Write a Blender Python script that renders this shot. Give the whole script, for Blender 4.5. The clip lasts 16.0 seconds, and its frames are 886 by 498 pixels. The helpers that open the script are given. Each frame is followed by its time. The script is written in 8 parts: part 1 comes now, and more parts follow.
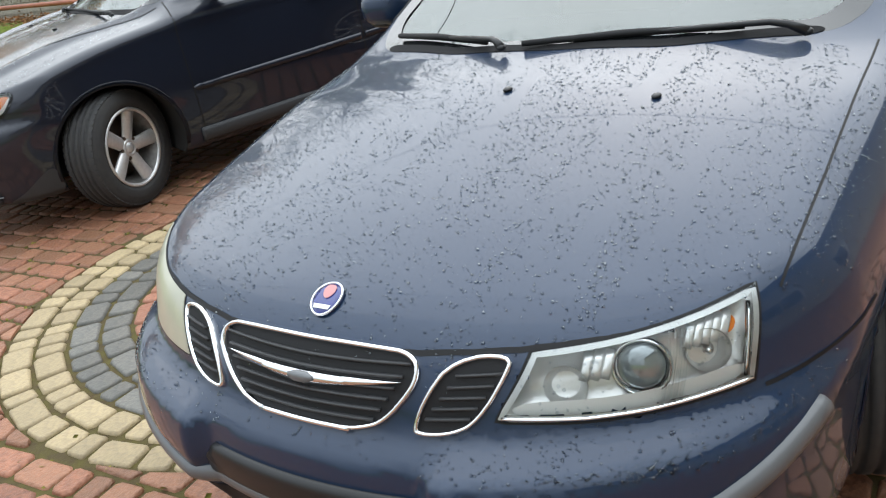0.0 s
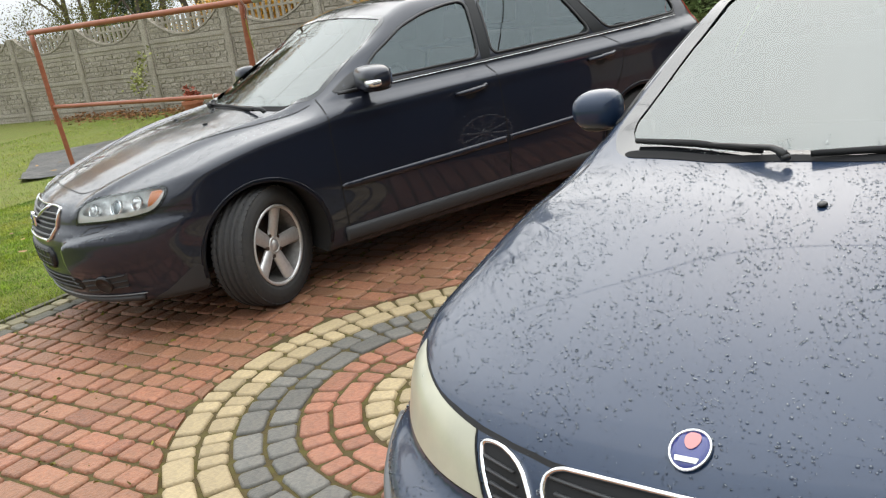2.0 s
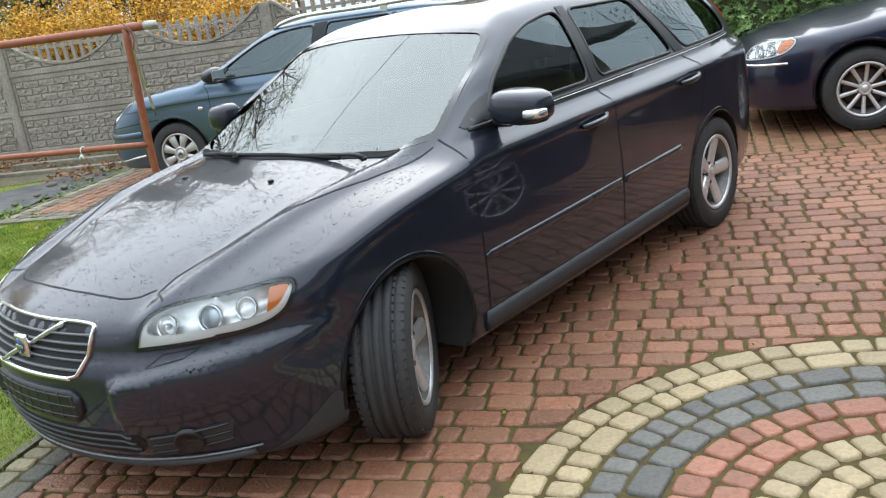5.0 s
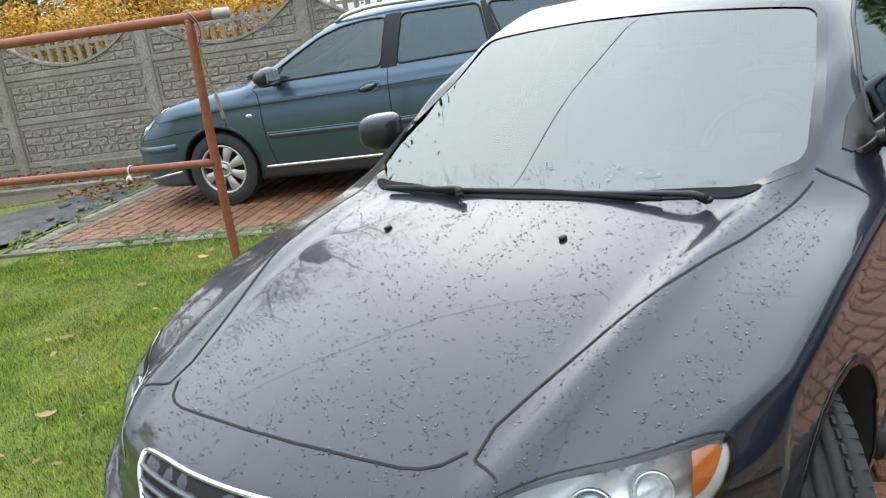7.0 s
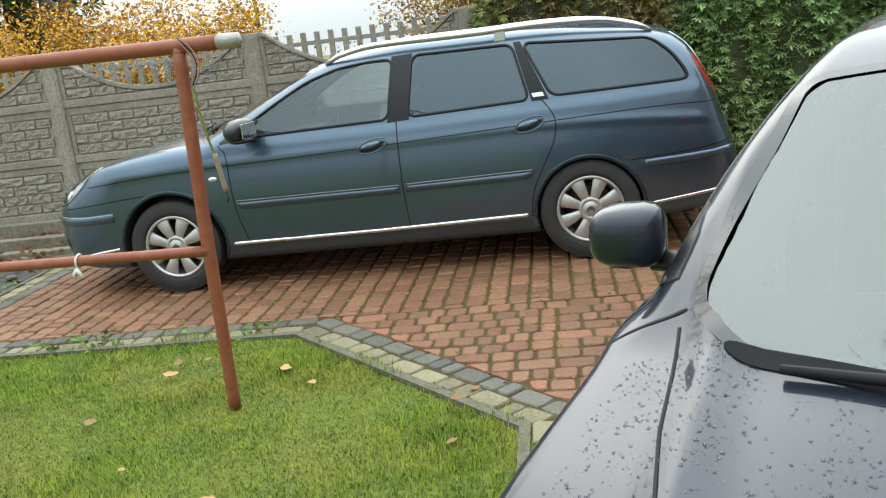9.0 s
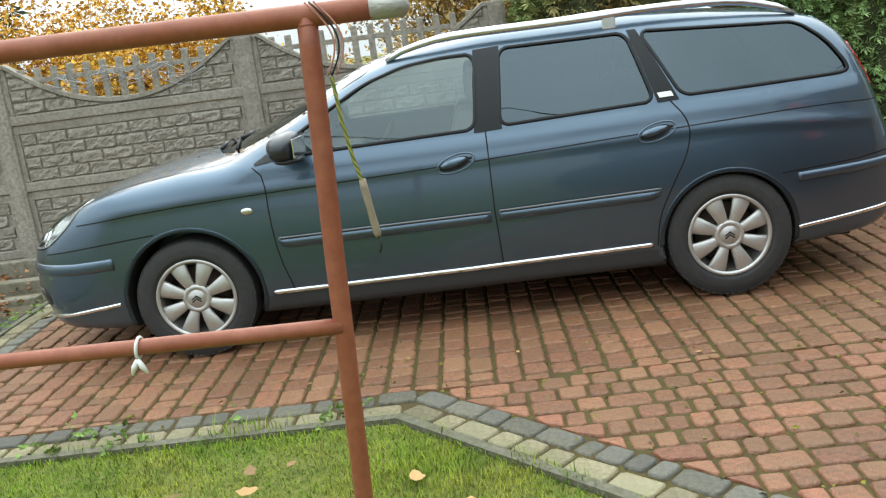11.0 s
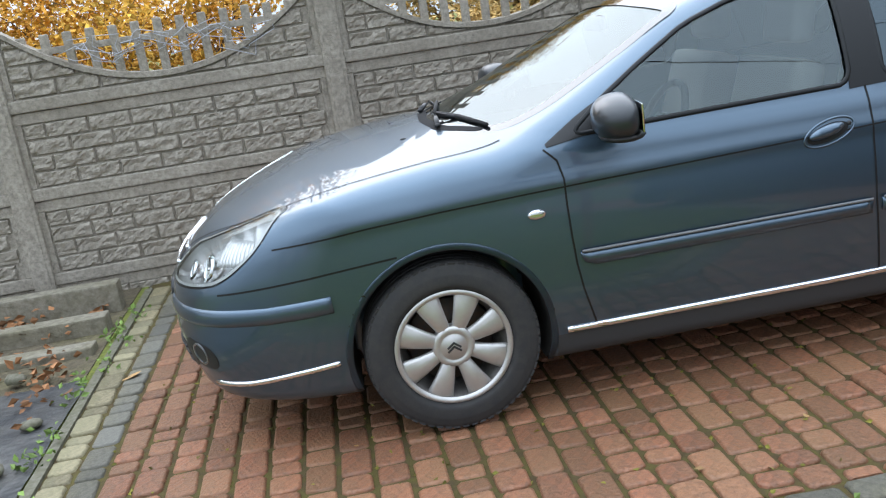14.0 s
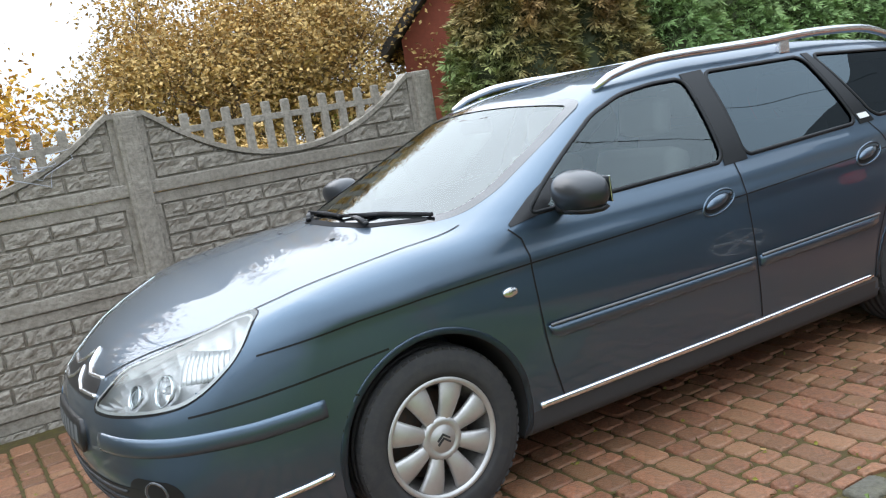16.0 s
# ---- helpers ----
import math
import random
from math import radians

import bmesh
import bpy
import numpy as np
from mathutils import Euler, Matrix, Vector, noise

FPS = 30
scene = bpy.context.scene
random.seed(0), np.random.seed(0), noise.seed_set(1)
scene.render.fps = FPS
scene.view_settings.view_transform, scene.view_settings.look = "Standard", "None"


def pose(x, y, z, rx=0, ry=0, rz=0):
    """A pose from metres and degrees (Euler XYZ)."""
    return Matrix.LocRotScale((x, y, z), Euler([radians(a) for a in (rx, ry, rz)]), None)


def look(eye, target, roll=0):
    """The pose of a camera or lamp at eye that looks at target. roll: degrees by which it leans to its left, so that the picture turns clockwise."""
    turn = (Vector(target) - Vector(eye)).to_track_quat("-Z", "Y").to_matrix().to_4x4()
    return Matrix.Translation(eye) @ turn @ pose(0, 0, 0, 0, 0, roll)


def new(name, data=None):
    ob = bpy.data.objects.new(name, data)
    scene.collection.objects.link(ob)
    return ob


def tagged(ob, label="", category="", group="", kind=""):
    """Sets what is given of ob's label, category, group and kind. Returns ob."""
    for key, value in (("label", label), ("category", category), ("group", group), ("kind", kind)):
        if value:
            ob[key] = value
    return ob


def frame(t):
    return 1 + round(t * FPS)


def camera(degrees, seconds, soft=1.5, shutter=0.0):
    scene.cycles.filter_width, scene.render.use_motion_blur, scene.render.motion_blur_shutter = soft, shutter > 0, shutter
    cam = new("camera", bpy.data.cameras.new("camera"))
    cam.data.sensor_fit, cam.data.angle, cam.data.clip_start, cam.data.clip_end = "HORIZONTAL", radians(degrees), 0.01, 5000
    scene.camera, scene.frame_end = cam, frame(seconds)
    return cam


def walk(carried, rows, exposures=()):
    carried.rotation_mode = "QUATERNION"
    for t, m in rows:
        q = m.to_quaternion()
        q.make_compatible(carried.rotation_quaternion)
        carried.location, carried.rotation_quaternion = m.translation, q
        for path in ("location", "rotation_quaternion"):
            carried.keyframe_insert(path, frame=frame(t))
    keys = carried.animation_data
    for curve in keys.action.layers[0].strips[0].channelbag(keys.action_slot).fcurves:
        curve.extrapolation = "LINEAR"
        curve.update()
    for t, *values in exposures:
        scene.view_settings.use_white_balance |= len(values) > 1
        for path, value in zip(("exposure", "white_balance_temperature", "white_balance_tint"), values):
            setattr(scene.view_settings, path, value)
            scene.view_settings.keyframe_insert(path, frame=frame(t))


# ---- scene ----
from mathutils.bvhtree import BVHTree
from mathutils.geometry import delaunay_2d_cdt

cam = camera(52.8, 16.0, 1.2)
PATH = [
    (0, (7.92, -8.019, 1.443), (6.902, -6.492, 0.647), -10.4),
    (0.5, (8.043, -8.1, 1.467), (6.994, -6.533, 0.799), -10.0),
    (1, (7.983, -8.121, 1.462), (6.879, -6.576, 0.833), -9.8),
    (1.5, (7.689, -8.138, 1.47), (6.56, -6.605, 0.857), -9.5),
    (2, (7.361, -8.071, 1.476), (6.229, -6.523, 0.908), -9.0),
    (2.5, (7.018, -7.985, 1.53), (5.904, -6.401, 1.032), -9.1),
    (3, (6.632, -7.982, 1.523), (5.595, -6.339, 1.048), -9.5),
    (3.2, (6.485, -7.979, 1.519), (5.485, -6.312, 1.047), -9.5),
    (5.3, (4.893, -7.688, 1.544), (4.334, -5.852, 0.983), -8.5),
    (5.5, (4.755, -7.62, 1.55), (4.206, -5.78, 0.991), -8.5),
    (6, (4.4, -7.417, 1.562), (3.865, -5.573, 1.004), -8.7),
    (6.5, (4.104, -7.12, 1.542), (3.57, -5.277, 0.98), -9.0),
    (7, (3.794, -6.823, 1.548), (3.261, -4.98, 0.985), -8.9),
    (7.5, (3.451, -6.561, 1.567), (2.983, -4.702, 0.995), -8.1),
    (8, (3.16, -6.172, 1.552), (2.733, -4.293, 1.017), -7.7),
    (10.3, (1.849, -4.865, 1.483), (1.759, -2.924, 1.009), -7.1),
    (10.5, (1.744, -4.737, 1.467), (1.659, -2.796, 0.992), -7.3),
    (11, (1.499, -4.415, 1.499), (1.412, -2.474, 1.027), -7.5),
    (11.5, (1.194, -4.181, 1.467), (1.104, -2.239, 0.999), -7.6),
    (12, (0.899, -3.904, 1.482), (0.807, -1.962, 1.011), -7.7),
    (12.5, (0.659, -3.627, 1.513), (0.643, -1.691, 1.01), -7.2),
    (13, (0.333, -3.401, 1.498), (0.398, -1.479, 0.948), -6.9),
    (13.5, (0.006, -3.135, 1.481), (0.134, -1.219, 0.92), -7.8),
    (14, (-0.29, -2.918, 1.498), (-0.092, -1.002, 0.96), -8.5),
    (14.5, (-0.584, -2.803, 1.492), (-0.218, -0.911, 0.957), -8.8),
    (15, (-0.817, -2.639, 1.45), (-0.24, -0.783, 0.981), -9.4),
    (15.5, (-1.048, -2.554, 1.447), (-0.252, -0.757, 1.076), -10.1),
    (16, (-1.334, -2.551, 1.415), (-0.357, -0.835, 1.102), -9.4),
]
walk(cam, [(t, look(eye, target, roll)) for t, eye, target, roll in PATH], exposures=[(0.0, 0.0, 6850, 12), (1.0, 0.03, 7000, 13), (2.0, 0.03, 7300, 14), (3.0, 0.06, 7300, 14), (5.5, 0.12, 6500, 11), (7.0, 0.05, 6600, 10), (8.0, 0.02, 6950, 9), (10.5, 0.13, 7000, 7), (11.5, 0.12, 6850, 8), (13.0, 0.12, 6350, 13), (14.5, 0.12, 6350, 14), (16.0, 0.10, 6500, 14)])

# ---------------------------------------------------------------- world and light
world = bpy.data.worlds.new("overcast_sky")
scene.world = world
world.use_nodes = True
wn, wl = world.node_tree.nodes, world.node_tree.links
wn.clear()
w_out, w_bg, w_sky, w_hsv = (wn.new(k) for k in ("ShaderNodeOutputWorld", "ShaderNodeBackground", "ShaderNodeTexSky", "ShaderNodeHueSaturation"))
SUN_ELEV, SUN_TURN = 38.0, -15.0
SKY_LOW, SKY_HIGH, SKY_SIDE = 5.5, 20.5, 0.28
w_sky.sky_type, w_sky.sun_disc = "NISHITA", False
w_sky.sun_elevation, w_sky.sun_rotation = radians(SUN_ELEV), radians(SUN_TURN)
w_sky.air_density, w_sky.dust_density, w_sky.ozone_density = 1.0, 6.0, 1.0
w_hsv.inputs["Saturation"].default_value = 0.5
# a closed cloud layer over the clear sky: brighter overhead than at the horizon
w_tc, w_sep, w_ramp, w_mix, w_gain = (wn.new(k) for k in ("ShaderNodeTexCoord", "ShaderNodeSeparateXYZ", "ShaderNodeMapRange", "ShaderNodeMix", "ShaderNodeVectorMath"))
w_cloud = wn.new("ShaderNodeTexNoise")
w_cloud.inputs["Scale"].default_value, w_cloud.inputs["Detail"].default_value = 2.2, 4
wl.new(w_tc.outputs["Generated"], w_cloud.inputs["Vector"])
wl.new(w_tc.outputs["Generated"], w_sep.inputs[0])
w_ramp.inputs["From Min"].default_value, w_ramp.inputs["From Max"].default_value = 0.0, 1.0
w_ramp.inputs["To Min"].default_value, w_ramp.inputs["To Max"].default_value = SKY_LOW, SKY_HIGH
wl.new(w_sep.outputs["Z"], w_ramp.inputs["Value"])
w_add = wn.new("ShaderNodeMath")
w_add.operation = "MULTIPLY_ADD"
w_add.inputs[1].default_value, w_add.inputs[2].default_value = 0.5, 0.75
wl.new(w_cloud.outputs["Fac"], w_add.inputs[0])
w_mul = wn.new("ShaderNodeMath")
w_mul.operation = "MULTIPLY"
wl.new(w_ramp.outputs[0], w_mul.inputs[0])
wl.new(w_add.outputs[0], w_mul.inputs[1])
# the clouds are brighter on the sun's side
w_dot, w_glow, w_all = wn.new("ShaderNodeVectorMath"), wn.new("ShaderNodeMath"), wn.new("ShaderNodeMath")
w_dot.operation, w_glow.operation, w_all.operation = "DOT_PRODUCT", "MULTIPLY_ADD", "MULTIPLY"
sun_dir = Vector((math.sin(radians(SUN_TURN)) * math.cos(radians(SUN_ELEV)), math.cos(radians(SUN_TURN)) * math.cos(radians(SUN_ELEV)), math.sin(radians(SUN_ELEV))))
w_dot.inputs[1].default_value = sun_dir
w_glow.inputs[1].default_value, w_glow.inputs[2].default_value = SKY_SIDE, 1.0
wl.new(w_tc.outputs["Generated"], w_dot.inputs[0])
wl.new(w_dot.outputs["Value"], w_glow.inputs[0])
wl.new(w_mul.outputs[0], w_all.inputs[0])
wl.new(w_glow.outputs[0], w_all.inputs[1])
w_gain.operation = "SCALE"
w_gain.inputs[0].default_value = (0.86, 1.0, 1.12)
wl.new(w_all.outputs[0], w_gain.inputs["Scale"])
w_mix.data_type = "RGBA"
w_mix.inputs["Factor"].default_value = 0.85
wl.new(w_sky.outputs[0], w_hsv.inputs["Color"])
wl.new(w_hsv.outputs[0], w_mix.inputs["A"])
wl.new(w_gain.outputs[0], w_mix.inputs["B"])
wl.new(w_mix.outputs["Result"], w_bg.inputs[0])
wl.new(w_bg.outputs[0], w_out.inputs[0])
w_bg.inputs[1].default_value = 0.15
sun = new("sun", bpy.data.lights.new("sun", "SUN"))
sun.data.energy, sun.data.angle, sun.data.color = 0.9, radians(110), (1.0, 0.97, 0.93)
sun.matrix_world = look(sun_dir * 30, (0, 0, 0))

# ---------------------------------------------------------------- materials
def mat(name, color, rough=0.5, metal=0.0, coat=0.0, grain=None, blotch=None, bump=None, vary=0.0, spec=0.5, coat_rough=0.03, trans=0.0, ior=1.45, emit=None, island=0.0, tone=None, coat_ior=1.5):
    """grain, blotch: (scale, amount, colour); bump: (scale, strength, metres)."""
    m = bpy.data.materials.new(name)
    m.use_nodes = True
    n, l = m.node_tree.nodes, m.node_tree.links
    b = n["Principled BSDF"]
    b.inputs["Roughness"].default_value, b.inputs["Metallic"].default_value = rough, metal
    b.inputs["Coat Weight"].default_value, b.inputs["Coat Roughness"].default_value = coat, coat_rough
    b.inputs["Specular IOR Level"].default_value, b.inputs["IOR"].default_value = spec, ior
    b.inputs["Transmission Weight"].default_value, b.inputs["Coat IOR"].default_value = trans, coat_ior
    if emit:
        b.inputs["Emission Color"].default_value, b.inputs["Emission Strength"].default_value = (*emit[0], 1), emit[1]
    rgb = n.new("ShaderNodeRGB")
    rgb.outputs[0].default_value = (*color, 1)
    last = rgb.outputs[0]
    tc = n.new("ShaderNodeTexCoord")
    for some in (blotch, grain):
        if some:
            scale, amount, other = some
            t = n.new("ShaderNodeTexNoise")
            t.inputs["Scale"].default_value, t.inputs["Detail"].default_value, t.inputs["Roughness"].default_value = scale, 5, 0.6
            l.new(tc.outputs["Object"], t.inputs["Vector"])
            r = n.new("ShaderNodeMapRange")
            r.inputs["From Min"].default_value, r.inputs["From Max"].default_value = 0.38, 0.66
            r.inputs["To Max"].default_value = amount
            l.new(t.outputs["Fac"], r.inputs["Value"])
            x = n.new("ShaderNodeMix")
            x.data_type = "RGBA"
            l.new(r.outputs[0], x.inputs["Factor"])
            l.new(last, x.inputs["A"])
            x.inputs["B"].default_value = (*other, 1)
            last = x.outputs["Result"]
    if vary or island:
        h = n.new("ShaderNodeHueSaturation")
        r = n.new("ShaderNodeMapRange")
        r.inputs["To Min"].default_value, r.inputs["To Max"].default_value = 1 - max(vary, island), 1 + max(vary, island)
        src = n.new("ShaderNodeNewGeometry").outputs["Random Per Island"] if island else n.new("ShaderNodeObjectInfo").outputs["Random"]
        l.new(src, r.inputs["Value"])
        l.new(r.outputs[0], h.inputs["Value"])
        if tone:
            # some pieces lean towards a second colour
            k, fr = n.new("ShaderNodeMath"), n.new("ShaderNodeMath")
            k.operation, fr.operation = "MULTIPLY", "FRACT"
            k.inputs[1].default_value = 17.31
            l.new(src, k.inputs[0])
            l.new(k.outputs[0], fr.inputs[0])
            g = n.new("ShaderNodeMath")
            g.operation = "MULTIPLY"
            g.inputs[1].default_value = tone[0]
            l.new(fr.outputs[0], g.inputs[0])
            x = n.new("ShaderNodeMix")
            x.data_type = "RGBA"
            l.new(g.outputs[0], x.inputs["Factor"])
            l.new(last, x.inputs["A"])
            x.inputs["B"].default_value = (*tone[1], 1)
            last = x.outputs["Result"]
        l.new(last, h.inputs["Color"])
        last = h.outputs[0]
    l.new(last, b.inputs["Base Color"])
    if bump:
        scale, strength, deep = bump
        t = n.new("ShaderNodeTexNoise")
        t.inputs["Scale"].default_value, t.inputs["Detail"].default_value = scale, 6
        l.new(tc.outputs["Object"], t.inputs["Vector"])
        u = n.new("ShaderNodeBump")
        u.inputs["Strength"].default_value, u.inputs["Distance"].default_value = strength, deep
        l.new(t.outputs["Fac"], u.inputs["Height"])
        l.new(u.outputs[0], b.inputs["Normal"])
    return m


M = dict(
    paint_saab=mat("paint_dark_blue", (0.009, 0.022, 0.050), 0.36, 0.15, 1.0, grain=(900, 0.5, (0.018, 0.038, 0.080)), coat_ior=1.42, spec=0.2),
    paint_v=mat("paint_black_blue", (0.013, 0.016, 0.026), 0.30, 0.2, 1.0, grain=(900, 0.4, (0.017, 0.021, 0.036)), coat_ior=1.46, spec=0.2),
    paint_c5=mat("paint_steel_blue", (0.070, 0.110, 0.154), 0.38, 0.86, 1.0, grain=(1100, 0.5, (0.104, 0.155, 0.210)), coat_ior=1.48),
    paint_w=mat("paint_navy", (0.007, 0.009, 0.026), 0.32, 0.25, 1.0),
    gap=mat("gap_and_shade_black", (0.004, 0.004, 0.005), 0.7),
    trim=mat("black_trim", (0.012, 0.012, 0.013), 0.35, bump=(300, 0.1, 0.001)),
    frit=mat("black_glass_border", (0.008, 0.009, 0.010), 0.10, 0, 1.0, coat_ior=1.5, spec=0.2),
    plastic=mat("grey_black_plastic", (0.035, 0.036, 0.038), 0.55, bump=(500, 0.2, 0.001)),
    pillar=mat("satin_black_pillar", (0.007, 0.008, 0.009), 0.3, spec=0.3),
    mirror_grey=mat("dark_grey_mirror_shell", (0.022, 0.026, 0.031), 0.32, 0.1, 0.4),
    scuttle=mat("matt_black_scuttle", (0.010, 0.010, 0.011), 0.8, spec=0.2),
    wet_strip=mat("wet_grey_moulding", (0.115, 0.118, 0.122), 0.32, 0.1, bump=(300, 0.1, 0.001)),
    lamp_chrome=mat("lamp_mirror_inside", (0.78, 0.78, 0.77), 0.30, 0.6, bump=(22, 0.35, 0.01)),
    bump_strip=mat("satin_grey_strip", (0.16, 0.165, 0.17), 0.4, 0.2),
    chrome=mat("chrome", (0.86, 0.86, 0.87), 0.07, 1.0),
    satin=mat("satin_chrome", (0.75, 0.76, 0.78), 0.25, 1.0),
    alloy=mat("alloy_rim", (0.68, 0.67, 0.66), 0.34, 0.6, grain=(60, 0.35, (0.45, 0.43, 0.41))),
    hubcap=mat("silver_hubcap", (0.54, 0.53, 0.51), 0.38, 0.7, grain=(40, 0.3, (0.42, 0.40, 0.38))),
    barrel=mat("dirty_rim_barrel", (0.20, 0.19, 0.18), 0.5, 0.6, grain=(40, 0.6, (0.10, 0.09, 0.08))),
    brake=mat("brake_iron", (0.10, 0.085, 0.075), 0.6, 0.6, grain=(50, 0.6, (0.16, 0.09, 0.05))),
    tyre=mat("tyre_rubber", (0.030, 0.030, 0.031), 0.75, grain=(35, 0.5, (0.05, 0.047, 0.042)), bump=(120, 0.2, 0.002)),
    well=mat("wheel_well", (0.022, 0.021, 0.020), 0.9),
    reflector=mat("lamp_reflector", (0.80, 0.80, 0.80), 0.16, 0.9),
    lampgrey=mat("lamp_bezel", (0.55, 0.56, 0.56), 0.3, 0.4),
    milky=mat("milky_reflector", (0.66, 0.66, 0.65), 0.36, 0.6),
    lampwhite=mat("lamp_white_bezel", (0.88, 0.88, 0.86), 0.35),
    amber=mat("amber_lens", (0.75, 0.20, 0.02), 0.15, 0.0, 0.6),
    redlens=mat("red_lens", (0.55, 0.02, 0.015), 0.12, 0.0, 0.8),
    yellowed=mat("yellowed_lens", (0.44, 0.43, 0.33), 0.3, 0.0, 0.5, blotch=(9, 0.6, (0.34, 0.34, 0.27))),
    cloth=mat("seat_cloth", (0.10, 0.098, 0.095), 0.9, bump=(200, 0.1, 0.001)),
    leather=mat("beige_seat", (0.30, 0.28, 0.25), 0.7),
    dash=mat("dashboard", (0.018, 0.018, 0.019), 0.7, bump=(400, 0.2, 0.001)),
    white=mat("white_plastic", (0.78, 0.78, 0.76), 0.4),
    badge_blue=mat("badge_blue", (0.02, 0.03, 0.16), 0.25, 0, 0.6),
    badge_red=mat("badge_red", (0.52, 0.22, 0.22), 0.4),
    rust=mat("painted_pipe", (0.29, 0.085, 0.042), 0.45, grain=(25, 0.55, (0.20, 0.055, 0.03)), blotch=(7, 0.5, (0.36, 0.13, 0.075)), bump=(60, 0.3, 0.002)),
    concrete=mat("fence_concrete", (0.42, 0.378, 0.315), 0.9, grain=(38, 0.8, (0.205, 0.182, 0.150)), blotch=(2.2, 0.75, (0.265, 0.232, 0.185)), bump=(75, 0.9, 0.008)),
    kerb=mat("kerb_concrete", (0.175, 0.160, 0.125), 0.9, grain=(40, 0.8, (0.085, 0.085, 0.050)), blotch=(5, 0.6, (0.12, 0.115, 0.06)), bump=(90, 0.6, 0.005)),
    slab=mat("old_concrete_slab", (0.26, 0.235, 0.185), 0.9, grain=(25, 0.8, (0.13, 0.115, 0.080)), blotch=(4, 0.7, (0.17, 0.15, 0.09)), bump=(45, 0.8, 0.010)),
    soil=mat("bare_soil", (0.115, 0.092, 0.062), 0.95, grain=(30, 0.8, (0.060, 0.048, 0.030)), blotch=(3, 0.7, (0.15, 0.135, 0.06)), bump=(40, 0.9, 0.015)),
    sand=mat("joint_sand_moss", (0.062, 0.043, 0.017), 0.95, grain=(24, 0.85, (0.088, 0.076, 0.014)), blotch=(3, 0.7, (0.070, 0.043, 0.017)), bump=(150, 0.6, 0.006)),
    red_paver=mat("red_paver", (0.320, 0.128, 0.068), 0.5, grain=(42, 0.9, (0.150, 0.074, 0.044)), blotch=(7.0, 0.6, (0.215, 0.122, 0.066)), bump=(70, 1.0, 0.008), vary=0.24, tone=(0.62, (0.215, 0.120, 0.060))),
    red_paver_j=mat("red_paver_rest", (0.335, 0.128, 0.072), 0.5, grain=(42, 0.85, (0.180, 0.076, 0.046)), blotch=(0.5, 0.5, (0.265, 0.132, 0.074)), bump=(70, 1.0, 0.008), island=0.22, tone=(0.6, (0.235, 0.122, 0.066))),
    red_paver_b=mat("red_paver_bay", (0.320, 0.128, 0.068), 0.5, grain=(42, 0.9, (0.150, 0.074, 0.044)), blotch=(0.5, 0.5, (0.235, 0.138, 0.074)), bump=(70, 1.0, 0.008), island=0.24, tone=(0.62, (0.215, 0.120, 0.060))),
    red_paver_ring=mat("red_paver_circle", (0.335, 0.132, 0.078), 0.5, grain=(42, 0.8, (0.200, 0.086, 0.054)), blotch=(7, 0.5, (0.265, 0.132, 0.078)), bump=(70, 0.8, 0.006), vary=0.2),
    yellow_paver=mat("yellow_paver", (0.405, 0.308, 0.172), 0.6, grain=(55, 0.8, (0.265, 0.205, 0.125)), blotch=(11, 0.6, (0.32, 0.25, 0.145)), bump=(90, 0.7, 0.006), vary=0.17),
    yellow_paver_old=mat("mossy_yellow_paver", (0.290, 0.240, 0.148), 0.7, grain=(45, 0.9, (0.150, 0.130, 0.075)), blotch=(6, 0.8, (0.175, 0.165, 0.080)), bump=(70, 0.9, 0.008), vary=0.28, tone=(0.6, (0.225, 0.205, 0.125))),
    grey_paver_old=mat("mossy_grey_paver", (0.145, 0.134, 0.106), 0.7, grain=(45, 0.9, (0.082, 0.076, 0.056)), blotch=(6, 0.7, (0.165, 0.148, 0.090)), bump=(70, 0.9, 0.008), vary=0.28, tone=(0.6, (0.118, 0.116, 0.104))),
    grey_paver=mat("grey_paver", (0.158, 0.142, 0.120), 0.6, grain=(50, 0.8, (0.085, 0.085, 0.078)), blotch=(8, 0.6, (0.125, 0.125, 0.112)), bump=(90, 0.7, 0.006), vary=0.22),
)


def glass(name, tint=(0.9, 0.95, 0.93), rough=0.0, weight=0.55, sheen=(0.93, 0.985, 0.975)):
    """A thin pane: tinted see-through with a Fresnel-driven mirror on it."""
    m = bpy.data.materials.new(name)
    m.use_nodes = True
    n, l = m.node_tree.nodes, m.node_tree.links
    n.clear()
    out, mix, tr, gl, fr = (n.new(k) for k in ("ShaderNodeOutputMaterial", "ShaderNodeMixShader", "ShaderNodeBsdfTransparent", "ShaderNodeBsdfGlossy", "ShaderNodeFresnel"))
    tr.inputs[0].default_value = (*tint, 1)
    gl.inputs["Roughness"].default_value, gl.inputs[0].default_value = rough, (*sheen, 1)
    fr.inputs[0].default_value = 1.0 + weight
    l.new(fr.outputs[0], mix.inputs[0])
    l.new(tr.outputs[0], mix.inputs[1])
    l.new(gl.outputs[0], mix.inputs[2])
    l.new(mix.outputs[0], out.inputs[0])
    return m


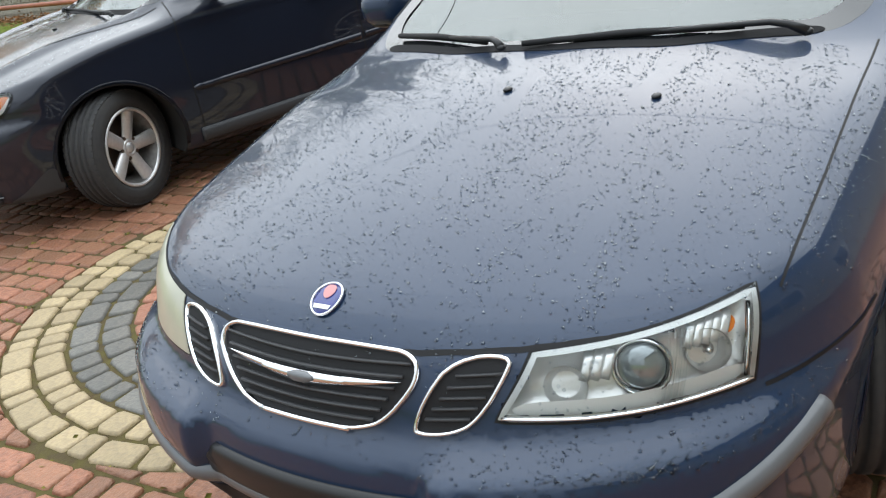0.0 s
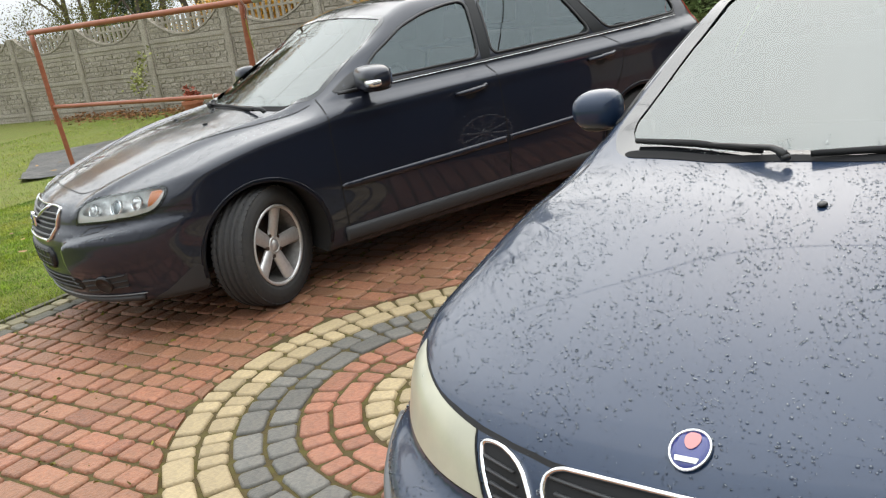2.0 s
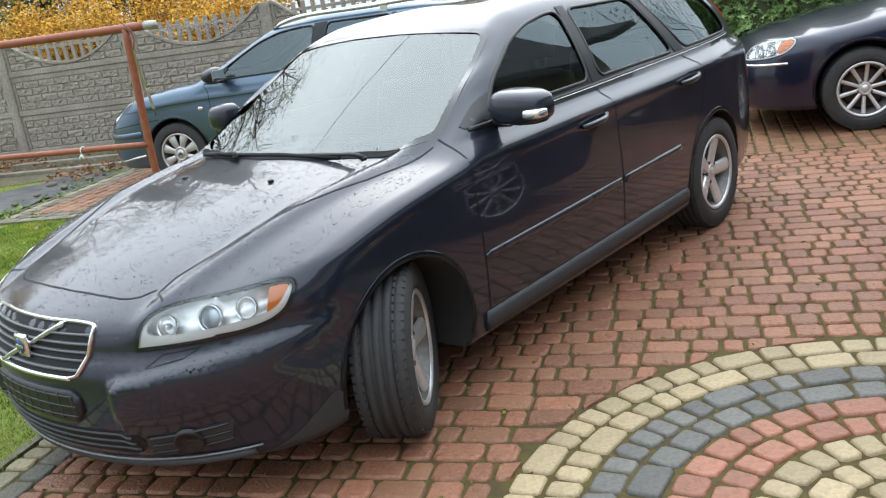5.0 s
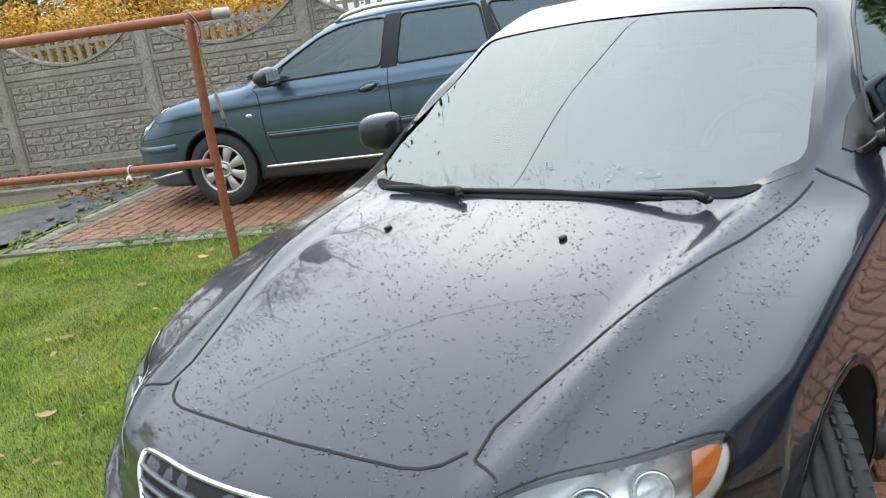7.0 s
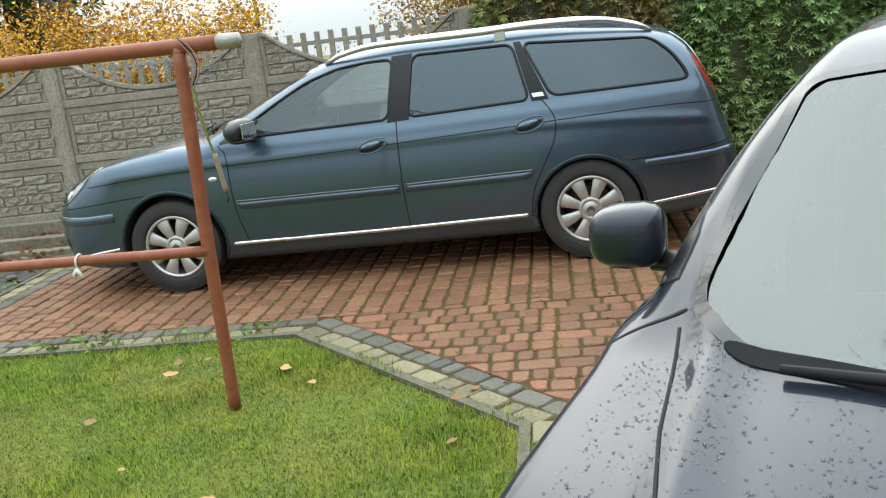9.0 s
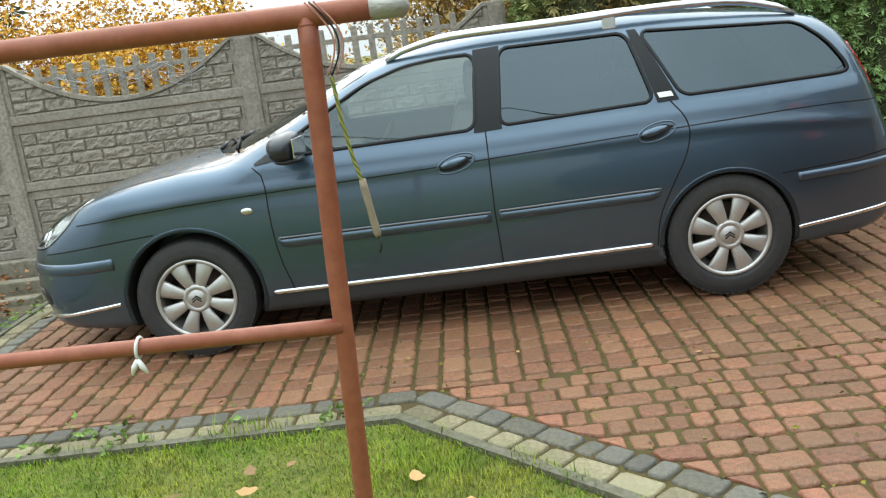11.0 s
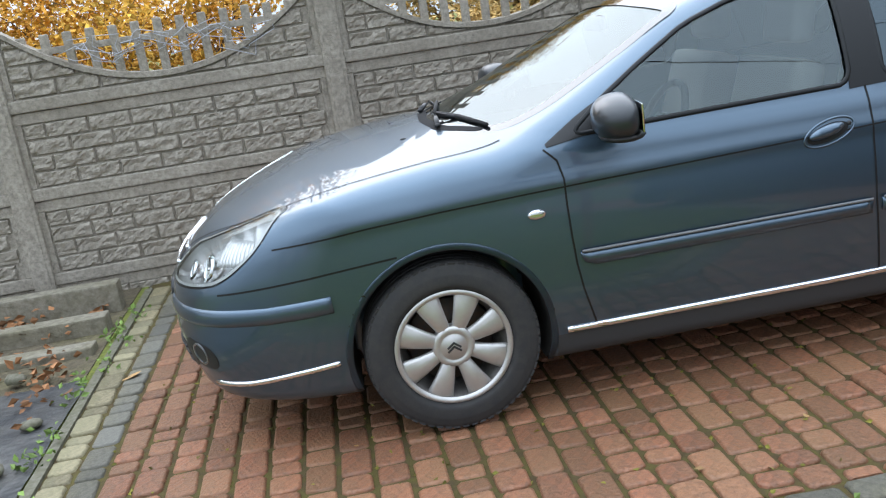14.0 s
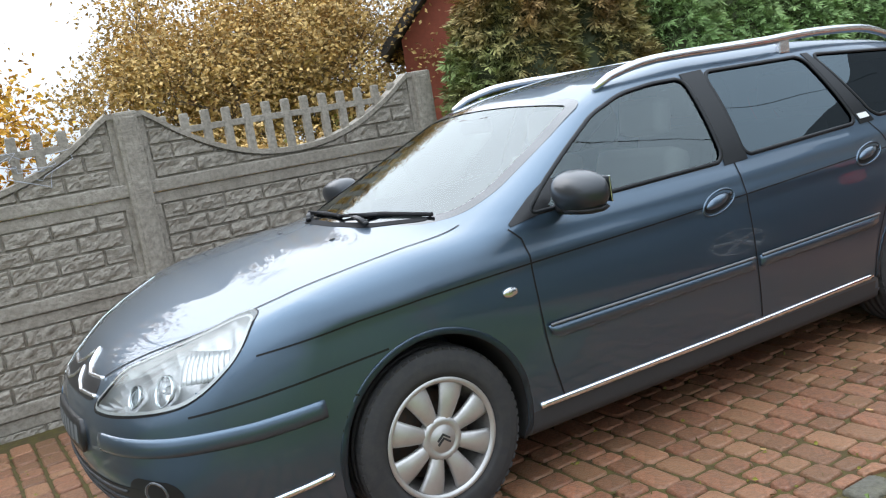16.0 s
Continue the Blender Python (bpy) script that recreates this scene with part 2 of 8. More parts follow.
M["glass"] = glass("windscreen_glass", (0.70, 0.76, 0.74), weight=1.06)
M["side_glass"] = glass("side_window_glass", (0.80, 0.88, 0.88), weight=0.92, sheen=(0.82, 0.95, 0.98))
M["tinted"] = glass("tinted_glass", (0.08, 0.12, 0.135), weight=0.92, sheen=(0.72, 0.90, 1.0))
M["lens"] = glass("lamp_lens", (0.96, 0.97, 0.97), 0.05, weight=0.5)
M["lens_old"] = glass("hazed_lamp_lens", (0.98, 0.985, 0.97), 0.10, weight=0.42)
M["water"] = glass("rain_water", (0.80, 0.82, 0.84), 0.02, weight=0.45)


# ---------------------------------------------------------------- mesh helpers
def thing(name, label, category, m=None, group="", kind=""):
    ob = new(name)
    ob.empty_display_size = 0.2
    if m is not None:
        ob.matrix_world = m
    return tagged(ob, label, category, group, kind)


def put(name, verts, faces, material, parent=None, label="", normals=None, smooth=True):
    me = bpy.data.meshes.new(name)
    me.from_pydata([tuple(v) for v in verts], [], [tuple(f) for f in faces])
    me.materials.append(material)
    if smooth:
        me.polygons.foreach_set("use_smooth", [True] * len(me.polygons))
    if normals is not None and smooth:
        me.normals_split_custom_set_from_vertices([tuple(v) for v in normals])
    me.update()
    ob = new(name, me)
    if parent:
        ob.parent = parent
    return tagged(ob, label)


def part(name, bm, material, parent=None, label="", smooth=False, kind=""):
    me = bpy.data.meshes.new(name)
    bm.to_mesh(me)
    bm.free()
    me.materials.append(material)
    if smooth:
        me.polygons.foreach_set("use_smooth", [True] * len(me.polygons))
    ob = new(name, me)
    if parent:
        ob.parent = parent
    return tagged(ob, label, kind=kind)


def box(bm, x0, x1, y0, y1, z0, z1, bevel=0.0, m=None):
    r = bmesh.ops.create_cube(bm, size=1.0)
    vs = r["verts"]
    for v in vs:
        v.co = Vector(((x0 + x1) / 2 + v.co.x * (x1 - x0), (y0 + y1) / 2 + v.co.y * (y1 - y0), (z0 + z1) / 2 + v.co.z * (z1 - z0)))
    if bevel:
        es = list({e for v in vs for e in v.link_edges})
        out = bmesh.ops.bevel(bm, geom=es, offset=bevel, segments=2, affect="EDGES", profile=0.6)
        vs = list({v for f in out["faces"] for v in f.verts} | {v for v in vs if v.is_valid})
    if m is not None:
        bmesh.ops.transform(bm, matrix=m, verts=[v for v in vs if v.is_valid])
    return bm


def tube(points, radius, sides=10, caps=True):
    """Verts and faces of a pipe along points; radius: a number or one a point."""
    pts = [Vector(p) for p in points]
    rad = radius if isinstance(radius, (list, tuple)) else [radius] * len(pts)
    verts, faces = [], []
    up = Vector((0, 0, 1))
    side = None
    for i, p in enumerate(pts):
        d = (pts[min(i + 1, len(pts) - 1)] - pts[max(i - 1, 0)]).normalized()
        if side is None:
            side = d.cross(up) if abs(d.z) < 0.95 else d.cross(Vector((1, 0, 0)))
        side = (side - d * side.dot(d)).normalized()
        other = d.cross(side)
        for k in range(sides):
            a = 2 * math.pi * k / sides
            verts.append(p + rad[i] * (math.cos(a) * side + math.sin(a) * other))
    for i in range(len(pts) - 1):
        for k in range(sides):
            a, b = i * sides + k, i * sides + (k + 1) % sides
            faces.append((a, b, b + sides, a + sides))
    if caps:
        faces.append(tuple(range(sides))[::-1])
        faces.append(tuple(range((len(pts) - 1) * sides, len(pts) * sides)))
    return verts, faces


def lathe(profile, sides=48, axis="y", close=False):
    """Verts and faces of a (radius, along) profile turned round an axis."""
    verts, faces = [], []
    n = len(profile)
    for k in range(sides):
        a = 2 * math.pi * k / sides
        for r, s in profile:
            verts.append((r * math.cos(a), s, r * math.sin(a)) if axis == "y" else (r * math.cos(a), r * math.sin(a), s))
    for k in range(sides):
        for i in range(n - 1):
            a, b = k * n + i, ((k + 1) % sides) * n + i
            faces.append((a, a + 1, b + 1, b))
    return verts, faces


def curve(pts):
    """A smooth monotone function through (x, value) points, for arrays."""
    x, y = np.array(pts, float).T
    h, d = np.diff(x), np.diff(y) / np.diff(x)
    m = np.r_[d[0], np.where(d[1:] * d[:-1] > 0, 2 * d[1:] * d[:-1] / (d[1:] + d[:-1] + 1e-12), 0), d[-1]]

    def f(q):
        q = np.asarray(q, float)
        c = np.clip(q, x[0], x[-1])
        i = np.clip(np.searchsorted(x, c) - 1, 0, len(h) - 1)
        t = (c - x[i]) / h[i]
        v = (2 * t**3 - 3 * t**2 + 1) * y[i] + (t**3 - 2 * t**2 + t) * h[i] * m[i] + (3 * t**2 - 2 * t**3) * y[i + 1] + (t**3 - t**2) * h[i] * m[i + 1]
        return v + np.where(q < x[0], m[0] * (q - x[0]), np.where(q > x[-1], m[-1] * (q - x[-1]), 0))

    return f


def smax(a, b, k):
    h = np.maximum(k - np.abs(a - b), 0) / k
    return np.maximum(a, b) + h * h * k * 0.25


def surface_net(f, lo, hi, h):
    """The surface f = 0 as quads on a grid of step h, its corners drawn onto the surface, with the normals there."""
    lo, hi = np.array(lo, float), np.array(hi, float)
    n = np.ceil((hi - lo) / h).astype(int) + 1
    ax = [lo[i] + h * np.arange(n[i]) for i in range(3)]
    v = f(*np.meshgrid(*ax, indexing="ij"))
    ins = v < 0
    c = sum(ins[i : n[0] - 1 + i, j : n[1] - 1 + j, k : n[2] - 1 + k].astype(np.int8) for i in (0, 1) for j in (0, 1) for k in (0, 1))
    act = np.argwhere((c > 0) & (c < 8))
    ids = np.full(n - 1, -1, int)
    ids[tuple(act.T)] = np.arange(len(act))
    total, count = np.zeros((len(act), 3)), np.zeros(len(act))
    corners = [(i, j, k) for i in (0, 1) for j in (0, 1) for k in (0, 1)]
    for p in corners:
        for d in range(3):
            if p[d] == 0:
                q = tuple(p[e] + (e == d) for e in range(3))
                a, b = v[tuple((act + p).T)], v[tuple((act + q).T)]
                cross = (a < 0) != (b < 0)
                t = np.where(cross, a / np.where(cross, a - b, 1), 0)
                pos = np.array(p) + t[:, None] * (np.array(q) - p)
                total += pos * cross[:, None]
                count += cross
    co = lo + h * (act + total / count[:, None])
    faces = []
    for d in range(3):
        e, g = (d + 1) % 3, (d + 2) % 3
        a = [slice(None)] * 3
        b = [slice(None)] * 3
        a[d], b[d] = slice(0, n[d] - 1), slice(1, n[d])
        s0, s1 = ins[tuple(a)], ins[tuple(b)]
        for flip in (False, True):
            at = np.argwhere((s0 & ~s1) if not flip else (~s0 & s1))
            at = at[(at[:, e] > 0) & (at[:, g] > 0) & (at[:, e] < n[e] - 1) & (at[:, g] < n[g] - 1)]
            quad = []
            for de, dg in ((1, 1), (0, 1), (0, 0), (1, 0)):
                o = at.copy()
                o[:, e] -= de
                o[:, g] -= dg
                quad.append(ids[tuple(o.T)])
            quad = np.stack(quad, 1)
            faces.append(quad[:, ::-1] if flip else quad)

    def grad(p):
        s = 2e-4
        return np.stack([(f(*(p + s * k).T) - f(*(p - s * k).T)) / (2 * s) for k in np.eye(3)], 1)

    for _ in range(4):
        g = grad(co)
        step = (f(*co.T) / np.maximum((g * g).sum(1), 1e-6))[:, None] * g
        co = co - np.clip(step, -h, h)
    g = grad(co)
    return co, np.concatenate(faces), g / np.linalg.norm(g, axis=1)[:, None]


def inside(poly, x, y):
    """Whether the points lie in the polygon."""
    px, py = np.array(poly, float).T
    qx, qy = np.roll(px, -1), np.roll(py, -1)
    x, y = np.asarray(x)[..., None], np.asarray(y)[..., None]
    hit = ((py > y) != (qy > y)) & (x < (qx - px) * (y - py) / np.where(qy == py, 1e-9, qy - py) + px)
    return hit.sum(-1) % 2 == 1


def smooth_loop(pts, times=2, radius=0.030):
    """Rounds the corners of a closed outline; a point given as (x, y, 1) stays sharp."""
    for k in range(times):
        out = []
        n = len(pts)
        for i, p in enumerate(pts):
            if len(p) > 2:
                out.append(p)
                continue
            for q in (pts[i - 1], pts[(i + 1) % n]):
                far = math.hypot(q[0] - p[0], q[1] - p[1])
                t = min(0.28, radius / (2.4**k) / max(far, 1e-6))
                out.append((p[0] + (q[0] - p[0]) * t, p[1] + (q[1] - p[1]) * t))
        pts = out
    return [(p[0], p[1]) for p in pts]


def resample(pts, step, closed=True):
    pts = [Vector(p[:2]) for p in pts] + ([Vector(pts[0][:2])] if closed else [])
    out = []
    for a, b in zip(pts, pts[1:]):
        k = max(1, math.ceil((b - a).length / step))
        out += [a.lerp(b, i / k) for i in range(k)]
    return out if closed else out + [pts[-1]]


# ---------------------------------------------------------------- car bodies
class Body:
    """A car's skin: x runs back from the front axle, y to the car's left, z up."""

    def __init__(self, s, step=0.02):
        self.s = s
        top, bow, crown, width, belt = (curve(s[k]) for k in ("top", "bow", "crown", "width", "belt"))
        nose, tail, floor, round_ = curve(s["nose"]), curve(s["tail"]), curve(s["floor"]), curve(s["round"])
        t1, t2 = s["tumble"]

        def f(x, y, z):
            a = np.abs(y)
            xe = x - bow(x) * a * a
            slope = (top(xe + 0.02) - top(xe - 0.02)) / 0.04
            lift = sum(h * np.exp(-(((a - curve(line)(x)) / w) ** 2)) for line, h, w in s.get("ridges", ()))
            up_ = (z - top(xe) + crown(x) * a * a - lift) / np.sqrt(1 + np.minimum(slope * slope, 6))
            zb = belt(x)
            hi = np.maximum(z - zb, 0)
            lo = np.maximum(s["widest"] - z, 0)
            mid = np.clip((z - s["widest"]) / np.maximum(zb - s["widest"], 0.05), 0, 1)
            yy = width(x) - t1 * hi - t2 * hi * hi - s["tuck"] * lo * lo - s["lean"] * mid * mid
            q = np.clip((z - zb + 0.05) / 0.07, 0, 1)
            yy = yy - s["shoulder"] * q * q * (3 - 2 * q)
            for cz, h, w in s.get("creases", ()):
                yy = yy + h * np.exp(-(((z - curve(cz)(x)) / w) ** 2))
            out = smax(up_, a - yy, round_(x))
            r = np.minimum(a / 0.86, 1.15)
            fr = nose(z) + s["fbow"] * a * a + s["fcorner"] * r**6 - x
            if "ledge" in s:
                a0, z0, a1, z1, jut = s["ledge"]
                zl = z0 + (z1 - z0) * np.clip((a - a0) / (a1 - a0), 0, 1)
                k = np.clip((a - a0 + 0.04) / 0.06, 0, 1) * np.clip((zl - z) / 0.045 + 0.5, 0, 1) * np.clip((z - zl + 0.30) / 0.2, 0, 1)
                fr = fr - jut * k * k * (3 - 2 * k)
            re = x - (tail(z) - s["rbow"] * a * a - s["rcorner"] * r**6)
            out = smax(out, fr * 0.9, s["fround"])
            out = smax(out, re * 0.9, 0.10)
            out = smax(out, floor(x) - z, 0.05)
            for cx, cz, rad in s["arches"]:
                d = np.hypot(x - cx, z - cz)
                out = np.maximum(out, np.minimum(rad - d, a - 0.50))
            return out

        self.f = f
        x0, x1 = s["span"]
        self.co, self.faces, self.no = surface_net(f, (x0, -1.0, 0.08), (x1, 1.0, s["high"]), step)
        self.bvh = BVHTree.FromPolygons([Vector(c) for c in self.co], [tuple(q) for q in self.faces])

    def hit(self, kind, u, v, side=1):
        """The skin's place and normal under an outline's point. kind: L side, T top, F front, B back, or an angle in degrees for a slanting look at a front corner."""
        if kind == "L":
            o, d = Vector((u, 3 * side, v)), Vector((0, -side, 0))
        elif kind == "T":
            o, d = Vector((u, v * side, 3)), Vector((0, 0, -1))
        elif kind == "F":
            o, d = Vector((-3, u * side, v)), Vector((1, 0, 0))
        elif kind == "B":
            o, d = Vector((6, u * side, v)), Vector((-1, 0, 0))
        else:
            c, s = math.cos(radians(kind)), math.sin(radians(kind))
            o, d = Vector((-3 * c + u * s, side * (3 * s + u * c), v)), Vector((c, -s * side, 0))
        p, n, _, _ = self.bvh.ray_cast(o, d)
        if p is None:
            p, n, _, _ = self.bvh.find_nearest(o + d * 2.4)
        return p, n

    def normals(self, pts):
        p = np.array([tuple(q) for q in pts])
        s = 3e-4
        g = np.stack([(self.f(*(p + s * k).T) - self.f(*(p - s * k).T)) / (2 * s) for k in np.eye(3)], 1)
        return g / np.maximum(np.linalg.norm(g, axis=1), 1e-9)[:, None]

    def skin(self, parent, panels, material, drop=()):
        """The painted panels: (name, test, label). Faces that pass a test in drop are left open."""
        c = self.co[self.faces].mean(1)
        n = self.no[self.faces].mean(1)
        x, a, z, y = c[:, 0], np.abs(c[:, 1]), c[:, 2], c[:, 1]
        left = np.ones(len(c), bool)
        for test in drop:
            left &= ~test(x, a, z, n)
        well = np.zeros(len(c), bool)
        groups = []
        for cx, cz, rad in self.s["arches"]:
            here = (np.hypot(x - cx, z - cz) < rad + 0.012) & (a > 0.45) & ((a < self.f(x, 0 * x, z) + 9) & (np.abs(n[:, 1]) < 0.75))
            groups += [("wheel_well", left & here & (y > 0), M["well"], ""), ("wheel_well", left & here & (y < 0), M["well"], "")]
            well |= here
        left &= ~well
        for name, test, label, split, pm in panels:
            sel = left & test(x, a, z, n)
            left &= ~sel
            groups += [(name, sel & (y > 0), pm, label), (name, sel & (y <= 0), pm, label)] if split else [(name, sel, pm, label)]
        groups.append(("body", left, material, ""))
        for name, sel, pm, label in groups:
            fs = self.faces[sel]
            if len(fs):
                used, inv = np.unique(fs, return_inverse=True)
                put(name, self.co[used].tolist(), inv.reshape(fs.shape).tolist(), pm, parent, label, self.no[used].tolist())

    def decal(self, name, kind, outline, material, parent, off=0.004, edge=0.0, step=0.03, label="", side=1, rim=0.012, round_=2, bulge=None):
        """A piece that lies on the skin within an outline."""
        loop = resample(smooth_loop(outline, round_) if round_ else outline, step * 0.7)
        xs, ys = [p.x for p in loop], [p.y for p in loop]
        gx, gy = np.meshgrid(np.arange(min(xs), max(xs), step), np.arange(min(ys), max(ys), step))
        gx, gy = gx.ravel(), gy.ravel()
        keep = inside([(p.x, p.y) for p in loop], gx, gy)
        L = np.array([(p.x, p.y) for p in loop])
        grid = [Vector((a, b)) for a, b in zip(gx[keep], gy[keep]) if np.min((L[:, 0] - a) ** 2 + (L[:, 1] - b) ** 2) > (0.45 * step) ** 2]
        n = len(loop)
        v2, _, f2, *_ = delaunay_2d_cdt(loop + grid, [(i, (i + 1) % n) for i in range(n)], [], 1, 1e-6)
        got = [self.hit(kind, p.x, p.y, side) for p in v2]
        base = [g[0] for g in got]
        nn = self.normals(base)
        rimmed = [min(((L[:, 0] - p.x) ** 2 + (L[:, 1] - p.y) ** 2)) < 1e-7 for p in v2]
        verts = []
        for p, b, m_, r in zip(v2, base, nn, rimmed):
            o = off - (edge if r else 0.0)
            if bulge:
                o += bulge(p.x, p.y)
            verts.append(b + Vector(m_) * o)
        faces = [tuple(f) for f in f2]
        flip = 0
        for f in faces[:40]:
            a, b, c = (verts[i] for i in f[:3])
            flip += (b - a).cross(c - a).dot(Vector(nn[f[0]]))
        if flip < 0:
            faces = [f[::-1] for f in faces]
        norms = [Vector(m_) for m_ in nn]
        if material.name.endswith("glass"):
            # a pane bends more evenly than the skin round it
            N = np.array([tuple(q) for q in norms])
            i, j = np.array([(f[a], f[a - 1]) for f in faces for a in range(len(f))]).T
            for _ in range(40):
                S, C = N.copy(), np.ones(len(N))
                np.add.at(S, i, N[j]), np.add.at(C, i, 1)
                np.add.at(S, j, N[i]), np.add.at(C, j, 1)
                N = S / C[:, None]
            if kind == "L":
                N[:, 2] *= 0.8
            N /= np.linalg.norm(N, axis=1)[:, None]
            norms = [Vector(q) for q in N]
        if rim:
            count = {}
            for f in faces:
                for i, j in zip(f, f[1:] + f[:1]):
                    count[(i, j)] = 1
            below = {}
            for i, j in list(count):
                if (j, i) not in count:
                    for k in (i, j):
                        if k not in below:
                            below[k] = len(verts)
                            verts.append(verts[k] - Vector(nn[k]) * rim)
                            norms.append(Vector(nn[k]))
                    faces.append((j, i, below[i], below[j]))
        return put(name, verts, faces, material, parent, label, norms if not edge else None)

    def strip(self, name, kind, line, material, parent, width=0.007, off=0.0015, closed=False, step=0.02, label="", side=1, smooth_=0, thick=0.0):
        """A ribbon that follows a line on the skin."""
        pts = [tuple(p) for p in line]
        if smooth_:
            pts = smooth_loop(pts, smooth_) if closed else [(q.x, q.y) for q in bend(pts, smooth_)]
        pts = resample(pts, step, closed)
        n = len(pts)
        ctr, raw = [], []
        for p in pts:
            h, _ = self.hit(kind, p.x, p.y, side)
            ctr.append(h)
        nn = self.normals(ctr)
        verts, faces, norms = [], [], []
        for i in range(n):
            a, b = (ctr[i - 1], ctr[(i + 1) % n]) if closed else (ctr[max(i - 1, 0)], ctr[min(i + 1, n - 1)])
            m_ = Vector(nn[i])
            s_ = (b - a).cross(m_)
            s_ = s_.normalized() if s_.length > 1e-9 else Vector((0, 0, 1))
            if thick:
                prof = ((-0.5, -thick), (-0.5, 0), (-0.3, thick * 0.8), (0, thick), (0.3, thick * 0.8), (0.5, 0), (0.5, -thick))
            else:
                prof = ((-0.5, 0), (0.5, 0))
            for w, h in prof:
                verts.append(ctr[i] + s_ * (width * w) + m_ * (off + h))
                norms.append(m_)
        k = len(prof)
        for i in range(n if closed else n - 1):
            j = (i + 1) % n
            for c in range(k - 1):
                faces.append((i * k + c, j * k + c, j * k + c + 1, i * k + c + 1))
        if not closed and thick:
            faces += [tuple(range(k)), tuple(range((n - 1) * k, n * k))[::-1]]
        flip = 0
        for f in faces[: k * 6]:
            a, b, c = (verts[i] for i in f[:3])
            flip += (b - a).cross(c - a).dot(norms[f[0]])
        if flip < 0:
            faces = [f[::-1] for f in faces]
        return put(name, verts, faces, material, parent, label, None if thick else norms)


def bend(pts, times):
    pts = [Vector(p) for p in pts]
    for _ in range(times):
        out = [pts[0]]
        for a, b in zip(pts, pts[1:]):
            out += [a.lerp(b, 0.25), a.lerp(b, 0.75)]
        pts = out[:1] + out[2:-1] + [pts[-1]] if len(out) > 4 else out + [pts[-1]]
    return pts


def bolt_on(name, verts, faces, material, parent, m, label="", smooth=True):
    return put(name, [m @ Vector(v) for v in verts], faces, material, parent, label, smooth=smooth)


def wheel(car, x, y, R, rim_r, w, style, steer=0.0, side=1, metal="alloy"):
    """A wheel whose outer face looks to side * y."""
    hub = new("wheel")
    hub.parent = car
    hub.matrix_local = pose(x, y, R, 0, 0, steer) @ pose(0, 0, 0, 0, 0, 0 if side > 0 else 180)
    # the tyre, with a rounded shoulder, a lettering-free wall and grooves
    q = w / 2
    prof = [(rim_r - 0.004, -q * 0.86), (rim_r + 0.012, -q * 0.98), ((R + rim_r) / 2, -q * 1.06), (R - 0.03, -q * 1.0), (R - 0.008, -q * 0.86)]
    for c in (-0.55, -0.18, 0.18, 0.55):
        prof += [(R, q * (c - 0.07)), (R - 0.008, q * (c - 0.06)), (R - 0.008, q * (c + 0.06)), (R, q * (c + 0.07))]
    prof += [(R - 0.008, q * 0.86), (R - 0.018, q * 0.95), (R - 0.03, q * 1.0), (R - 0.045, q * 1.03), ((R + rim_r) / 2, q * 1.06), (rim_r + 0.026, q * 1.01), (rim_r + 0.018, q * 1.02), (rim_r + 0.010, q * 0.97), (rim_r - 0.004, q * 0.86)]
    v, f = lathe(prof, 72)
    put("tyre", v, [t[::-1] for t in f], M["tyre"], hub, "black worn rubber tyre")
    # tread blocks: short cross cuts round the shoulder
    bm = bmesh.new()
    for k in range(60):
        a = 2 * math.pi * k / 60
        for s_ in (-1, 1):
            m = Matrix.Rotation(-a, 4, "Y") @ pose(R - 0.006, s_ * q * 0.74, 0, 0, 0, s_ * 12)
            box(bm, -0.010, 0.0020, -q * 0.2, q * 0.2, -0.011, 0.011, 0, m)
    part("tread", bm, M["tyre"], hub, kind="stuff")
    v, f = lathe([(rim_r - 0.002, q * 0.90), (rim_r - 0.012, q * 0.93), (rim_r - 0.020, q * 0.80), (rim_r - 0.045, q * 0.2), (rim_r - 0.05, -q * 0.8)], 64)
    put("rim_barrel", v, f, M["barrel"], hub, "dirty dark rim barrel")
    v, f = lathe([(rim_r - 0.002, q * 0.92), (rim_r - 0.006, q * 0.965), (rim_r - 0.016, q * 0.955), (rim_r - 0.022, q * 0.86)], 64)
    put("rim_flange", v, f, M[metal], hub)
    v, f = lathe([(0.02, -0.004), (rim_r * 0.72, -0.004), (rim_r * 0.74, -0.02), (0.02, -0.02)], 40)
    put("brake_disc", v, f, M["brake"], hub, "rusty cast iron brake disc")
    n, r0, r1, w0, w1, out0, out1, thick = style["spokes"], style["r0"] * rim_r, style["r1"] * rim_r, style["w0"], style["w1"], style["out0"], style["out1"], 0.018
    for k in range(n):
        a = 2 * math.pi * k / n + style.get("turn", 0)
        vs, fs = [], []
        rows = 7
        for i in range(rows):
            t = i / (rows - 1)
            r = r0 + (r1 - r0) * t
            half = (w0 + (w1 - w0) * t ** style.get("flare", 1.0)) / 2
            o = out0 + (out1 - out0) * t + style.get("arc", 0.0) * math.sin(math.pi * t)
            for c, h in ((-1, -thick), (-1, -0.006), (-0.72, 0.0), (0, style.get("crest", 0.0)), (0.72, 0.0), (1, -0.006), (1, -thick)):
                px = c * half
                rr = math.sqrt(max(r * r - px * px, 1e-6)) if i == rows - 1 else r
                vs.append((px * math.cos(a) + rr * math.sin(a), o + h, -px * math.sin(a) + rr * math.cos(a)))
        for i in range(rows - 1):
            for c in range(6):
                p = i * 7 + c
                fs.append((p, p + 7, p + 8, p + 1))
        put("spoke", vs, [t[::-1] for t in fs], M[metal], hub)
    c = style["cap"] * rim_r
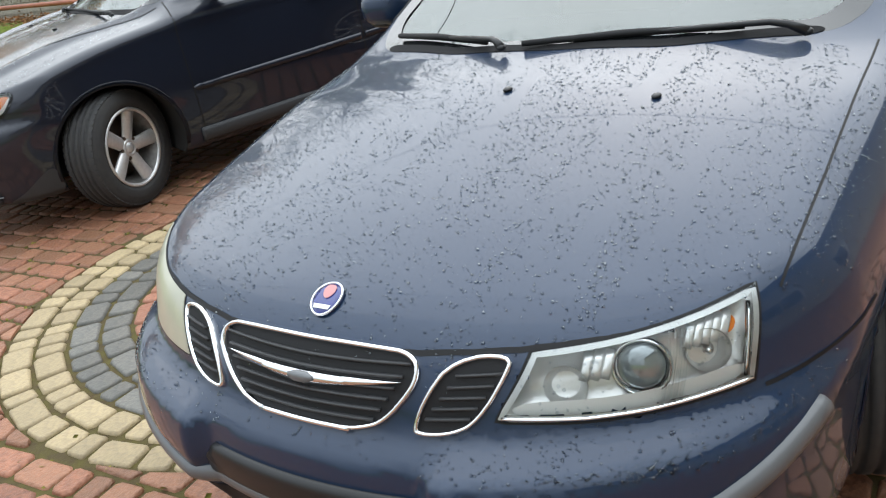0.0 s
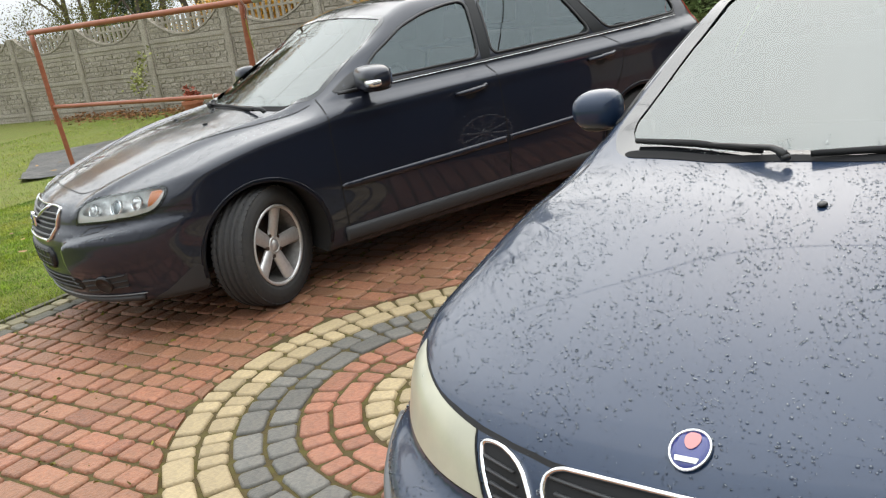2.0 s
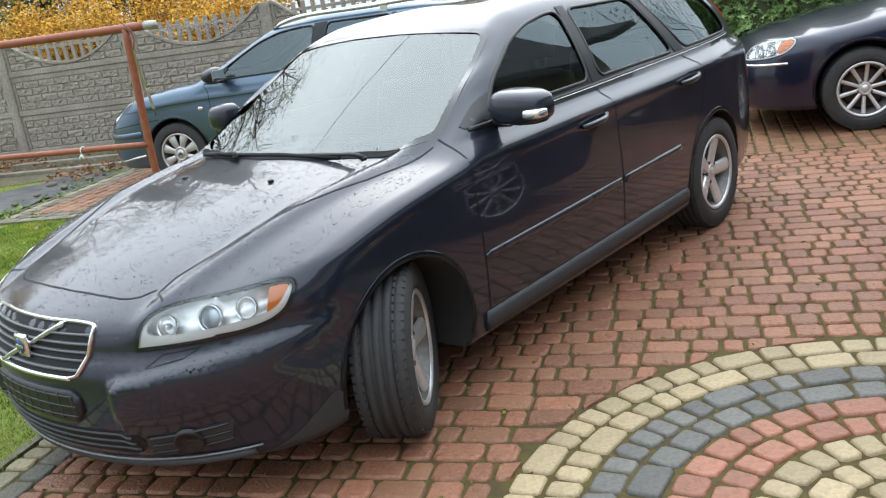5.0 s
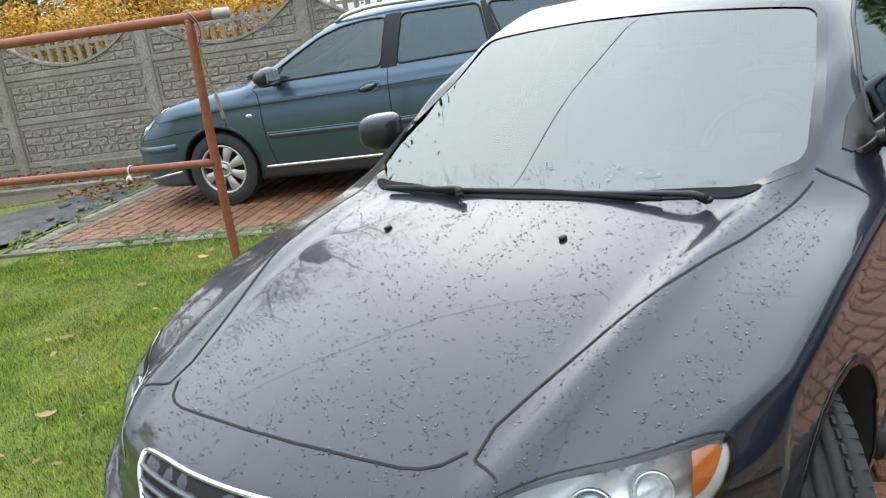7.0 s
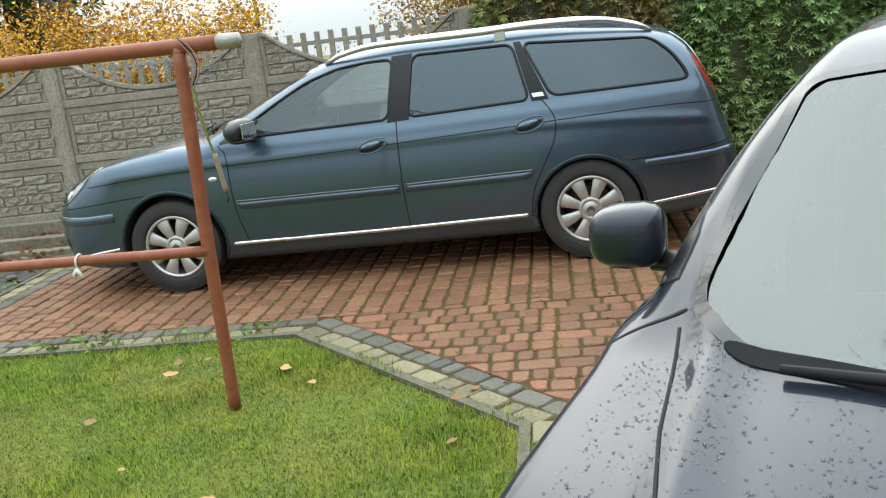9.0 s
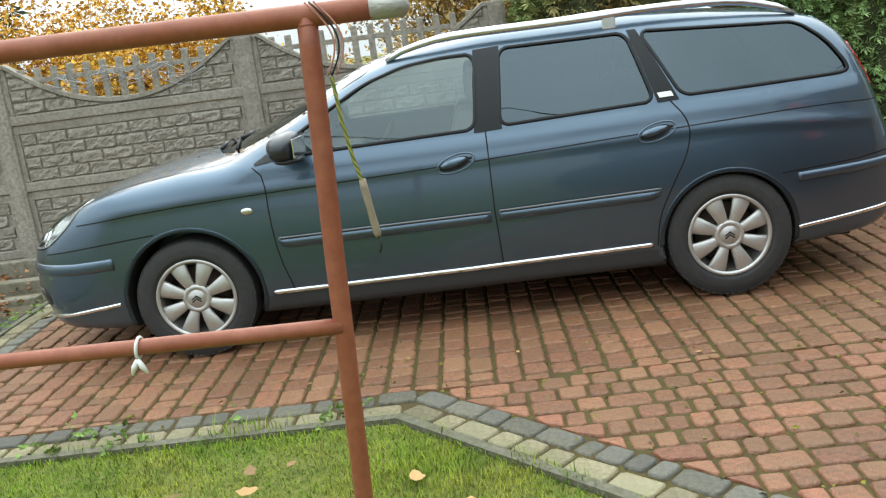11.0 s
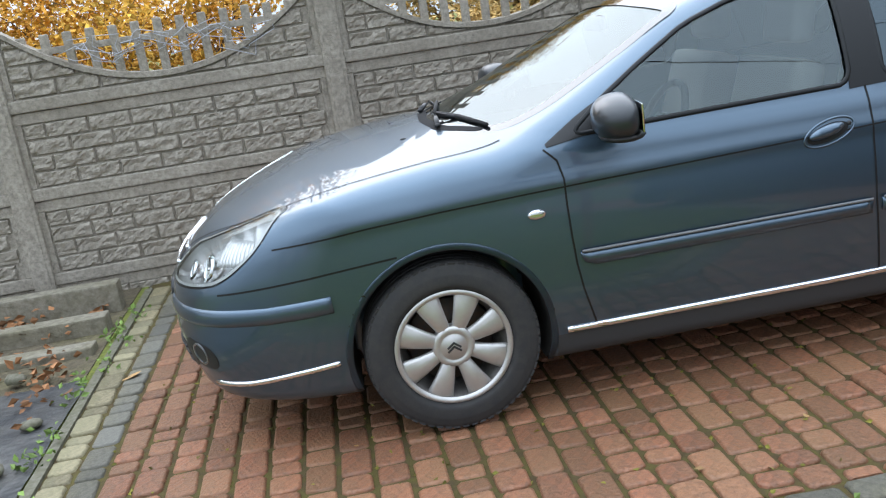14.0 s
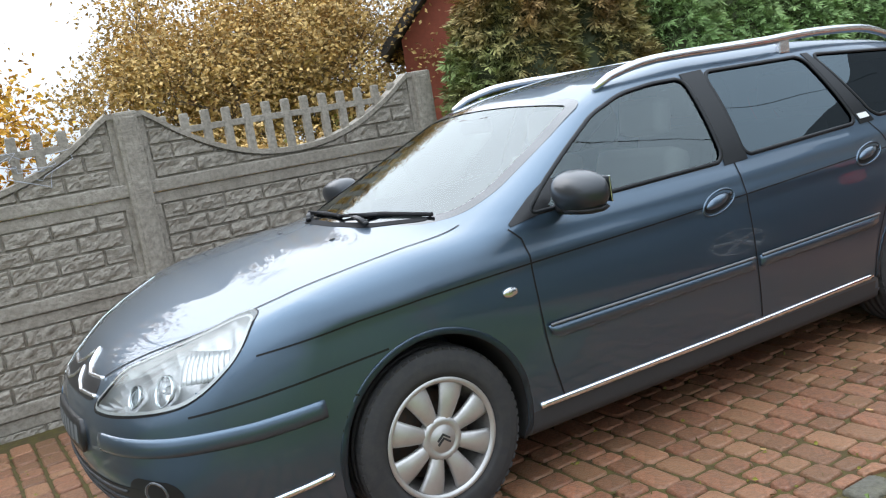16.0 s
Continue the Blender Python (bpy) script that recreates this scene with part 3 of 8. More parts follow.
    v, f = lathe([(0.001, out0 + 0.012), (c * 0.55, out0 + 0.011), (c * 0.6, out0 + 0.006), (c * 0.68, out0 + 0.006), (c * 0.72, out0 + 0.010), (c * 0.95, out0 + 0.006), (c, out0 - 0.004), (c, out0 - 0.03)], 36)
    put("centre_cap", v, f, M[metal], hub)
    if style.get("bolts"):
        for k in range(5):
            a = 2 * math.pi * (k + 0.5) / 5 + style.get("turn", 0)
            v, f = tube([(0.057 * math.sin(a), out0 - 0.02, 0.057 * math.cos(a)), (0.057 * math.sin(a), out0 + 0.006, 0.057 * math.cos(a))], 0.010, 6)
            put("wheel_bolt", v, f, M["brake"], hub, "dark steel wheel bolt", smooth=False)
    if style.get("badge"):
        for s_ in (0.0, 0.014):
            bm = bmesh.new()
            for d in (-1, 1):
                box(bm, -0.017, 0.017, out0 + 0.010, out0 + 0.0145, -0.0035, 0.0035, 0.0, pose(d * 0.011, 0, s_ - 0.006, 0, d * 38, 0))
            part("chevron", bm, M["plastic"], hub)
    return hub


STAR = dict(spokes=5, r0=0.14, r1=0.955, w0=0.066, w1=0.084, out0=0.060, out1=0.084, cap=0.23, crest=0.004, bolts=True, turn=0.3, flare=1.2)
PETAL = dict(spokes=8, r0=0.30, r1=0.95, w0=0.048, w1=0.100, out0=0.078, out1=0.076, cap=0.36, arc=0.010, crest=0.006, turn=0.39, flare=1.1, badge=True)
TWIN = dict(spokes=10, r0=0.16, r1=0.96, w0=0.026, w1=0.034, out0=0.045, out1=0.072, cap=0.24, crest=0.003, bolts=True, turn=0.1)


def ball(scale, cut=2, squash=None):
    bm = bmesh.new()
    bmesh.ops.create_icosphere(bm, subdivisions=cut, radius=1.0)
    for v in bm.verts:
        if squash:
            v.co = Vector(squash(v.co))
        v.co = Vector((v.co.x * scale[0], v.co.y * scale[1], v.co.z * scale[2]))
    return bm


def mirror(car, body, side, x, y, z, size, paint, signal=None, lean=8, p=0.75):
    """A door mirror on its stalk: shell, glass, black base, and where it has one, a turn signal."""
    m = new("door_mirror")
    m.parent = car
    m.matrix_local = pose(x, side * y, z, 0, 0, side * lean)
    L, Wd, Hh = size

    def shape(c):
        back = 0.55 if c.x > 0 else 1.0
        return (math.copysign(abs(c.x) ** p, c.x) * back, math.copysign(abs(c.y) ** p, c.y), math.copysign(abs(c.z) ** p, c.z) * (1 - 0.12 * c.y * side))

    bm = ball((L / 2, Wd / 2, Hh / 2), 3, shape)
    part("shell", bm, paint, m, smooth=True)
    bm = bmesh.new()
    box(bm, 0, 0.006, -Wd * 0.34, Wd * 0.34, -Hh * 0.30, Hh * 0.30, 0.002, pose(L * 0.268, 0, 0))
    part("mirror_glass", bm, M["chrome"], m)
    v, f = tube([(0.0, -side * Wd * 0.30, -Hh * 0.42), (-0.005, -side * Wd * 0.62, -Hh * 0.46), (-0.02, -side * (Wd * 0.5 + 0.09), -Hh * 0.52)], [0.026, 0.022, 0.030], 10)
    put("arm", v, f, M["trim"], m)
    bm = ball((L * 0.40, Wd * 0.40, Hh * 0.14), 2)
    bmesh.ops.translate(bm, verts=bm.verts, vec=(0.0, 0, -Hh * 0.40))
    part("base", bm, M["trim"], m, smooth=True)
    if signal:
        bm = ball((0.040, 0.046, 0.021), 3, lambda c: tuple(math.copysign(abs(k) ** 0.6, k) for k in c))
        bmesh.ops.translate(bm, verts=bm.verts, vec=(-L * 0.29, side * Wd * 0.36, -Hh * 0.14))
        part("turn_signal", bm, signal, m, smooth=True)
    return m


def wiper(car, body, pts, lift=0.02, side=1):
    """A wiper laid over the glass: arm, joint, blade."""
    w = new("wiper")
    w.parent = car
    got = [body.hit("T", x, y) for x, y in pts]
    p = [g[0] + Vector((0, 0, lift + 0.012)) for g in got]
    v, f = tube([p[0], p[0].lerp(p[2], 0.3) + Vector((0, 0, 0.012)), p[0].lerp(p[2], 0.6) + Vector((0, 0, 0.012)), (p[1] + p[2]) / 2], [0.013, 0.010, 0.008, 0.006], 8)
    put("arm", v, f, M["trim"], w)
    v, f = tube([p[1], p[1].lerp(p[2], 0.5) + Vector((0, 0, 0.006)), p[2]], [0.008, 0.010, 0.007], 6)
    put("blade", [q - Vector((0, 0, 0.004)) for q in v], f, M["gap"], w)
    bm = ball((0.013, 0.013, 0.010), 2)
    bmesh.ops.translate(bm, verts=bm.verts, vec=p[0])
    part("pivot", bm, M["trim"], w, smooth=True)
    return w


def seat(car, x, y, material):
    """A car seat: cushion, back, headrest."""
    s_ = new("seat")
    s_.parent = car
    for name, a in (("cushion", (x - 0.26, x + 0.26, y - 0.25, y + 0.25, 0.38, 0.54, 0.06, None)), ("backrest", (-0.07, 0.07, y - 0.25, y + 0.25, 0, 0.60, 0.05, pose(x + 0.26, 0, 0.50, 0, 16, 0))), ("headrest", (-0.05, 0.05, y - 0.13, y + 0.13, 0, 0.17, 0.035, pose(x + 0.45, 0, 1.13, 0, 8, 0)))):
        bm = bmesh.new()
        box(bm, *a)
        part(name, bm, material, s_, smooth=True)


def cabin(car, x_dash, x_front, x_rear, half, material, rear_x):
    """What shows through the glass: floor, dashboard, wheel, seats."""
    bm = bmesh.new()
    box(bm, x_dash - 0.1, rear_x, -half, half, 0.22, 0.30)
    part("cabin_floor", bm, M["dash"], car)
    bm = bmesh.new()
    box(bm, x_dash - 0.12, x_dash + 0.30, -half, half, 0.55, 0.90, 0.06)
    box(bm, x_dash - 0.10, x_dash + 0.22, 0.18, 0.58, 0.88, 0.96, 0.035)
    part("dashboard", bm, M["dash"], car, smooth=True)
    ctr = Vector((x_dash + 0.48, 0.36, 0.88))
    ring = [(0.185 * math.cos(a) , 0.185 * math.sin(a), 0) for a in np.linspace(0, 2 * math.pi, 33)]
    m = pose(*ctr, 0, -62, 0)
    v, f = tube([m @ Vector(p) for p in ring], 0.015, 8)
    sw = put("steering_wheel", v, f, M["plastic"], car, "black steering wheel")
    bm = bmesh.new()
    box(bm, -0.06, 0.06, -0.07, 0.07, -0.03, 0.015, 0.02, m)
    box(bm, -0.02, 0.02, -0.18, 0.18, -0.012, 0.0, 0.004, m)
    part("wheel_boss", bm, M["plastic"], sw)
    for y in (0.36, -0.36):
        seat(car, x_front, y, material)
        seat(car, x_rear, y, material)
    bm = bmesh.new()
    box(bm, -0.01, 0.02, -0.12, 0.12, -0.035, 0.035, 0.012, pose(x_front - 0.22, 0, 1.30))
    part("inside_mirror", bm, M["trim"], car)


def rail(car, body, side, x0, x1, y, lift):
    """A roof rail: a bent tube with its feet on the roof."""
    r = new("roof_rail")
    r.parent = car
    pts = []
    for i in range(25):
        t = i / 24
        x = x0 + (x1 - x0) * t
        p, n = body.hit("T", x, y - 0.02 * abs(2 * t - 1), side)
        e = min(t, 1 - t)
        pts.append(p + Vector((0, 0, 0.006 + lift * min(1, (e / 0.14)) ** 0.6)))
    v, f = tube(pts, [0.013 + 0.009 * math.sin(math.pi * min(1, max(0, i / 24))) ** 0.3 for i in range(25)], 10)
    put("rail_bar", v, f, M["satin"], r, "silver roof rail")
    p, n = body.hit("T", x0 + (x1 - x0) * 0.55, y, side)
    bm = bmesh.new()
    box(bm, -0.035, 0.035, -0.014, 0.014, -0.01, lift, 0.006, Matrix.Translation(p))
    part("rail_foot", bm, M["satin"], r)


def arch_lip(body, car, paint, cx, cz, rad, a0=-12, a1=192, width=0.024):
    for s_ in (1, -1):
        pts = [(cx - (rad + width * 0.42) * math.cos(radians(a)), cz + (rad + width * 0.42) * math.sin(radians(a))) for a in np.linspace(a0, a1, 40)]
        body.strip("arch_lip", "L", pts, paint, car, width, 0.003, side=s_, thick=0.002)


def handle(car, body, kind, x, z, s_, paint):
    """A pull handle: a dark scoop, a bar over it, and the lock."""
    h = new("door_handle")
    h.parent = car
    if kind == "oval":
        loop = [(x + 0.095 * math.cos(a) , z + 0.042 * math.sin(a) + 0.02 * math.cos(a)) for a in np.linspace(0, 2 * math.pi, 24, endpoint=False)]
        body.strip("bezel", "L", loop, paint, h, 0.009, 0.001, True, 0.01, side=s_, thick=0.004)
        loop = [(x - 0.006 + 0.078 * math.cos(a), z - 0.002 + 0.030 * math.sin(a) + 0.016 * math.cos(a)) for a in np.linspace(0, 2 * math.pi, 24, endpoint=False)]
        body.decal("scoop", "L", loop, M["gap"], h, 0.002, 0, 0.02, side=s_, round_=0, rim=0.002)
        loop = [(x - 0.012 + 0.066 * math.cos(a), z + 0.004 + 0.020 * math.sin(a) + 0.014 * math.cos(a)) for a in np.linspace(0, 2 * math.pi, 24, endpoint=False)]
        body.decal("lever", "L", loop, paint, h, 0.014, 0.006, 0.015, side=s_, round_=0)
        p, n = body.hit("L", x + 0.075, z + 0.020, s_)
        v, f = tube([p, p + n * 0.006], 0.008, 10)
        put("lock", v, f, M["trim"], h)
    else:
        loop = [(x - 0.055, z - 0.008), (x + 0.045, z - 0.004), (x + 0.035, z - 0.036), (x - 0.02, z - 0.045)]
        body.decal("scoop", "L", loop, M["gap"], h, 0.002, 0, 0.015, side=s_, rim=0.002)
        pts = []
        for i in range(9):
            t = i / 8
            p, n = body.hit("L", x - 0.105 + 0.21 * t, z + 0.004 + 0.014 * t, s_)
            pts.append(p + n * (0.006 + 0.030 * math.sin(math.pi * t) ** 0.5))
        v, f = tube(pts, [0.011 + 0.004 * math.sin(math.pi * i / 8) for i in range(9)], 8)
        put("grip", v, f, paint, h)
        p, n = body.hit("L", x + 0.10, z + 0.018, s_)
        bm = ball((0.018, 0.014, 0.013), 2)
        bmesh.ops.translate(bm, verts=bm.verts, vec=p + n * 0.01)
        part("lock", bm, paint, h, smooth=True)
    return h


def in_poly(poly, u, v):
    return inside([p[:2] for p in smooth_loop(poly, 2)], u, v)


def side_glass(body, car, panes, drop, tint, trim_w=0.03, trim=None):
    """Side panes with their black seals, on both sides."""
    for name, loop, m in panes:
        for s_ in (1, -1):
            body.decal(name, "L", loop, m, car, -0.006, 0, 0.05, side=s_, rim=0.004)
            body.strip("window_seal", "L", smooth_loop(loop, 2), trim or M["trim"], car, trim_w, 0.003, True, 0.02, side=s_, thick=0.003)
        drop.append(lambda x, a, z, n, p=loop: in_poly(p, x, z) & (a > 0.35) & (np.abs(n[:, 1]) > 0.3))


def screen(body, car, name, loop, drop, m, frit=0.05):
    """A curved front or rear screen with its black border."""
    full = loop + [(x, -y, *r) for x, y, *r in loop[::-1] if abs(y) > 1e-6]
    body.decal(name, "T", full, m, car, -0.003, 0, 0.05, rim=0.004)
    body.strip("screen_border", "T", smooth_loop(full, 2), M["frit"], car, frit, 0.0005, True, 0.03)
    drop.append(lambda x, a, z, n, p=full: in_poly(p, x, a) & (n[:, 2] > 0.3))


def lamp_open(drop, kind, loop):
    cu, cv = (sum(p[i] for p in loop) / len(loop) for i in (0, 1))
    loop = [(cu + (p[0] - cu) * 0.98, cv + (p[1] - cv) * 0.95, *p[2:]) for p in loop]
    if kind == "L":
        drop.append(lambda x, a, z, n: in_poly(loop, x, z) & (a > 0.3) & ((n[:, 1] * np.sign(n[:, 1])) > 0.1) & (x < 0.3))
    else:
        c, s = math.cos(radians(kind)), math.sin(radians(kind))
        drop.append(lambda x, a, z, n: in_poly(loop, x * s + a * c, z) & ((-n[:, 0] * c + np.abs(n[:, 1]) * s) > 0.15) & (x < 0.3))


def bowl(lamp, body, kind, u, v, s_, depth, r, m, name="reflector_bowl", bulb=True, ring=None):
    """A round reflector behind the lens, looking straight ahead, with its bulb or projector glass."""
    p, n = body.hit(kind, u, v, s_)
    n = Vector(body.normals([p])[0])
    ax = (n * 0.6 + Vector((-0.4, 0, 0))).normalized()
    c = p - n * (0.010 + 1.15 * r * math.sqrt(max(0.0, 1 - n.dot(ax) ** 2)))
    prof = [(0.004, depth)] + [(r * math.sin(t), depth * math.cos(t)) for t in np.linspace(0.25, math.pi / 2, 7)] + [(r * 1.08, -0.004)]
    verts, faces = lathe(prof, 28)
    mt = Matrix.Translation(c) @ Vector((0, 1, 0)).rotation_difference(-ax).to_matrix().to_4x4()
    put(name, [mt @ Vector(q) for q in verts], faces, m, lamp)
    if ring:
        verts, faces = lathe([(r * 0.98, 0.002), (r * 1.02, -0.006), (r * 1.12, -0.005), (r * 1.16, 0.006)], 28)
        put("chrome_ring", [mt @ Vector(q) for q in verts], faces, ring, lamp)
    if bulb:
        bm = ball((r * 0.93, r * 0.40, r * 0.93) if bulb == "projector" else (0.010, 0.018, 0.010), 3)
        bmesh.ops.translate(bm, verts=bm.verts, vec=(0, depth * 0.2, 0))
        bmesh.ops.transform(bm, matrix=mt, verts=bm.verts)
        part("projector_glass" if bulb == "projector" else "bulb", bm, M["projector"] if bulb == "projector" else M["reflector"], lamp, smooth=True)


def ribs(lamp, body, kind, u0, u1, v0, v1, count, s_, lean=0.0, off=-0.014):
    """Upright mirror facets inside a lamp."""
    for k in range(count):
        u = u0 + (u1 - u0) * (k + 0.5) / count
        body.strip("facet", kind, [(u - lean, v0), (u + lean, v1)], M["lamp_chrome"], lamp, (u1 - u0) / count * 0.98, off, side=s_, thick=0.0012)


def headlamp(body, car, kind, loop, side, drop, deep=0.06, lens="lens", tray="lampgrey", step=0.02, edge="lampwhite"):
    """A lamp under a clear cover: cover, reflector tray, dark seam. The caller adds what sits inside."""
    lamp = new("headlamp")
    lamp.parent = car
    body.decal("lens_cover", kind, loop, M[lens], lamp, 0.003, 0, step, side=side, rim=0.003)
    if lens != "yellowed":
        body.decal("reflector_tray", kind, loop, M[tray], lamp, -deep, -deep * 0.85, step, side=side, rim=0)
        cu, cv = (sum(p[i] for p in loop) / len(loop) for i in (0, 1))
        inner = [(cu + (p[0] - cu) * 0.972, cv + (p[1] - cv) * 0.925, *p[2:]) for p in loop]
        body.strip("lamp_frame", kind, smooth_loop(inner, 2), M[edge], lamp, 0.010, 0.0018, True, 0.015, side=side)
    body.strip("lamp_seam", kind, smooth_loop(loop, 2), M["gap"], lamp, 0.010, 0.001, True, 0.015, side=side)
    return lamp


def droplets(body, name, count, area, seed, parent, sizes=(0.0009, 0.0037)):
    """Rain beads standing on the upper skin: area(x, y) tells how dense they lie."""
    rng = random.Random(seed)
    verts, faces = [], []
    x0, x1, y0, y1 = area["box"]
    tries = 0
    placed = 0
    while placed < count and tries < count * 8:
        tries += 1
        x, y = rng.uniform(x0, x1), rng.uniform(y0, y1)
        cl = 0.9 * noise.noise(Vector((x * 1.6 + seed, y * 16, 0))) + 0.5 * noise.noise(Vector((x * 14, y * 30, seed)))
        if not area["test"](x, y) or cl < rng.uniform(-0.45, 0.45):
            continue
        p, n = body.hit("T", x, y)
        if n is None or n.z < 0.25:
            continue
        r = sizes[0] + (sizes[1] - sizes[0]) * rng.random() ** 3.0
        t = n.orthogonal().normalized()
        b = n.cross(t)
        base = len(verts)
        a0 = rng.random() * 6.3
        down = Vector((n.x, n.y, 0))
        down = down.normalized() * r * rng.uniform(0, 0.9) if down.length > 1e-3 else down
        k = 6
        for rr, h in ((1.0, -0.0003), (0.8, 0.42 * r)):
            for i in range(k):
                a = a0 + 2 * math.pi * i / k
                verts.append(p + (t * math.cos(a) + b * math.sin(a)) * r * rr + n * h + down * (0.5 if math.cos(a) > 0 else 0))
        verts.append(p + n * 0.62 * r)
        for i in range(k):
            j = (i + 1) % k
            faces.append((base + i, base + j, base + k + j, base + k + i))
            faces.append((base + k + i, base + k + j, base + 2 * k))
        placed += 1
    ob = put(name, verts, faces, M["water"], parent, "clear rain beads on the paint")
    return tagged(ob, kind="stuff")


M["bulb"] = mat("dark_glass", (0.06, 0.065, 0.07), 0.03, 0.0, 1.0)
M["projector"] = mat("projector_glass", (0.30, 0.34, 0.36), 0.06, 0.55, 1.0)


def place(org, fwd):
    """World matrix of a car: org under the front axle's middle, fwd its heading."""
    f = Vector((fwd[0], fwd[1], 0)).normalized()
    m = Matrix((-f, Vector((-f.y, f.x, 0)), Vector((0, 0, 1)))).transposed().to_4x4()
    return Matrix.Translation((*org, 0)) @ m


# ---------------------------------------------------------------- the steel-blue estate by the fence
def estate_by_fence():
    car = thing("estate_car", "steel-blue metallic estate car parked on red pavers beside the fence", "car", place((0, 0.865), (-1, 0)))
    P = M["paint_c5"]
    b = Body(dict(
        top=[(-1.10, 0.63), (-0.98, 0.70), (-0.80, 0.795), (-0.5, 0.902), (-0.15, 0.972), (0.09, 1.008), (0.33, 1.095), (0.65, 1.235), (0.95, 1.365), (1.2, 1.43), (1.7, 1.475), (2.3, 1.475), (2.9, 1.435), (3.3, 1.37), (3.45, 1.29), (3.62, 1.03), (3.72, 0.80)],
        bow=[(-1.1, 0.30), (-0.5, 0.20), (0.3, 0.26), (1.2, 0.22), (2.0, 0.0), (2.8, 0.0), (3.5, -0.15)],
        crown=[(-1.1, 0.0), (-0.5, 0.0), (0.0, 0.03), (0.3, 0.06), (1.0, 0.06), (1.6, 0.10), (3.4, 0.10)],
        width=[(-1.1, 0.80), (-0.7, 0.835), (-0.4, 0.872), (0, 0.888), (0.6, 0.888), (2.2, 0.888), (2.75, 0.89), (3.2, 0.86), (3.7, 0.78)],
        belt=[(-1, 1.10), (0.0, 1.06), (0.45, 0.985), (0.9, 0.965), (1.6, 0.97), (2.5, 0.995), (3.5, 1.03)],
        nose=[(0.1, -0.90), (0.25, -0.99), (0.45, -1.035), (0.60, -1.02), (0.72, -0.97), (0.85, -0.86)],
        tail=[(0.1, 3.55), (0.3, 3.70), (0.5, 3.75), (0.62, 3.74), (0.8, 3.70), (1.1, 3.62), (1.4, 3.45)],
        floor=[(-1.1, 0.24), (-0.8, 0.20), (0.3, 0.19), (2.4, 0.19), (3.4, 0.24), (3.8, 0.34)],
        round=[(-1, 0.08), (-0.5, 0.07), (-0.1, 0.11), (0.4, 0.08), (1.0, 0.06), (1.6, 0.07), (3.6, 0.10)],
        tumble=(0.36, 0.55), widest=0.60, tuck=0.20, lean=0.045, shoulder=0.012,
        creases=[([(-0.6, 0.79), (0.4, 0.845), (1.6, 0.86), (2.6, 0.875), (3.7, 0.80)], 0.006, 0.03)],
        fbow=0.20, fcorner=0.30, rbow=0.10, rcorner=0.10, fround=0.10,
        arches=[(0, 0.325, 0.355), (2.75, 0.315, 0.332)], span=(-1.16, 3.86), high=1.56))
    drop = []
    fg = [(0.50, 0.985), (1.0, 0.995), (1.535, 1.003), (1.575, 1.365), (1.40, 1.365), (1.20, 1.345), (1.0, 1.285), (0.80, 1.18), (0.62, 1.075)]
    rg = [(1.66, 1.006), (2.43, 1.030), (2.345, 1.372), (1.70, 1.375)]
    qg = [(2.565, 1.042), (3.385, 1.052), (3.40, 1.085), (3.32, 1.215), (3.20, 1.320), (2.41, 1.372)]
    side_glass(b, car, [("front_door_glass", fg, M["side_glass"]), ("rear_door_glass", rg, M["tinted"]), ("quarter_glass", qg, M["tinted"])], drop, None, 0.018, M["pillar"])
    screen(b, car, "windscreen", [(0.11, 0), (0.135, 0.28), (0.23, 0.54), (0.335, 0.645), (0.46, 0.665), (0.75, 0.62), (1.01, 0.565), (0.985, 0.3), (0.975, 0)], drop, M["glass"], 0.056)
    A = 42
    lamp = [(-0.436, 0.620), (-0.36, 0.684), (-0.31, 0.738), (-0.20, 0.768), (-0.097, 0.800), (0.02, 0.835), (0.125, 0.872), (0.19, 0.880), (0.208, 0.862), (0.191, 0.790), (0.132, 0.722), (0.042, 0.660), (-0.043, 0.642), (-0.177, 0.629), (-0.32, 0.618)]
    lamp_open(drop, A, lamp)
    b.skin(car, [
        ("bonnet", lambda x, a, z, n: (x < 0.16) & (a < 0.60 + 0.12 * np.clip(x + 0.5, 0, 1)) & (n[:, 2] > 0.5) & (x > -0.93), "", False, P),
        ("front_bumper", lambda x, a, z, n: (x < -0.24) & (z < 0.675 - 0.05 * np.clip(-(x + 0.25) / 0.5, 0, 1)), "", False, P),
        ("rear_bumper", lambda x, a, z, n: (x > 2.95) & (z < 0.60), "", False, P),
        ("front_door", lambda x, a, z, n: (x > 0.45) & (x < 1.57) & (z > 0.30) & (z < 1.40) & (a > 0.5) & (np.abs(n[:, 1]) > 0.4), "", True, P),
        ("rear_door", lambda x, a, z, n: (x > 1.57) & (x < 2.38 + 0.2 * np.clip((z - 0.45) / 0.4, 0, 1)) & (z > 0.30) & (z < 1.40) & (a > 0.5) & (np.abs(n[:, 1]) > 0.4), "", True, P),
        ("sill", lambda x, a, z, n: (x > 0.37) & (x < 2.40) & (z < 0.285), "dark grey plastic sill", True, M["plastic"]),
    ], P, drop)
    for s_ in (1, -1):
        # the dark pillar between the doors and the mirror triangle
        b.decal("door_pillar", "L", [(1.528, 0.985, 1), (1.668, 0.99, 1), (1.705, 1.385, 1), (1.570, 1.38, 1)], M["pillar"], car, 0.004, 0, 0.05, side=s_, round_=0)
        b.decal("rear_pillar", "L", [(2.445, 1.02, 1), (2.55, 1.025, 1), (2.40, 1.38, 1), (2.355, 1.38, 1)], M["pillar"], car, 0.004, 0, 0.05, side=s_, round_=0)
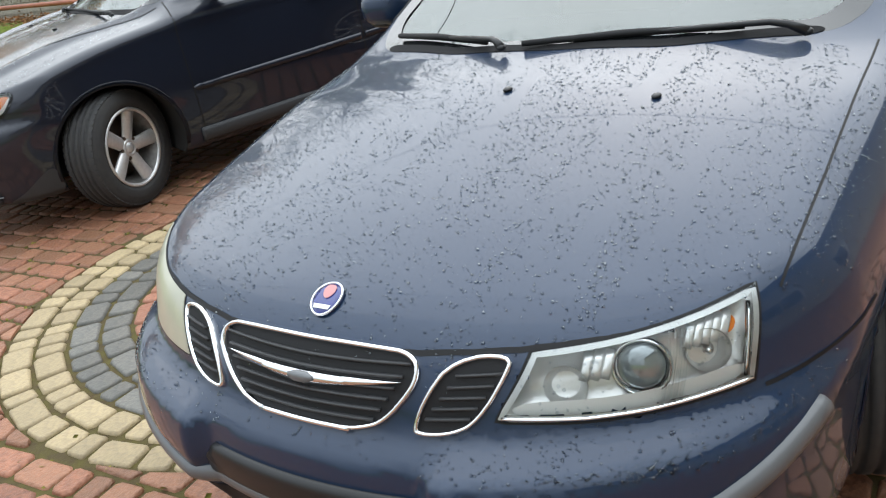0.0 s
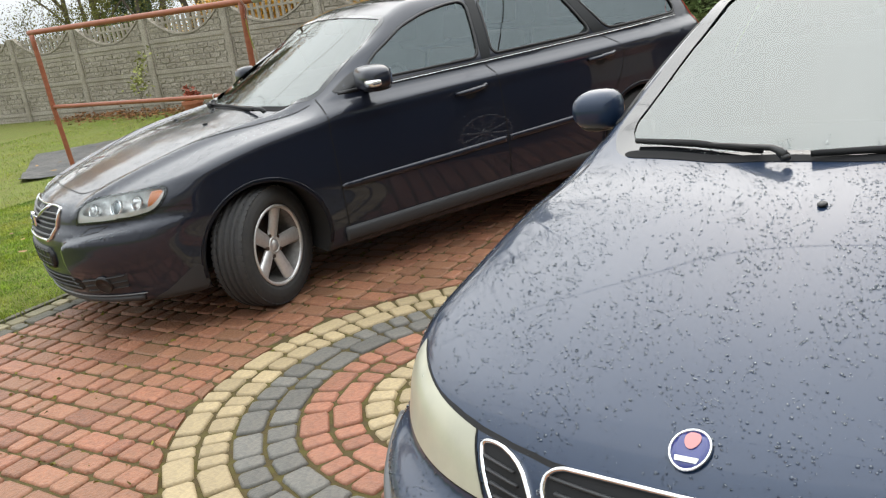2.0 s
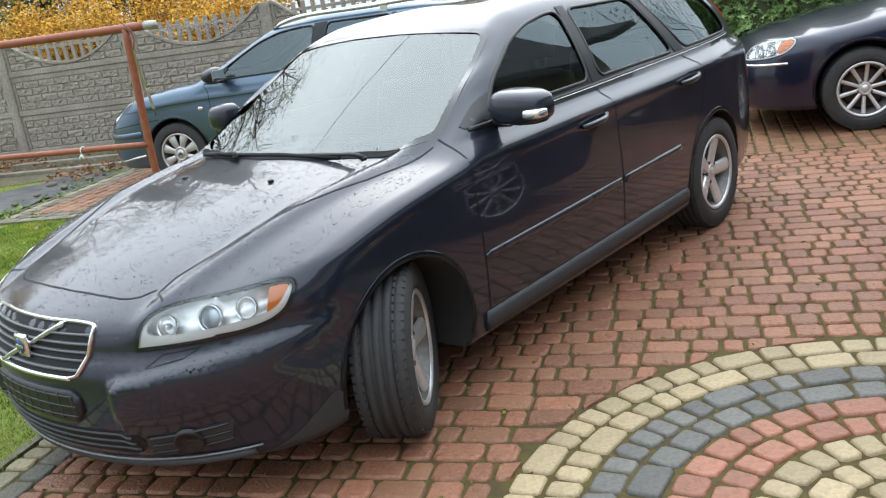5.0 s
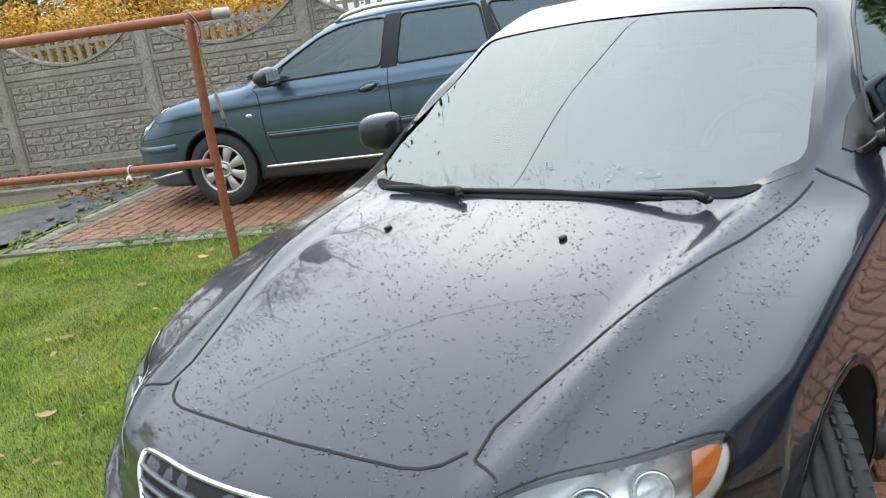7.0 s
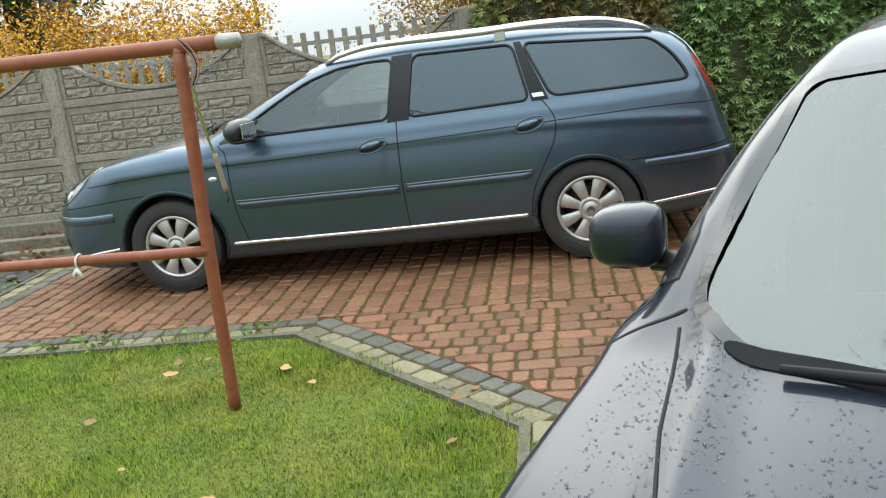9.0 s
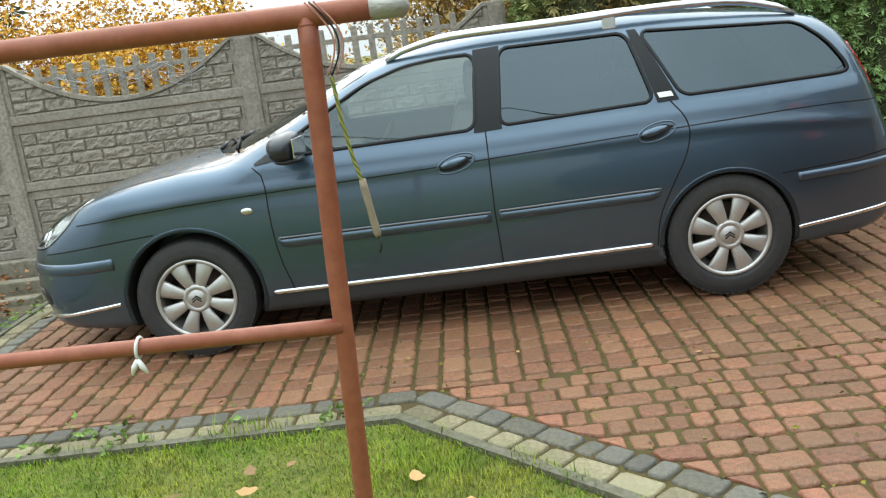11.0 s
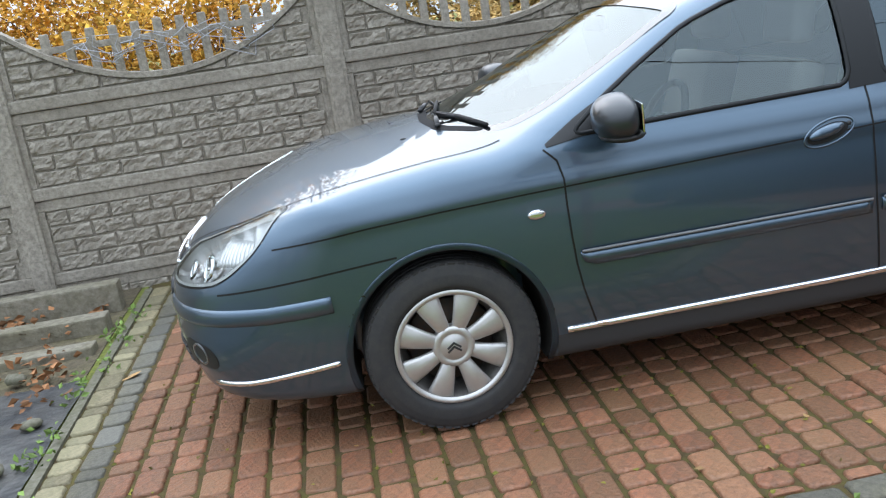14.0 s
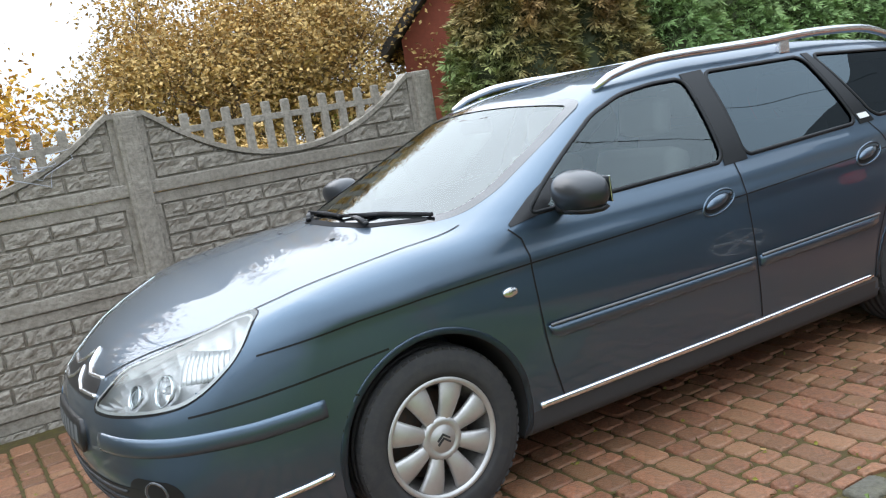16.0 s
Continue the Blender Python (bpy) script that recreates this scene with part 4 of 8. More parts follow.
        b.decal("pillar_badge", "L", [(2.455, 1.042, 1), (2.525, 1.044, 1), (2.515, 1.068, 1), (2.447, 1.066, 1)], M["white"], car, 0.007, 0, 0.03, side=s_, round_=0, rim=0.002)
        b.decal("mirror_triangle", "L", [(0.385, 0.955), (0.60, 0.985), (0.69, 1.11), (0.56, 1.055)], M["trim"], car, 0.004, 0, 0.03, side=s_, round_=1)
        b.strip("shut_line", "L", [(0.40, 0.955), (0.455, 0.90), (0.455, 0.70), (0.47, 0.50), (0.52, 0.31)], M["gap"], car, side=s_, smooth_=1)
        b.strip("shut_line", "L", [(1.585, 1.0), (1.585, 0.60), (1.60, 0.31)], M["gap"], car, side=s_)
        b.strip("shut_line", "L", [(2.50, 1.03), (2.585, 0.92), (2.57, 0.78), (2.48, 0.62), (2.40, 0.46), (2.385, 0.31)], M["gap"], car, side=s_, smooth_=2)
        # the waist crease's shade, drawn as a thin black strip
        b.strip("waist_line", "L", [(-0.56, 0.765), (-0.13, 0.806), (0.446, 0.824), (0.97, 0.835), (1.55, 0.853), (2.58, 0.895), (3.2, 0.915), (3.6, 0.90)], M["gap"], car, 0.006, side=s_, smooth_=1)
        b.strip("shut_line", "L", [(-0.15, 0.682), (-0.255, 0.674), (-0.45, 0.658), (-0.62, 0.638), (-0.78, 0.620)], M["gap"], car, side=s_, smooth_=1)
        b.strip("shut_line", "L", [(3.02, 0.605), (3.4, 0.625), (3.66, 0.66)], M["gap"], car, side=s_)
        b.decal("door_moulding", "L", [(0.48, 0.588, 1), (0.50, 0.537), (1.565, 0.540, 1), (1.565, 0.590, 1)], P, car, 0.018, 0.008, 0.03, side=s_, round_=1)
        b.decal("door_moulding", "L", [(1.605, 0.590, 1), (1.605, 0.543, 1), (2.40, 0.553), (2.42, 0.604, 1)], P, car, 0.018, 0.008, 0.03, side=s_, round_=1)
        for x0, x1, z0, z1 in ((0.485, 1.563, 0.592, 0.592), (1.607, 2.415, 0.594, 0.606)):
            b.strip("moulding_highlight", "L", [(x0, z0), (x1, z1)], M["bump_strip"], car, 0.010, 0.014, side=s_, thick=0.004)
        b.strip("sill_trim", "L", [(0.41, 0.305), (1.40, 0.305), (2.36, 0.318)], M["chrome"], car, 0.024, 0.004, side=s_, thick=0.006, label="bright sill trim strip")
        b.strip("bumper_moulding", 45, [(-0.42, 0.535), (-0.1, 0.535), (0.15, 0.540), (0.34, 0.555)], P, car, 0.06, 0.003, side=s_, thick=0.008)
        b.strip("bumper_trim", "L", [(-0.86, 0.27), (-0.72, 0.285), (-0.55, 0.315), (-0.40, 0.335)], M["chrome"], car, 0.020, 0.003, side=s_, thick=0.005, label="bright bumper trim strip")
        b.strip("rear_moulding", "L", [(3.10, 0.575), (3.4, 0.585), (3.66, 0.60)], P, car, 0.045, 0.004, side=s_, thick=0.008)
        b.strip("bumper_trim", "L", [(3.1, 0.315), (3.4, 0.345), (3.64, 0.37)], M["chrome"], car, 0.020, 0.003, side=s_, thick=0.005)
        bm = ball((0.034, 0.008, 0.019), 2)
        p, n = b.hit("L", 0.345, 0.745, s_)
        bmesh.ops.translate(bm, verts=bm.verts, vec=p + n * 0.003)
        part("side_repeater", bm, M["satin"], car, "clear oval side repeater", smooth=True)
        handle(car, b, "oval", 1.42, 0.853, s_, P)
        handle(car, b, "oval", 2.42, 0.885, s_, P)
        arch_lip(b, car, P, 0, 0.325, 0.355, -18, 200)
        arch_lip(b, car, P, 2.75, 0.315, 0.332, -2, 190)
        mirror(car, b, s_, 0.63, 1.000, 1.050, (0.19, 0.275, 0.150), M["mirror_grey"], p=0.85)
        rail(car, b, s_, 1.12, 3.22, 0.575, 0.055)
        hl = headlamp(b, car, A, lamp, s_, drop, 0.07, tray="milky", edge="milky")
        bowl(hl, b, A, -0.215, 0.682, s_, 0.04, 0.036, M["reflector"], bulb="projector", ring=M["chrome"])
        bowl(hl, b, A, -0.085, 0.705, s_, 0.05, 0.046, M["reflector"], ring=M["chrome"])
        ribs(hl, b, A, -0.02, 0.155, 0.715, 0.80, 9, s_, -0.012)
        wheel(car, 0, s_ * (0.875 - 0.098), 0.318, 0.214, 0.195, PETAL, 0, s_, "hubcap")
        wheel(car, 2.75, s_ * (0.875 - 0.098), 0.318, 0.214, 0.195, PETAL, 0, s_, "hubcap")
        b.decal("fog_lamp_recess", 48, [(-0.36, 0.33), (-0.34, 0.445), (-0.15, 0.42), (-0.14, 0.33)], M["trim"], car, 0.002, 0, 0.03, side=s_)
        p, n = b.hit(48, -0.24, 0.385, s_)
        v, f = lathe([(0.001, -0.006), (0.034, -0.003), (0.038, 0.004), (0.044, 0.004), (0.046, -0.01)], 24)
        mt = Matrix.Translation(p) @ Vector((0, 1, 0)).rotation_difference(n).to_matrix().to_4x4()
        put("fog_lamp", [mt @ Vector(q) for q in v], f, M["bulb"], car)
    # front: the double chevron grille, the lower intake, a bare plate holder
    b.decal("grille", "F", [(-0.30, 0.640), (0.30, 0.640), (0.27, 0.700), (0.06, 0.715), (-0.06, 0.715), (-0.27, 0.700)], M["trim"], car, 0.003, 0, 0.03)
    for z0, z1, half in ((0.652, 0.702, 0.30), (0.698, 0.752, 0.275)):
        pts = [(-half, z0 + 0.004), (-0.13, z0), (-0.055, z0 + 0.018), (0.0, z1), (0.055, z0 + 0.018), (0.13, z0), (half, z0 + 0.004)]
        b.strip("chevron_bar", "F", pts, M["satin"], car, 0.014, 0.004, label="satin chrome chevron bar", thick=0.006)
    b.decal("lower_intake", "F", [(-0.55, 0.30), (0.55, 0.30), (0.62, 0.40), (-0.62, 0.40)], M["trim"], car, 0.003, 0, 0.04)
    for z in (0.325, 0.355, 0.385):
        b.strip("intake_slat", "F", [(-0.52, z), (0.52, z)], M["plastic"], car, 0.010, 0.004, thick=0.005)
    plate = b.decal("plate_holder", "F", [(-0.26, 0.465), (0.26, 0.465), (0.26, 0.575), (-0.26, 0.575)], M["trim"], car, 0.014, 0.003, 0.03, label="black number plate holder", round_=1)
    for k in range(7):
        b.decal("plate_bar", "F", [(-0.21 + k * 0.062, 0.49), (-0.17 + k * 0.062, 0.49), (-0.17 + k * 0.062, 0.55), (-0.21 + k * 0.062, 0.55)], M["bump_strip"], plate, 0.0165, 0, 0.03, round_=0, rim=0.002)
    b.strip("shut_line", "T", [(-0.93, -0.26), (-0.80, -0.42), (-0.70, -0.53), (-0.53, -0.68), (-0.1, -0.735), (0.28, -0.72)], M["gap"], car, smooth_=1)
    b.strip("shut_line", "T", [(-0.93, 0.26), (-0.80, 0.42), (-0.70, 0.53), (-0.53, 0.68), (-0.1, 0.735), (0.28, 0.72)], M["gap"], car, smooth_=1)
    b.decal("scuttle", "T", [(0.235, -0.55), (0.105, -0.3), (0.08, 0), (0.105, 0.3), (0.235, 0.55), (0.265, 0.555), (0.145, 0.29), (0.115, 0), (0.145, -0.29), (0.265, -0.555)], M["scuttle"], car, 0.002, 0, 0.05)
    wiper(car, b, [(0.12, 0.30), (0.27, 0.56), (0.15, -0.02)], 0.003)
    wiper(car, b, [(0.12, -0.28), (0.15, 0.02), (0.23, -0.52)], 0.003)
    for y in (-0.28, 0.28):
        p, n = b.hit("T", -0.02, y)
        bm = ball((0.014, 0.009, 0.006), 2)
        bmesh.ops.translate(bm, verts=bm.verts, vec=p)
        part("washer_jet", bm, M["trim"], car, smooth=True)
    for s_ in (1, -1):
        b.decal("tail_lamp", "L", [(3.43, 1.20), (3.475, 1.18), (3.60, 0.93), (3.565, 0.93)], M["redlens"], car, 0.005, 0, 0.03, side=s_, label="tall red tail lamp")
    b.decal("tailgate_glass", "B", [(-0.52, 1.02), (0.52, 1.02), (0.46, 1.33), (-0.46, 1.33)], M["tinted"], car, 0.003, 0, 0.06)
    cabin(car, 0.52, 1.10, 2.05, 0.74, M["leather"], 3.4)
    return car, b


# ---------------------------------------------------------------- the black estate on the drive
def black_estate():
    car = thing("estate_car", "wet black estate car with turned front wheels on red pavers", "car", place((3.2626, -4.6703), (-0.40125, -0.91597)))
    P = M["paint_v"]
    b = Body(dict(
        top=[(-1.05, 0.60), (-0.95, 0.655), (-0.86, 0.70), (-0.76, 0.745), (-0.5, 0.83), (-0.2, 0.905), (0.05, 0.948), (0.19, 0.970), (0.42, 1.072), (0.7, 1.215), (0.98, 1.365), (1.2, 1.425), (1.6, 1.452), (2.2, 1.440), (2.8, 1.400), (3.1, 1.365), (3.25, 1.31), (3.42, 1.08), (3.54, 0.85)],
        bow=[(-1.1, 0.45), (-0.7, 0.30), (0.0, 0.22), (0.5, 0.28), (1.2, 0.22), (2.0, 0.0), (2.8, 0.0), (3.4, -0.2)],
        crown=[(-1.05, 0.05), (-0.6, 0.06), (0.0, 0.07), (0.3, 0.08), (1.0, 0.05), (1.6, 0.09), (3.3, 0.10)],
        width=[(-1.0, 0.78), (-0.6, 0.845), (-0.3, 0.878), (0, 0.888), (0.5, 0.884), (2.2, 0.882), (2.64, 0.886), (3.0, 0.86), (3.5, 0.76)],
        belt=[(-1, 1.05), (0.0, 1.0), (0.45, 0.955), (1.5, 0.965), (2.4, 0.98), (3.2, 1.0)],
        nose=[(0.1, -0.82), (0.2, -0.91), (0.35, -0.955), (0.5, -0.962), (0.548, -0.952), (0.595, -0.925), (0.68, -0.912), (0.75, -0.86)],
        tail=[(0.1, 3.40), (0.3, 3.54), (0.5, 3.58), (0.7, 3.57), (0.9, 3.52), (1.2, 3.40)],
        floor=[(-1.0, 0.20), (-0.7, 0.19), (0.3, 0.19), (2.4, 0.19), (3.2, 0.22), (3.6, 0.32)],
        round=[(-1, 0.10), (-0.6, 0.08), (-0.3, 0.06), (0.4, 0.05), (1.0, 0.05), (1.6, 0.07), (3.6, 0.09)],
        tumble=(0.34, 0.55), widest=0.62, tuck=0.22, lean=0.012, shoulder=0.055,
        creases=[([(-0.6, 0.72), (0.4, 0.88), (2.6, 0.91), (3.5, 0.90)], 0.006, 0.035)],
        ridges=[([(-0.8, 0.50), (-0.4, 0.56), (0.1, 0.62), (0.5, 0.66)], 0.022, 0.045)],
        fbow=0.42, fcorner=0.20, rbow=0.14, rcorner=0.10, fround=0.05, ledge=(0.42, 0.520, 0.80, 0.590, 0.042),
        arches=[(0.0, 0.320, 0.340), (2.64, 0.318, 0.345)], span=(-1.06, 3.70), high=1.52))
    drop = []
    fg = [(0.69, 1.035), (1.1, 1.032), (1.48, 1.034), (1.555, 1.352), (1.44, 1.352), (1.25, 1.325), (1.08, 1.275), (0.83, 1.15)]
    rg = [(1.575, 1.036), (2.34, 1.040), (2.20, 1.345), (1.64, 1.355)]
    qg = [(2.47, 1.045), (3.10, 1.055), (3.115, 1.10), (3.08, 1.175), (2.96, 1.295), (2.28, 1.342)]
    side_glass(b, car, [("front_door_glass", fg, M["side_glass"]), ("rear_door_glass", rg, M["side_glass"]), ("quarter_glass", qg, M["side_glass"])], drop, None, 0.016)
    screen(b, car, "windscreen", [(0.21, 0), (0.235, 0.3), (0.345, 0.62), (0.47, 0.705), (0.75, 0.655), (1.02, 0.59), (0.99, 0.3), (0.98, 0)], drop, M["glass"], 0.030)
    A = 38
    lamp = [(-0.126, 0.606, 1), (-0.114, 0.656), (-0.085, 0.699), (-0.026, 0.722), (0.06, 0.729), (0.203, 0.738), (0.333, 0.750), (0.386, 0.742), (0.378, 0.70), (0.338, 0.645), (0.258, 0.625), (0.117, 0.615), (-0.008, 0.611)]
    lamp_open(drop, A, lamp)
    b.skin(car, [
        ("bonnet", lambda x, a, z, n: (x < 0.27) & (a < 0.50 + 0.12 * np.clip((x + 0.7), 0, 1)) & (n[:, 2] > 0.5) & (x - 0.30 * a * a > -0.765), "", False, P),
        ("front_bumper", lambda x, a, z, n: (x < -0.30) & (z < 0.64), "", False, P),
        ("rear_bumper", lambda x, a, z, n: (x > 2.95) & (z < 0.60), "", False, P),
        ("front_door", lambda x, a, z, n: (x > 0.43) & (x < 1.53) & (z > 0.30) & (z < 1.38) & (a > 0.5) & (np.abs(n[:, 1]) > 0.4), "", True, P),
        ("rear_door", lambda x, a, z, n: (x > 1.53) & (x < 2.25 + 0.28 * np.clip((z - 0.45) / 0.45, 0, 1)) & (z > 0.30) & (z < 1.38) & (a > 0.5) & (np.abs(n[:, 1]) > 0.4), "", True, P),
    ], P, drop)
    for s_ in (1, -1):
        b.decal("door_pillar", "L", [(1.495, 1.02, 1), (1.560, 1.02, 1), (1.63, 1.37, 1), (1.565, 1.37, 1)], M["pillar"], car, 0.004, 0, 0.05, side=s_, round_=0)
        b.decal("rear_pillar", "L", [(2.355, 1.03, 1), (2.455, 1.03, 1), (2.27, 1.355, 1), (2.215, 1.355, 1)], M["pillar"], car, 0.004, 0, 0.05, side=s_, round_=0)
        b.decal("mirror_triangle", "L", [(0.52, 1.0), (0.71, 1.02), (0.80, 1.12), (0.68, 1.09)], M["trim"], car, 0.004, 0, 0.03, side=s_, round_=1)
        b.strip("belt_trim", "L", [(0.56, 1.0), (1.5, 1.008), (2.4, 1.022), (3.10, 1.04)], M["trim"], car, 0.020, 0.003, side=s_, thick=0.003)
        b.strip("belt_line", "L", [(0.78, 0.996), (1.5, 1.002), (2.4, 1.016), (3.10, 1.034)], M["satin"], car, 0.005, 0.006, side=s_, thick=0.002, label="thin bright window-line trim")
        b.strip("shut_line", "L", [(0.46, 0.985), (0.435, 0.90), (0.44, 0.60), (0.455, 0.30)], M["gap"], car, side=s_, smooth_=1)
        b.strip("shut_line", "L", [(1.50, 1.0), (1.54, 0.92), (1.55, 0.60), (1.55, 0.30)], M["gap"], car, side=s_, smooth_=1)
        b.strip("shut_line", "L", [(2.39, 1.02), (2.50, 0.95), (2.52, 0.86), (2.43, 0.68), (2.30, 0.50), (2.26, 0.30)], M["gap"], car, side=s_, smooth_=2)
        b.strip("shut_line", "L", [(-0.345, 0.640), (-0.44, 0.650), (-0.50, 0.655)], M["gap"], car, side=s_)
        b.strip("shut_line", "L", [(2.99, 0.60), (3.3, 0.62), (3.5, 0.66)], M["gap"], car, side=s_)
        b.decal("door_moulding", "L", [(0.44, 0.546), (0.455, 0.512), (1.535, 0.532, 1), (1.535, 0.567, 1)], P, car, 0.009, 0.004, 0.025, side=s_, round_=1)
        b.decal("door_moulding", "L", [(1.565, 0.568, 1), (1.565, 0.533, 1), (2.18, 0.548), (2.20, 0.582)], P, car, 0.009, 0.004, 0.025, side=s_, round_=1)
        b.strip("sill_moulding", "L", [(0.43, 0.265), (1.3, 0.275), (2.25, 0.285)], M["plastic"], car, 0.085, 0.006, side=s_, thick=0.014, label="dark grey plastic sill moulding")
        handle(car, b, "bar", 1.33, 0.865, s_, P)
        handle(car, b, "bar", 2.32, 0.885, s_, P)
        arch_lip(b, car, P, 0, 0.320, 0.340, -10, 192)
        arch_lip(b, car, P, 2.64, 0.318, 0.345, -8, 190)
        mirror(car, b, s_, 0.71, 0.955 if s_ > 0 else 0.905, 1.060, (0.19 if s_ > 0 else 0.16, 0.265 if s_ > 0 else 0.16, 0.135), P, M["reflector"] if s_ > 0 else None, 6, 0.6)
        hl = headlamp(b, car, A, lamp, s_, drop, 0.05, tray="lamp_chrome", edge="gap")
        b.decal("white_bezel", A, [(-0.121, 0.610, 1), (-0.110, 0.655), (-0.083, 0.694), (-0.055, 0.706), (-0.078, 0.682), (-0.086, 0.662), (-0.070, 0.649), (0.0, 0.646), (0.12, 0.648), (0.25, 0.656), (0.312, 0.668), (0.342, 0.694), (0.368, 0.736), (0.382, 0.738), (0.374, 0.70), (0.335, 0.648), (0.256, 0.629), (0.117, 0.619), (-0.008, 0.615)], M["lampwhite"], hl, -0.004, 0, 0.012, side=s_, rim=0.012, label="white lamp bezel")
        for u, v, r, kind in ((-0.02, 0.676, 0.032, True), (0.118, 0.686, 0.038, "projector"), (0.232, 0.696, 0.032, None)):
            bowl(hl, b, A, u, v, s_, 0.04, r, M["reflector"], bulb=kind, ring=M["chrome"])
        b.decal("turn_signal", A, [(0.290, 0.655, 1), (0.305, 0.735, 1), (0.374, 0.738), (0.345, 0.672), (0.325, 0.655)], M["amber"], hl, -0.006, 0, 0.02, side=s_, label="amber turn signal lens", rim=0)
        b.strip("washer_flap", "F", [(0.52, 0.555), (0.62, 0.575), (0.655, 0.60), (0.56, 0.590)], M["gap"], car, 0.004, 0.001, True, side=s_)
        b.decal("fog_recess", A, [(-0.146, 0.332, 1), (0.142, 0.362, 1), (0.119, 0.290, 1), (-0.153, 0.259, 1)], M["plastic"], car, 0.003, 0, 0.03, side=s_)
        for dz in (0.275, 0.305, 0.335):
            b.strip("fog_slat", A, [(-0.14, dz - 0.005), (0.125, dz + 0.018)], M["trim"], car, 0.008, 0.005, side=s_, thick=0.005)
        p, n = b.hit(A, -0.01, 0.308, s_)
        v, f = lathe([(0.001, 0.008), (0.036, 0.010), (0.040, 0.014), (0.048, 0.013), (0.05, -0.01)], 24)
        mt = Matrix.Translation(p) @ Vector((0, 1, 0)).rotation_difference(n).to_matrix().to_4x4()
        put("fog_lamp", [mt @ Vector(q) for q in v], f, M["trim"], car)
        wheel(car, 0, s_ * (0.868 - 0.10), 0.315, 0.214, 0.205, STAR, -33, s_)
        wheel(car, 2.64, s_ * (0.868 - 0.10), 0.315, 0.214, 0.205, STAR, 0, s_)
        b.decal("tail_lamp", "L", [(3.12, 1.31), (3.20, 1.30), (3.40, 1.03), (3.47, 0.72), (3.36, 0.72), (3.32, 0.98), (3.25, 1.12)], M["redlens"], car, 0.005, 0, 0.03, side=s_, label="tall red tail lamp")
        b.strip("shut_line", "T", [(-0.71, s_ * 0.512), (-0.67, s_ * 0.428), (-0.42, s_ * 0.50), (0.0, s_ * 0.645), (0.42, s_ * 0.72)], M["gap"], car, 0.006, smooth_=1)
        b.strip("front_lip", "F", [(0.0, 0.215), (0.4, 0.215), (0.72, 0.225)], M["plastic"], car, 0.03, 0.004, side=s_, thick=0.012)
        b.strip("lip_trim", "F", [(0.0, 0.238), (0.4, 0.238), (0.74, 0.248)], M["bump_strip"], car, 0.006, 0.008, side=s_, thick=0.003)
        b.decal("bumper_corner", "L", [(-0.36, 0.36), (-0.33, 0.20), (-0.62, 0.20), (-0.52, 0.25), (-0.45, 0.31)], M["plastic"], car, 0.004, 0, 0.03, side=s_)
    # bonnet front edge and grille
    b.strip("shut_line", "T", [(-0.67, -0.428), (-0.725, -0.385), (-0.75, -0.3), (-0.772, 0), (-0.75, 0.3), (-0.725, 0.385), (-0.67, 0.428)], M["gap"], car, 0.006, smooth_=1)
    grille = new("grille")
    grille.parent = car
    gl = [(-0.31, 0.685), (0.31, 0.685), (0.335, 0.668), (0.30, 0.550), (0.26, 0.522), (-0.26, 0.522), (-0.30, 0.550), (-0.335, 0.668)]
    b.decal("grille_mesh", "F", gl, M["gap"], grille, 0.002, 0, 0.03)
    b.strip("grille_frame", "F", smooth_loop(gl, 3, 0.055), M["chrome"], grille, 0.013, 0.006, True, 0.010, thick=0.008, label="chrome grille frame")
    b.strip("grille_frame_foot", "F", [(-0.25, 0.524), (0.25, 0.524)], M["chrome"], grille, 0.018, 0.006, thick=0.009)
    for i in range(5):
        z = 0.550 + i * 0.026
        half = 0.285 + 0.01 * i
        b.strip("grille_slat", "F", [(-half, z), (half, z)], M["wet_strip"], grille, 0.010, 0.005, thick=0.007)
    b.strip("grille_bar", "F", [(-0.16, 0.533), (0.185, 0.678)], M["satin"], grille, 0.016, 0.010, thick=0.008, label="slanting bright grille bar")
    p, n = b.hit("F", 0.0, 0.608)
    bm = bmesh.new()
    box(bm, -0.034, -0.012, -0.036, 0.036, -0.040, 0.040, 0.010, Matrix.Translation(p))
    part("badge_frame", bm, M["chrome"], grille, "square chrome badge", smooth=True)
    v, f = lathe([(0.001, 0.0), (0.026, 0.0), (0.028, -0.004)], 24)
    mt = Matrix.Translation(p + Vector((-0.037, 0, 0))) @ pose(0, 0, 0, 0, 0, 90)
    put("badge_disc", [mt @ Vector(q) for q in v], f, M["badge_blue"], grille, "blue badge disc")
    bm = bmesh.new()
    box(bm, -0.0385, -0.036, -0.024, 0.024, -0.005, 0.005, 0.001, Matrix.Translation(p))
    part("badge_bar", bm, M["satin"], grille)
    plate = b.decal("plate_holder", "F", [(-0.27, 0.375), (0.27, 0.375), (0.27, 0.485), (-0.27, 0.485)], M["trim"], car, 0.014, 0.003, 0.03, label="empty black number plate holder", round_=1)
    for i in range(9):
        b.strip("holder_rib", "F", [(-0.24 + i * 0.06, 0.385), (-0.24 + i * 0.06, 0.475)], M["plastic"], plate, 0.006, 0.014, thick=0.003)
    for z in (0.395, 0.43, 0.465):
        b.strip("holder_rib", "F", [(-0.25, z), (0.25, z)], M["plastic"], plate, 0.006, 0.014, thick=0.003)
    b.decal("lower_intake", "F", [(-0.46, 0.265), (0.46, 0.265), (0.50, 0.345), (-0.50, 0.345)], M["gap"], car, 0.003, 0, 0.04)
    for z in (0.285, 0.31, 0.335):
        b.strip("intake_slat", "F", [(-0.45, z), (0.45, z)], M["plastic"], car, 0.008, 0.004, thick=0.005)
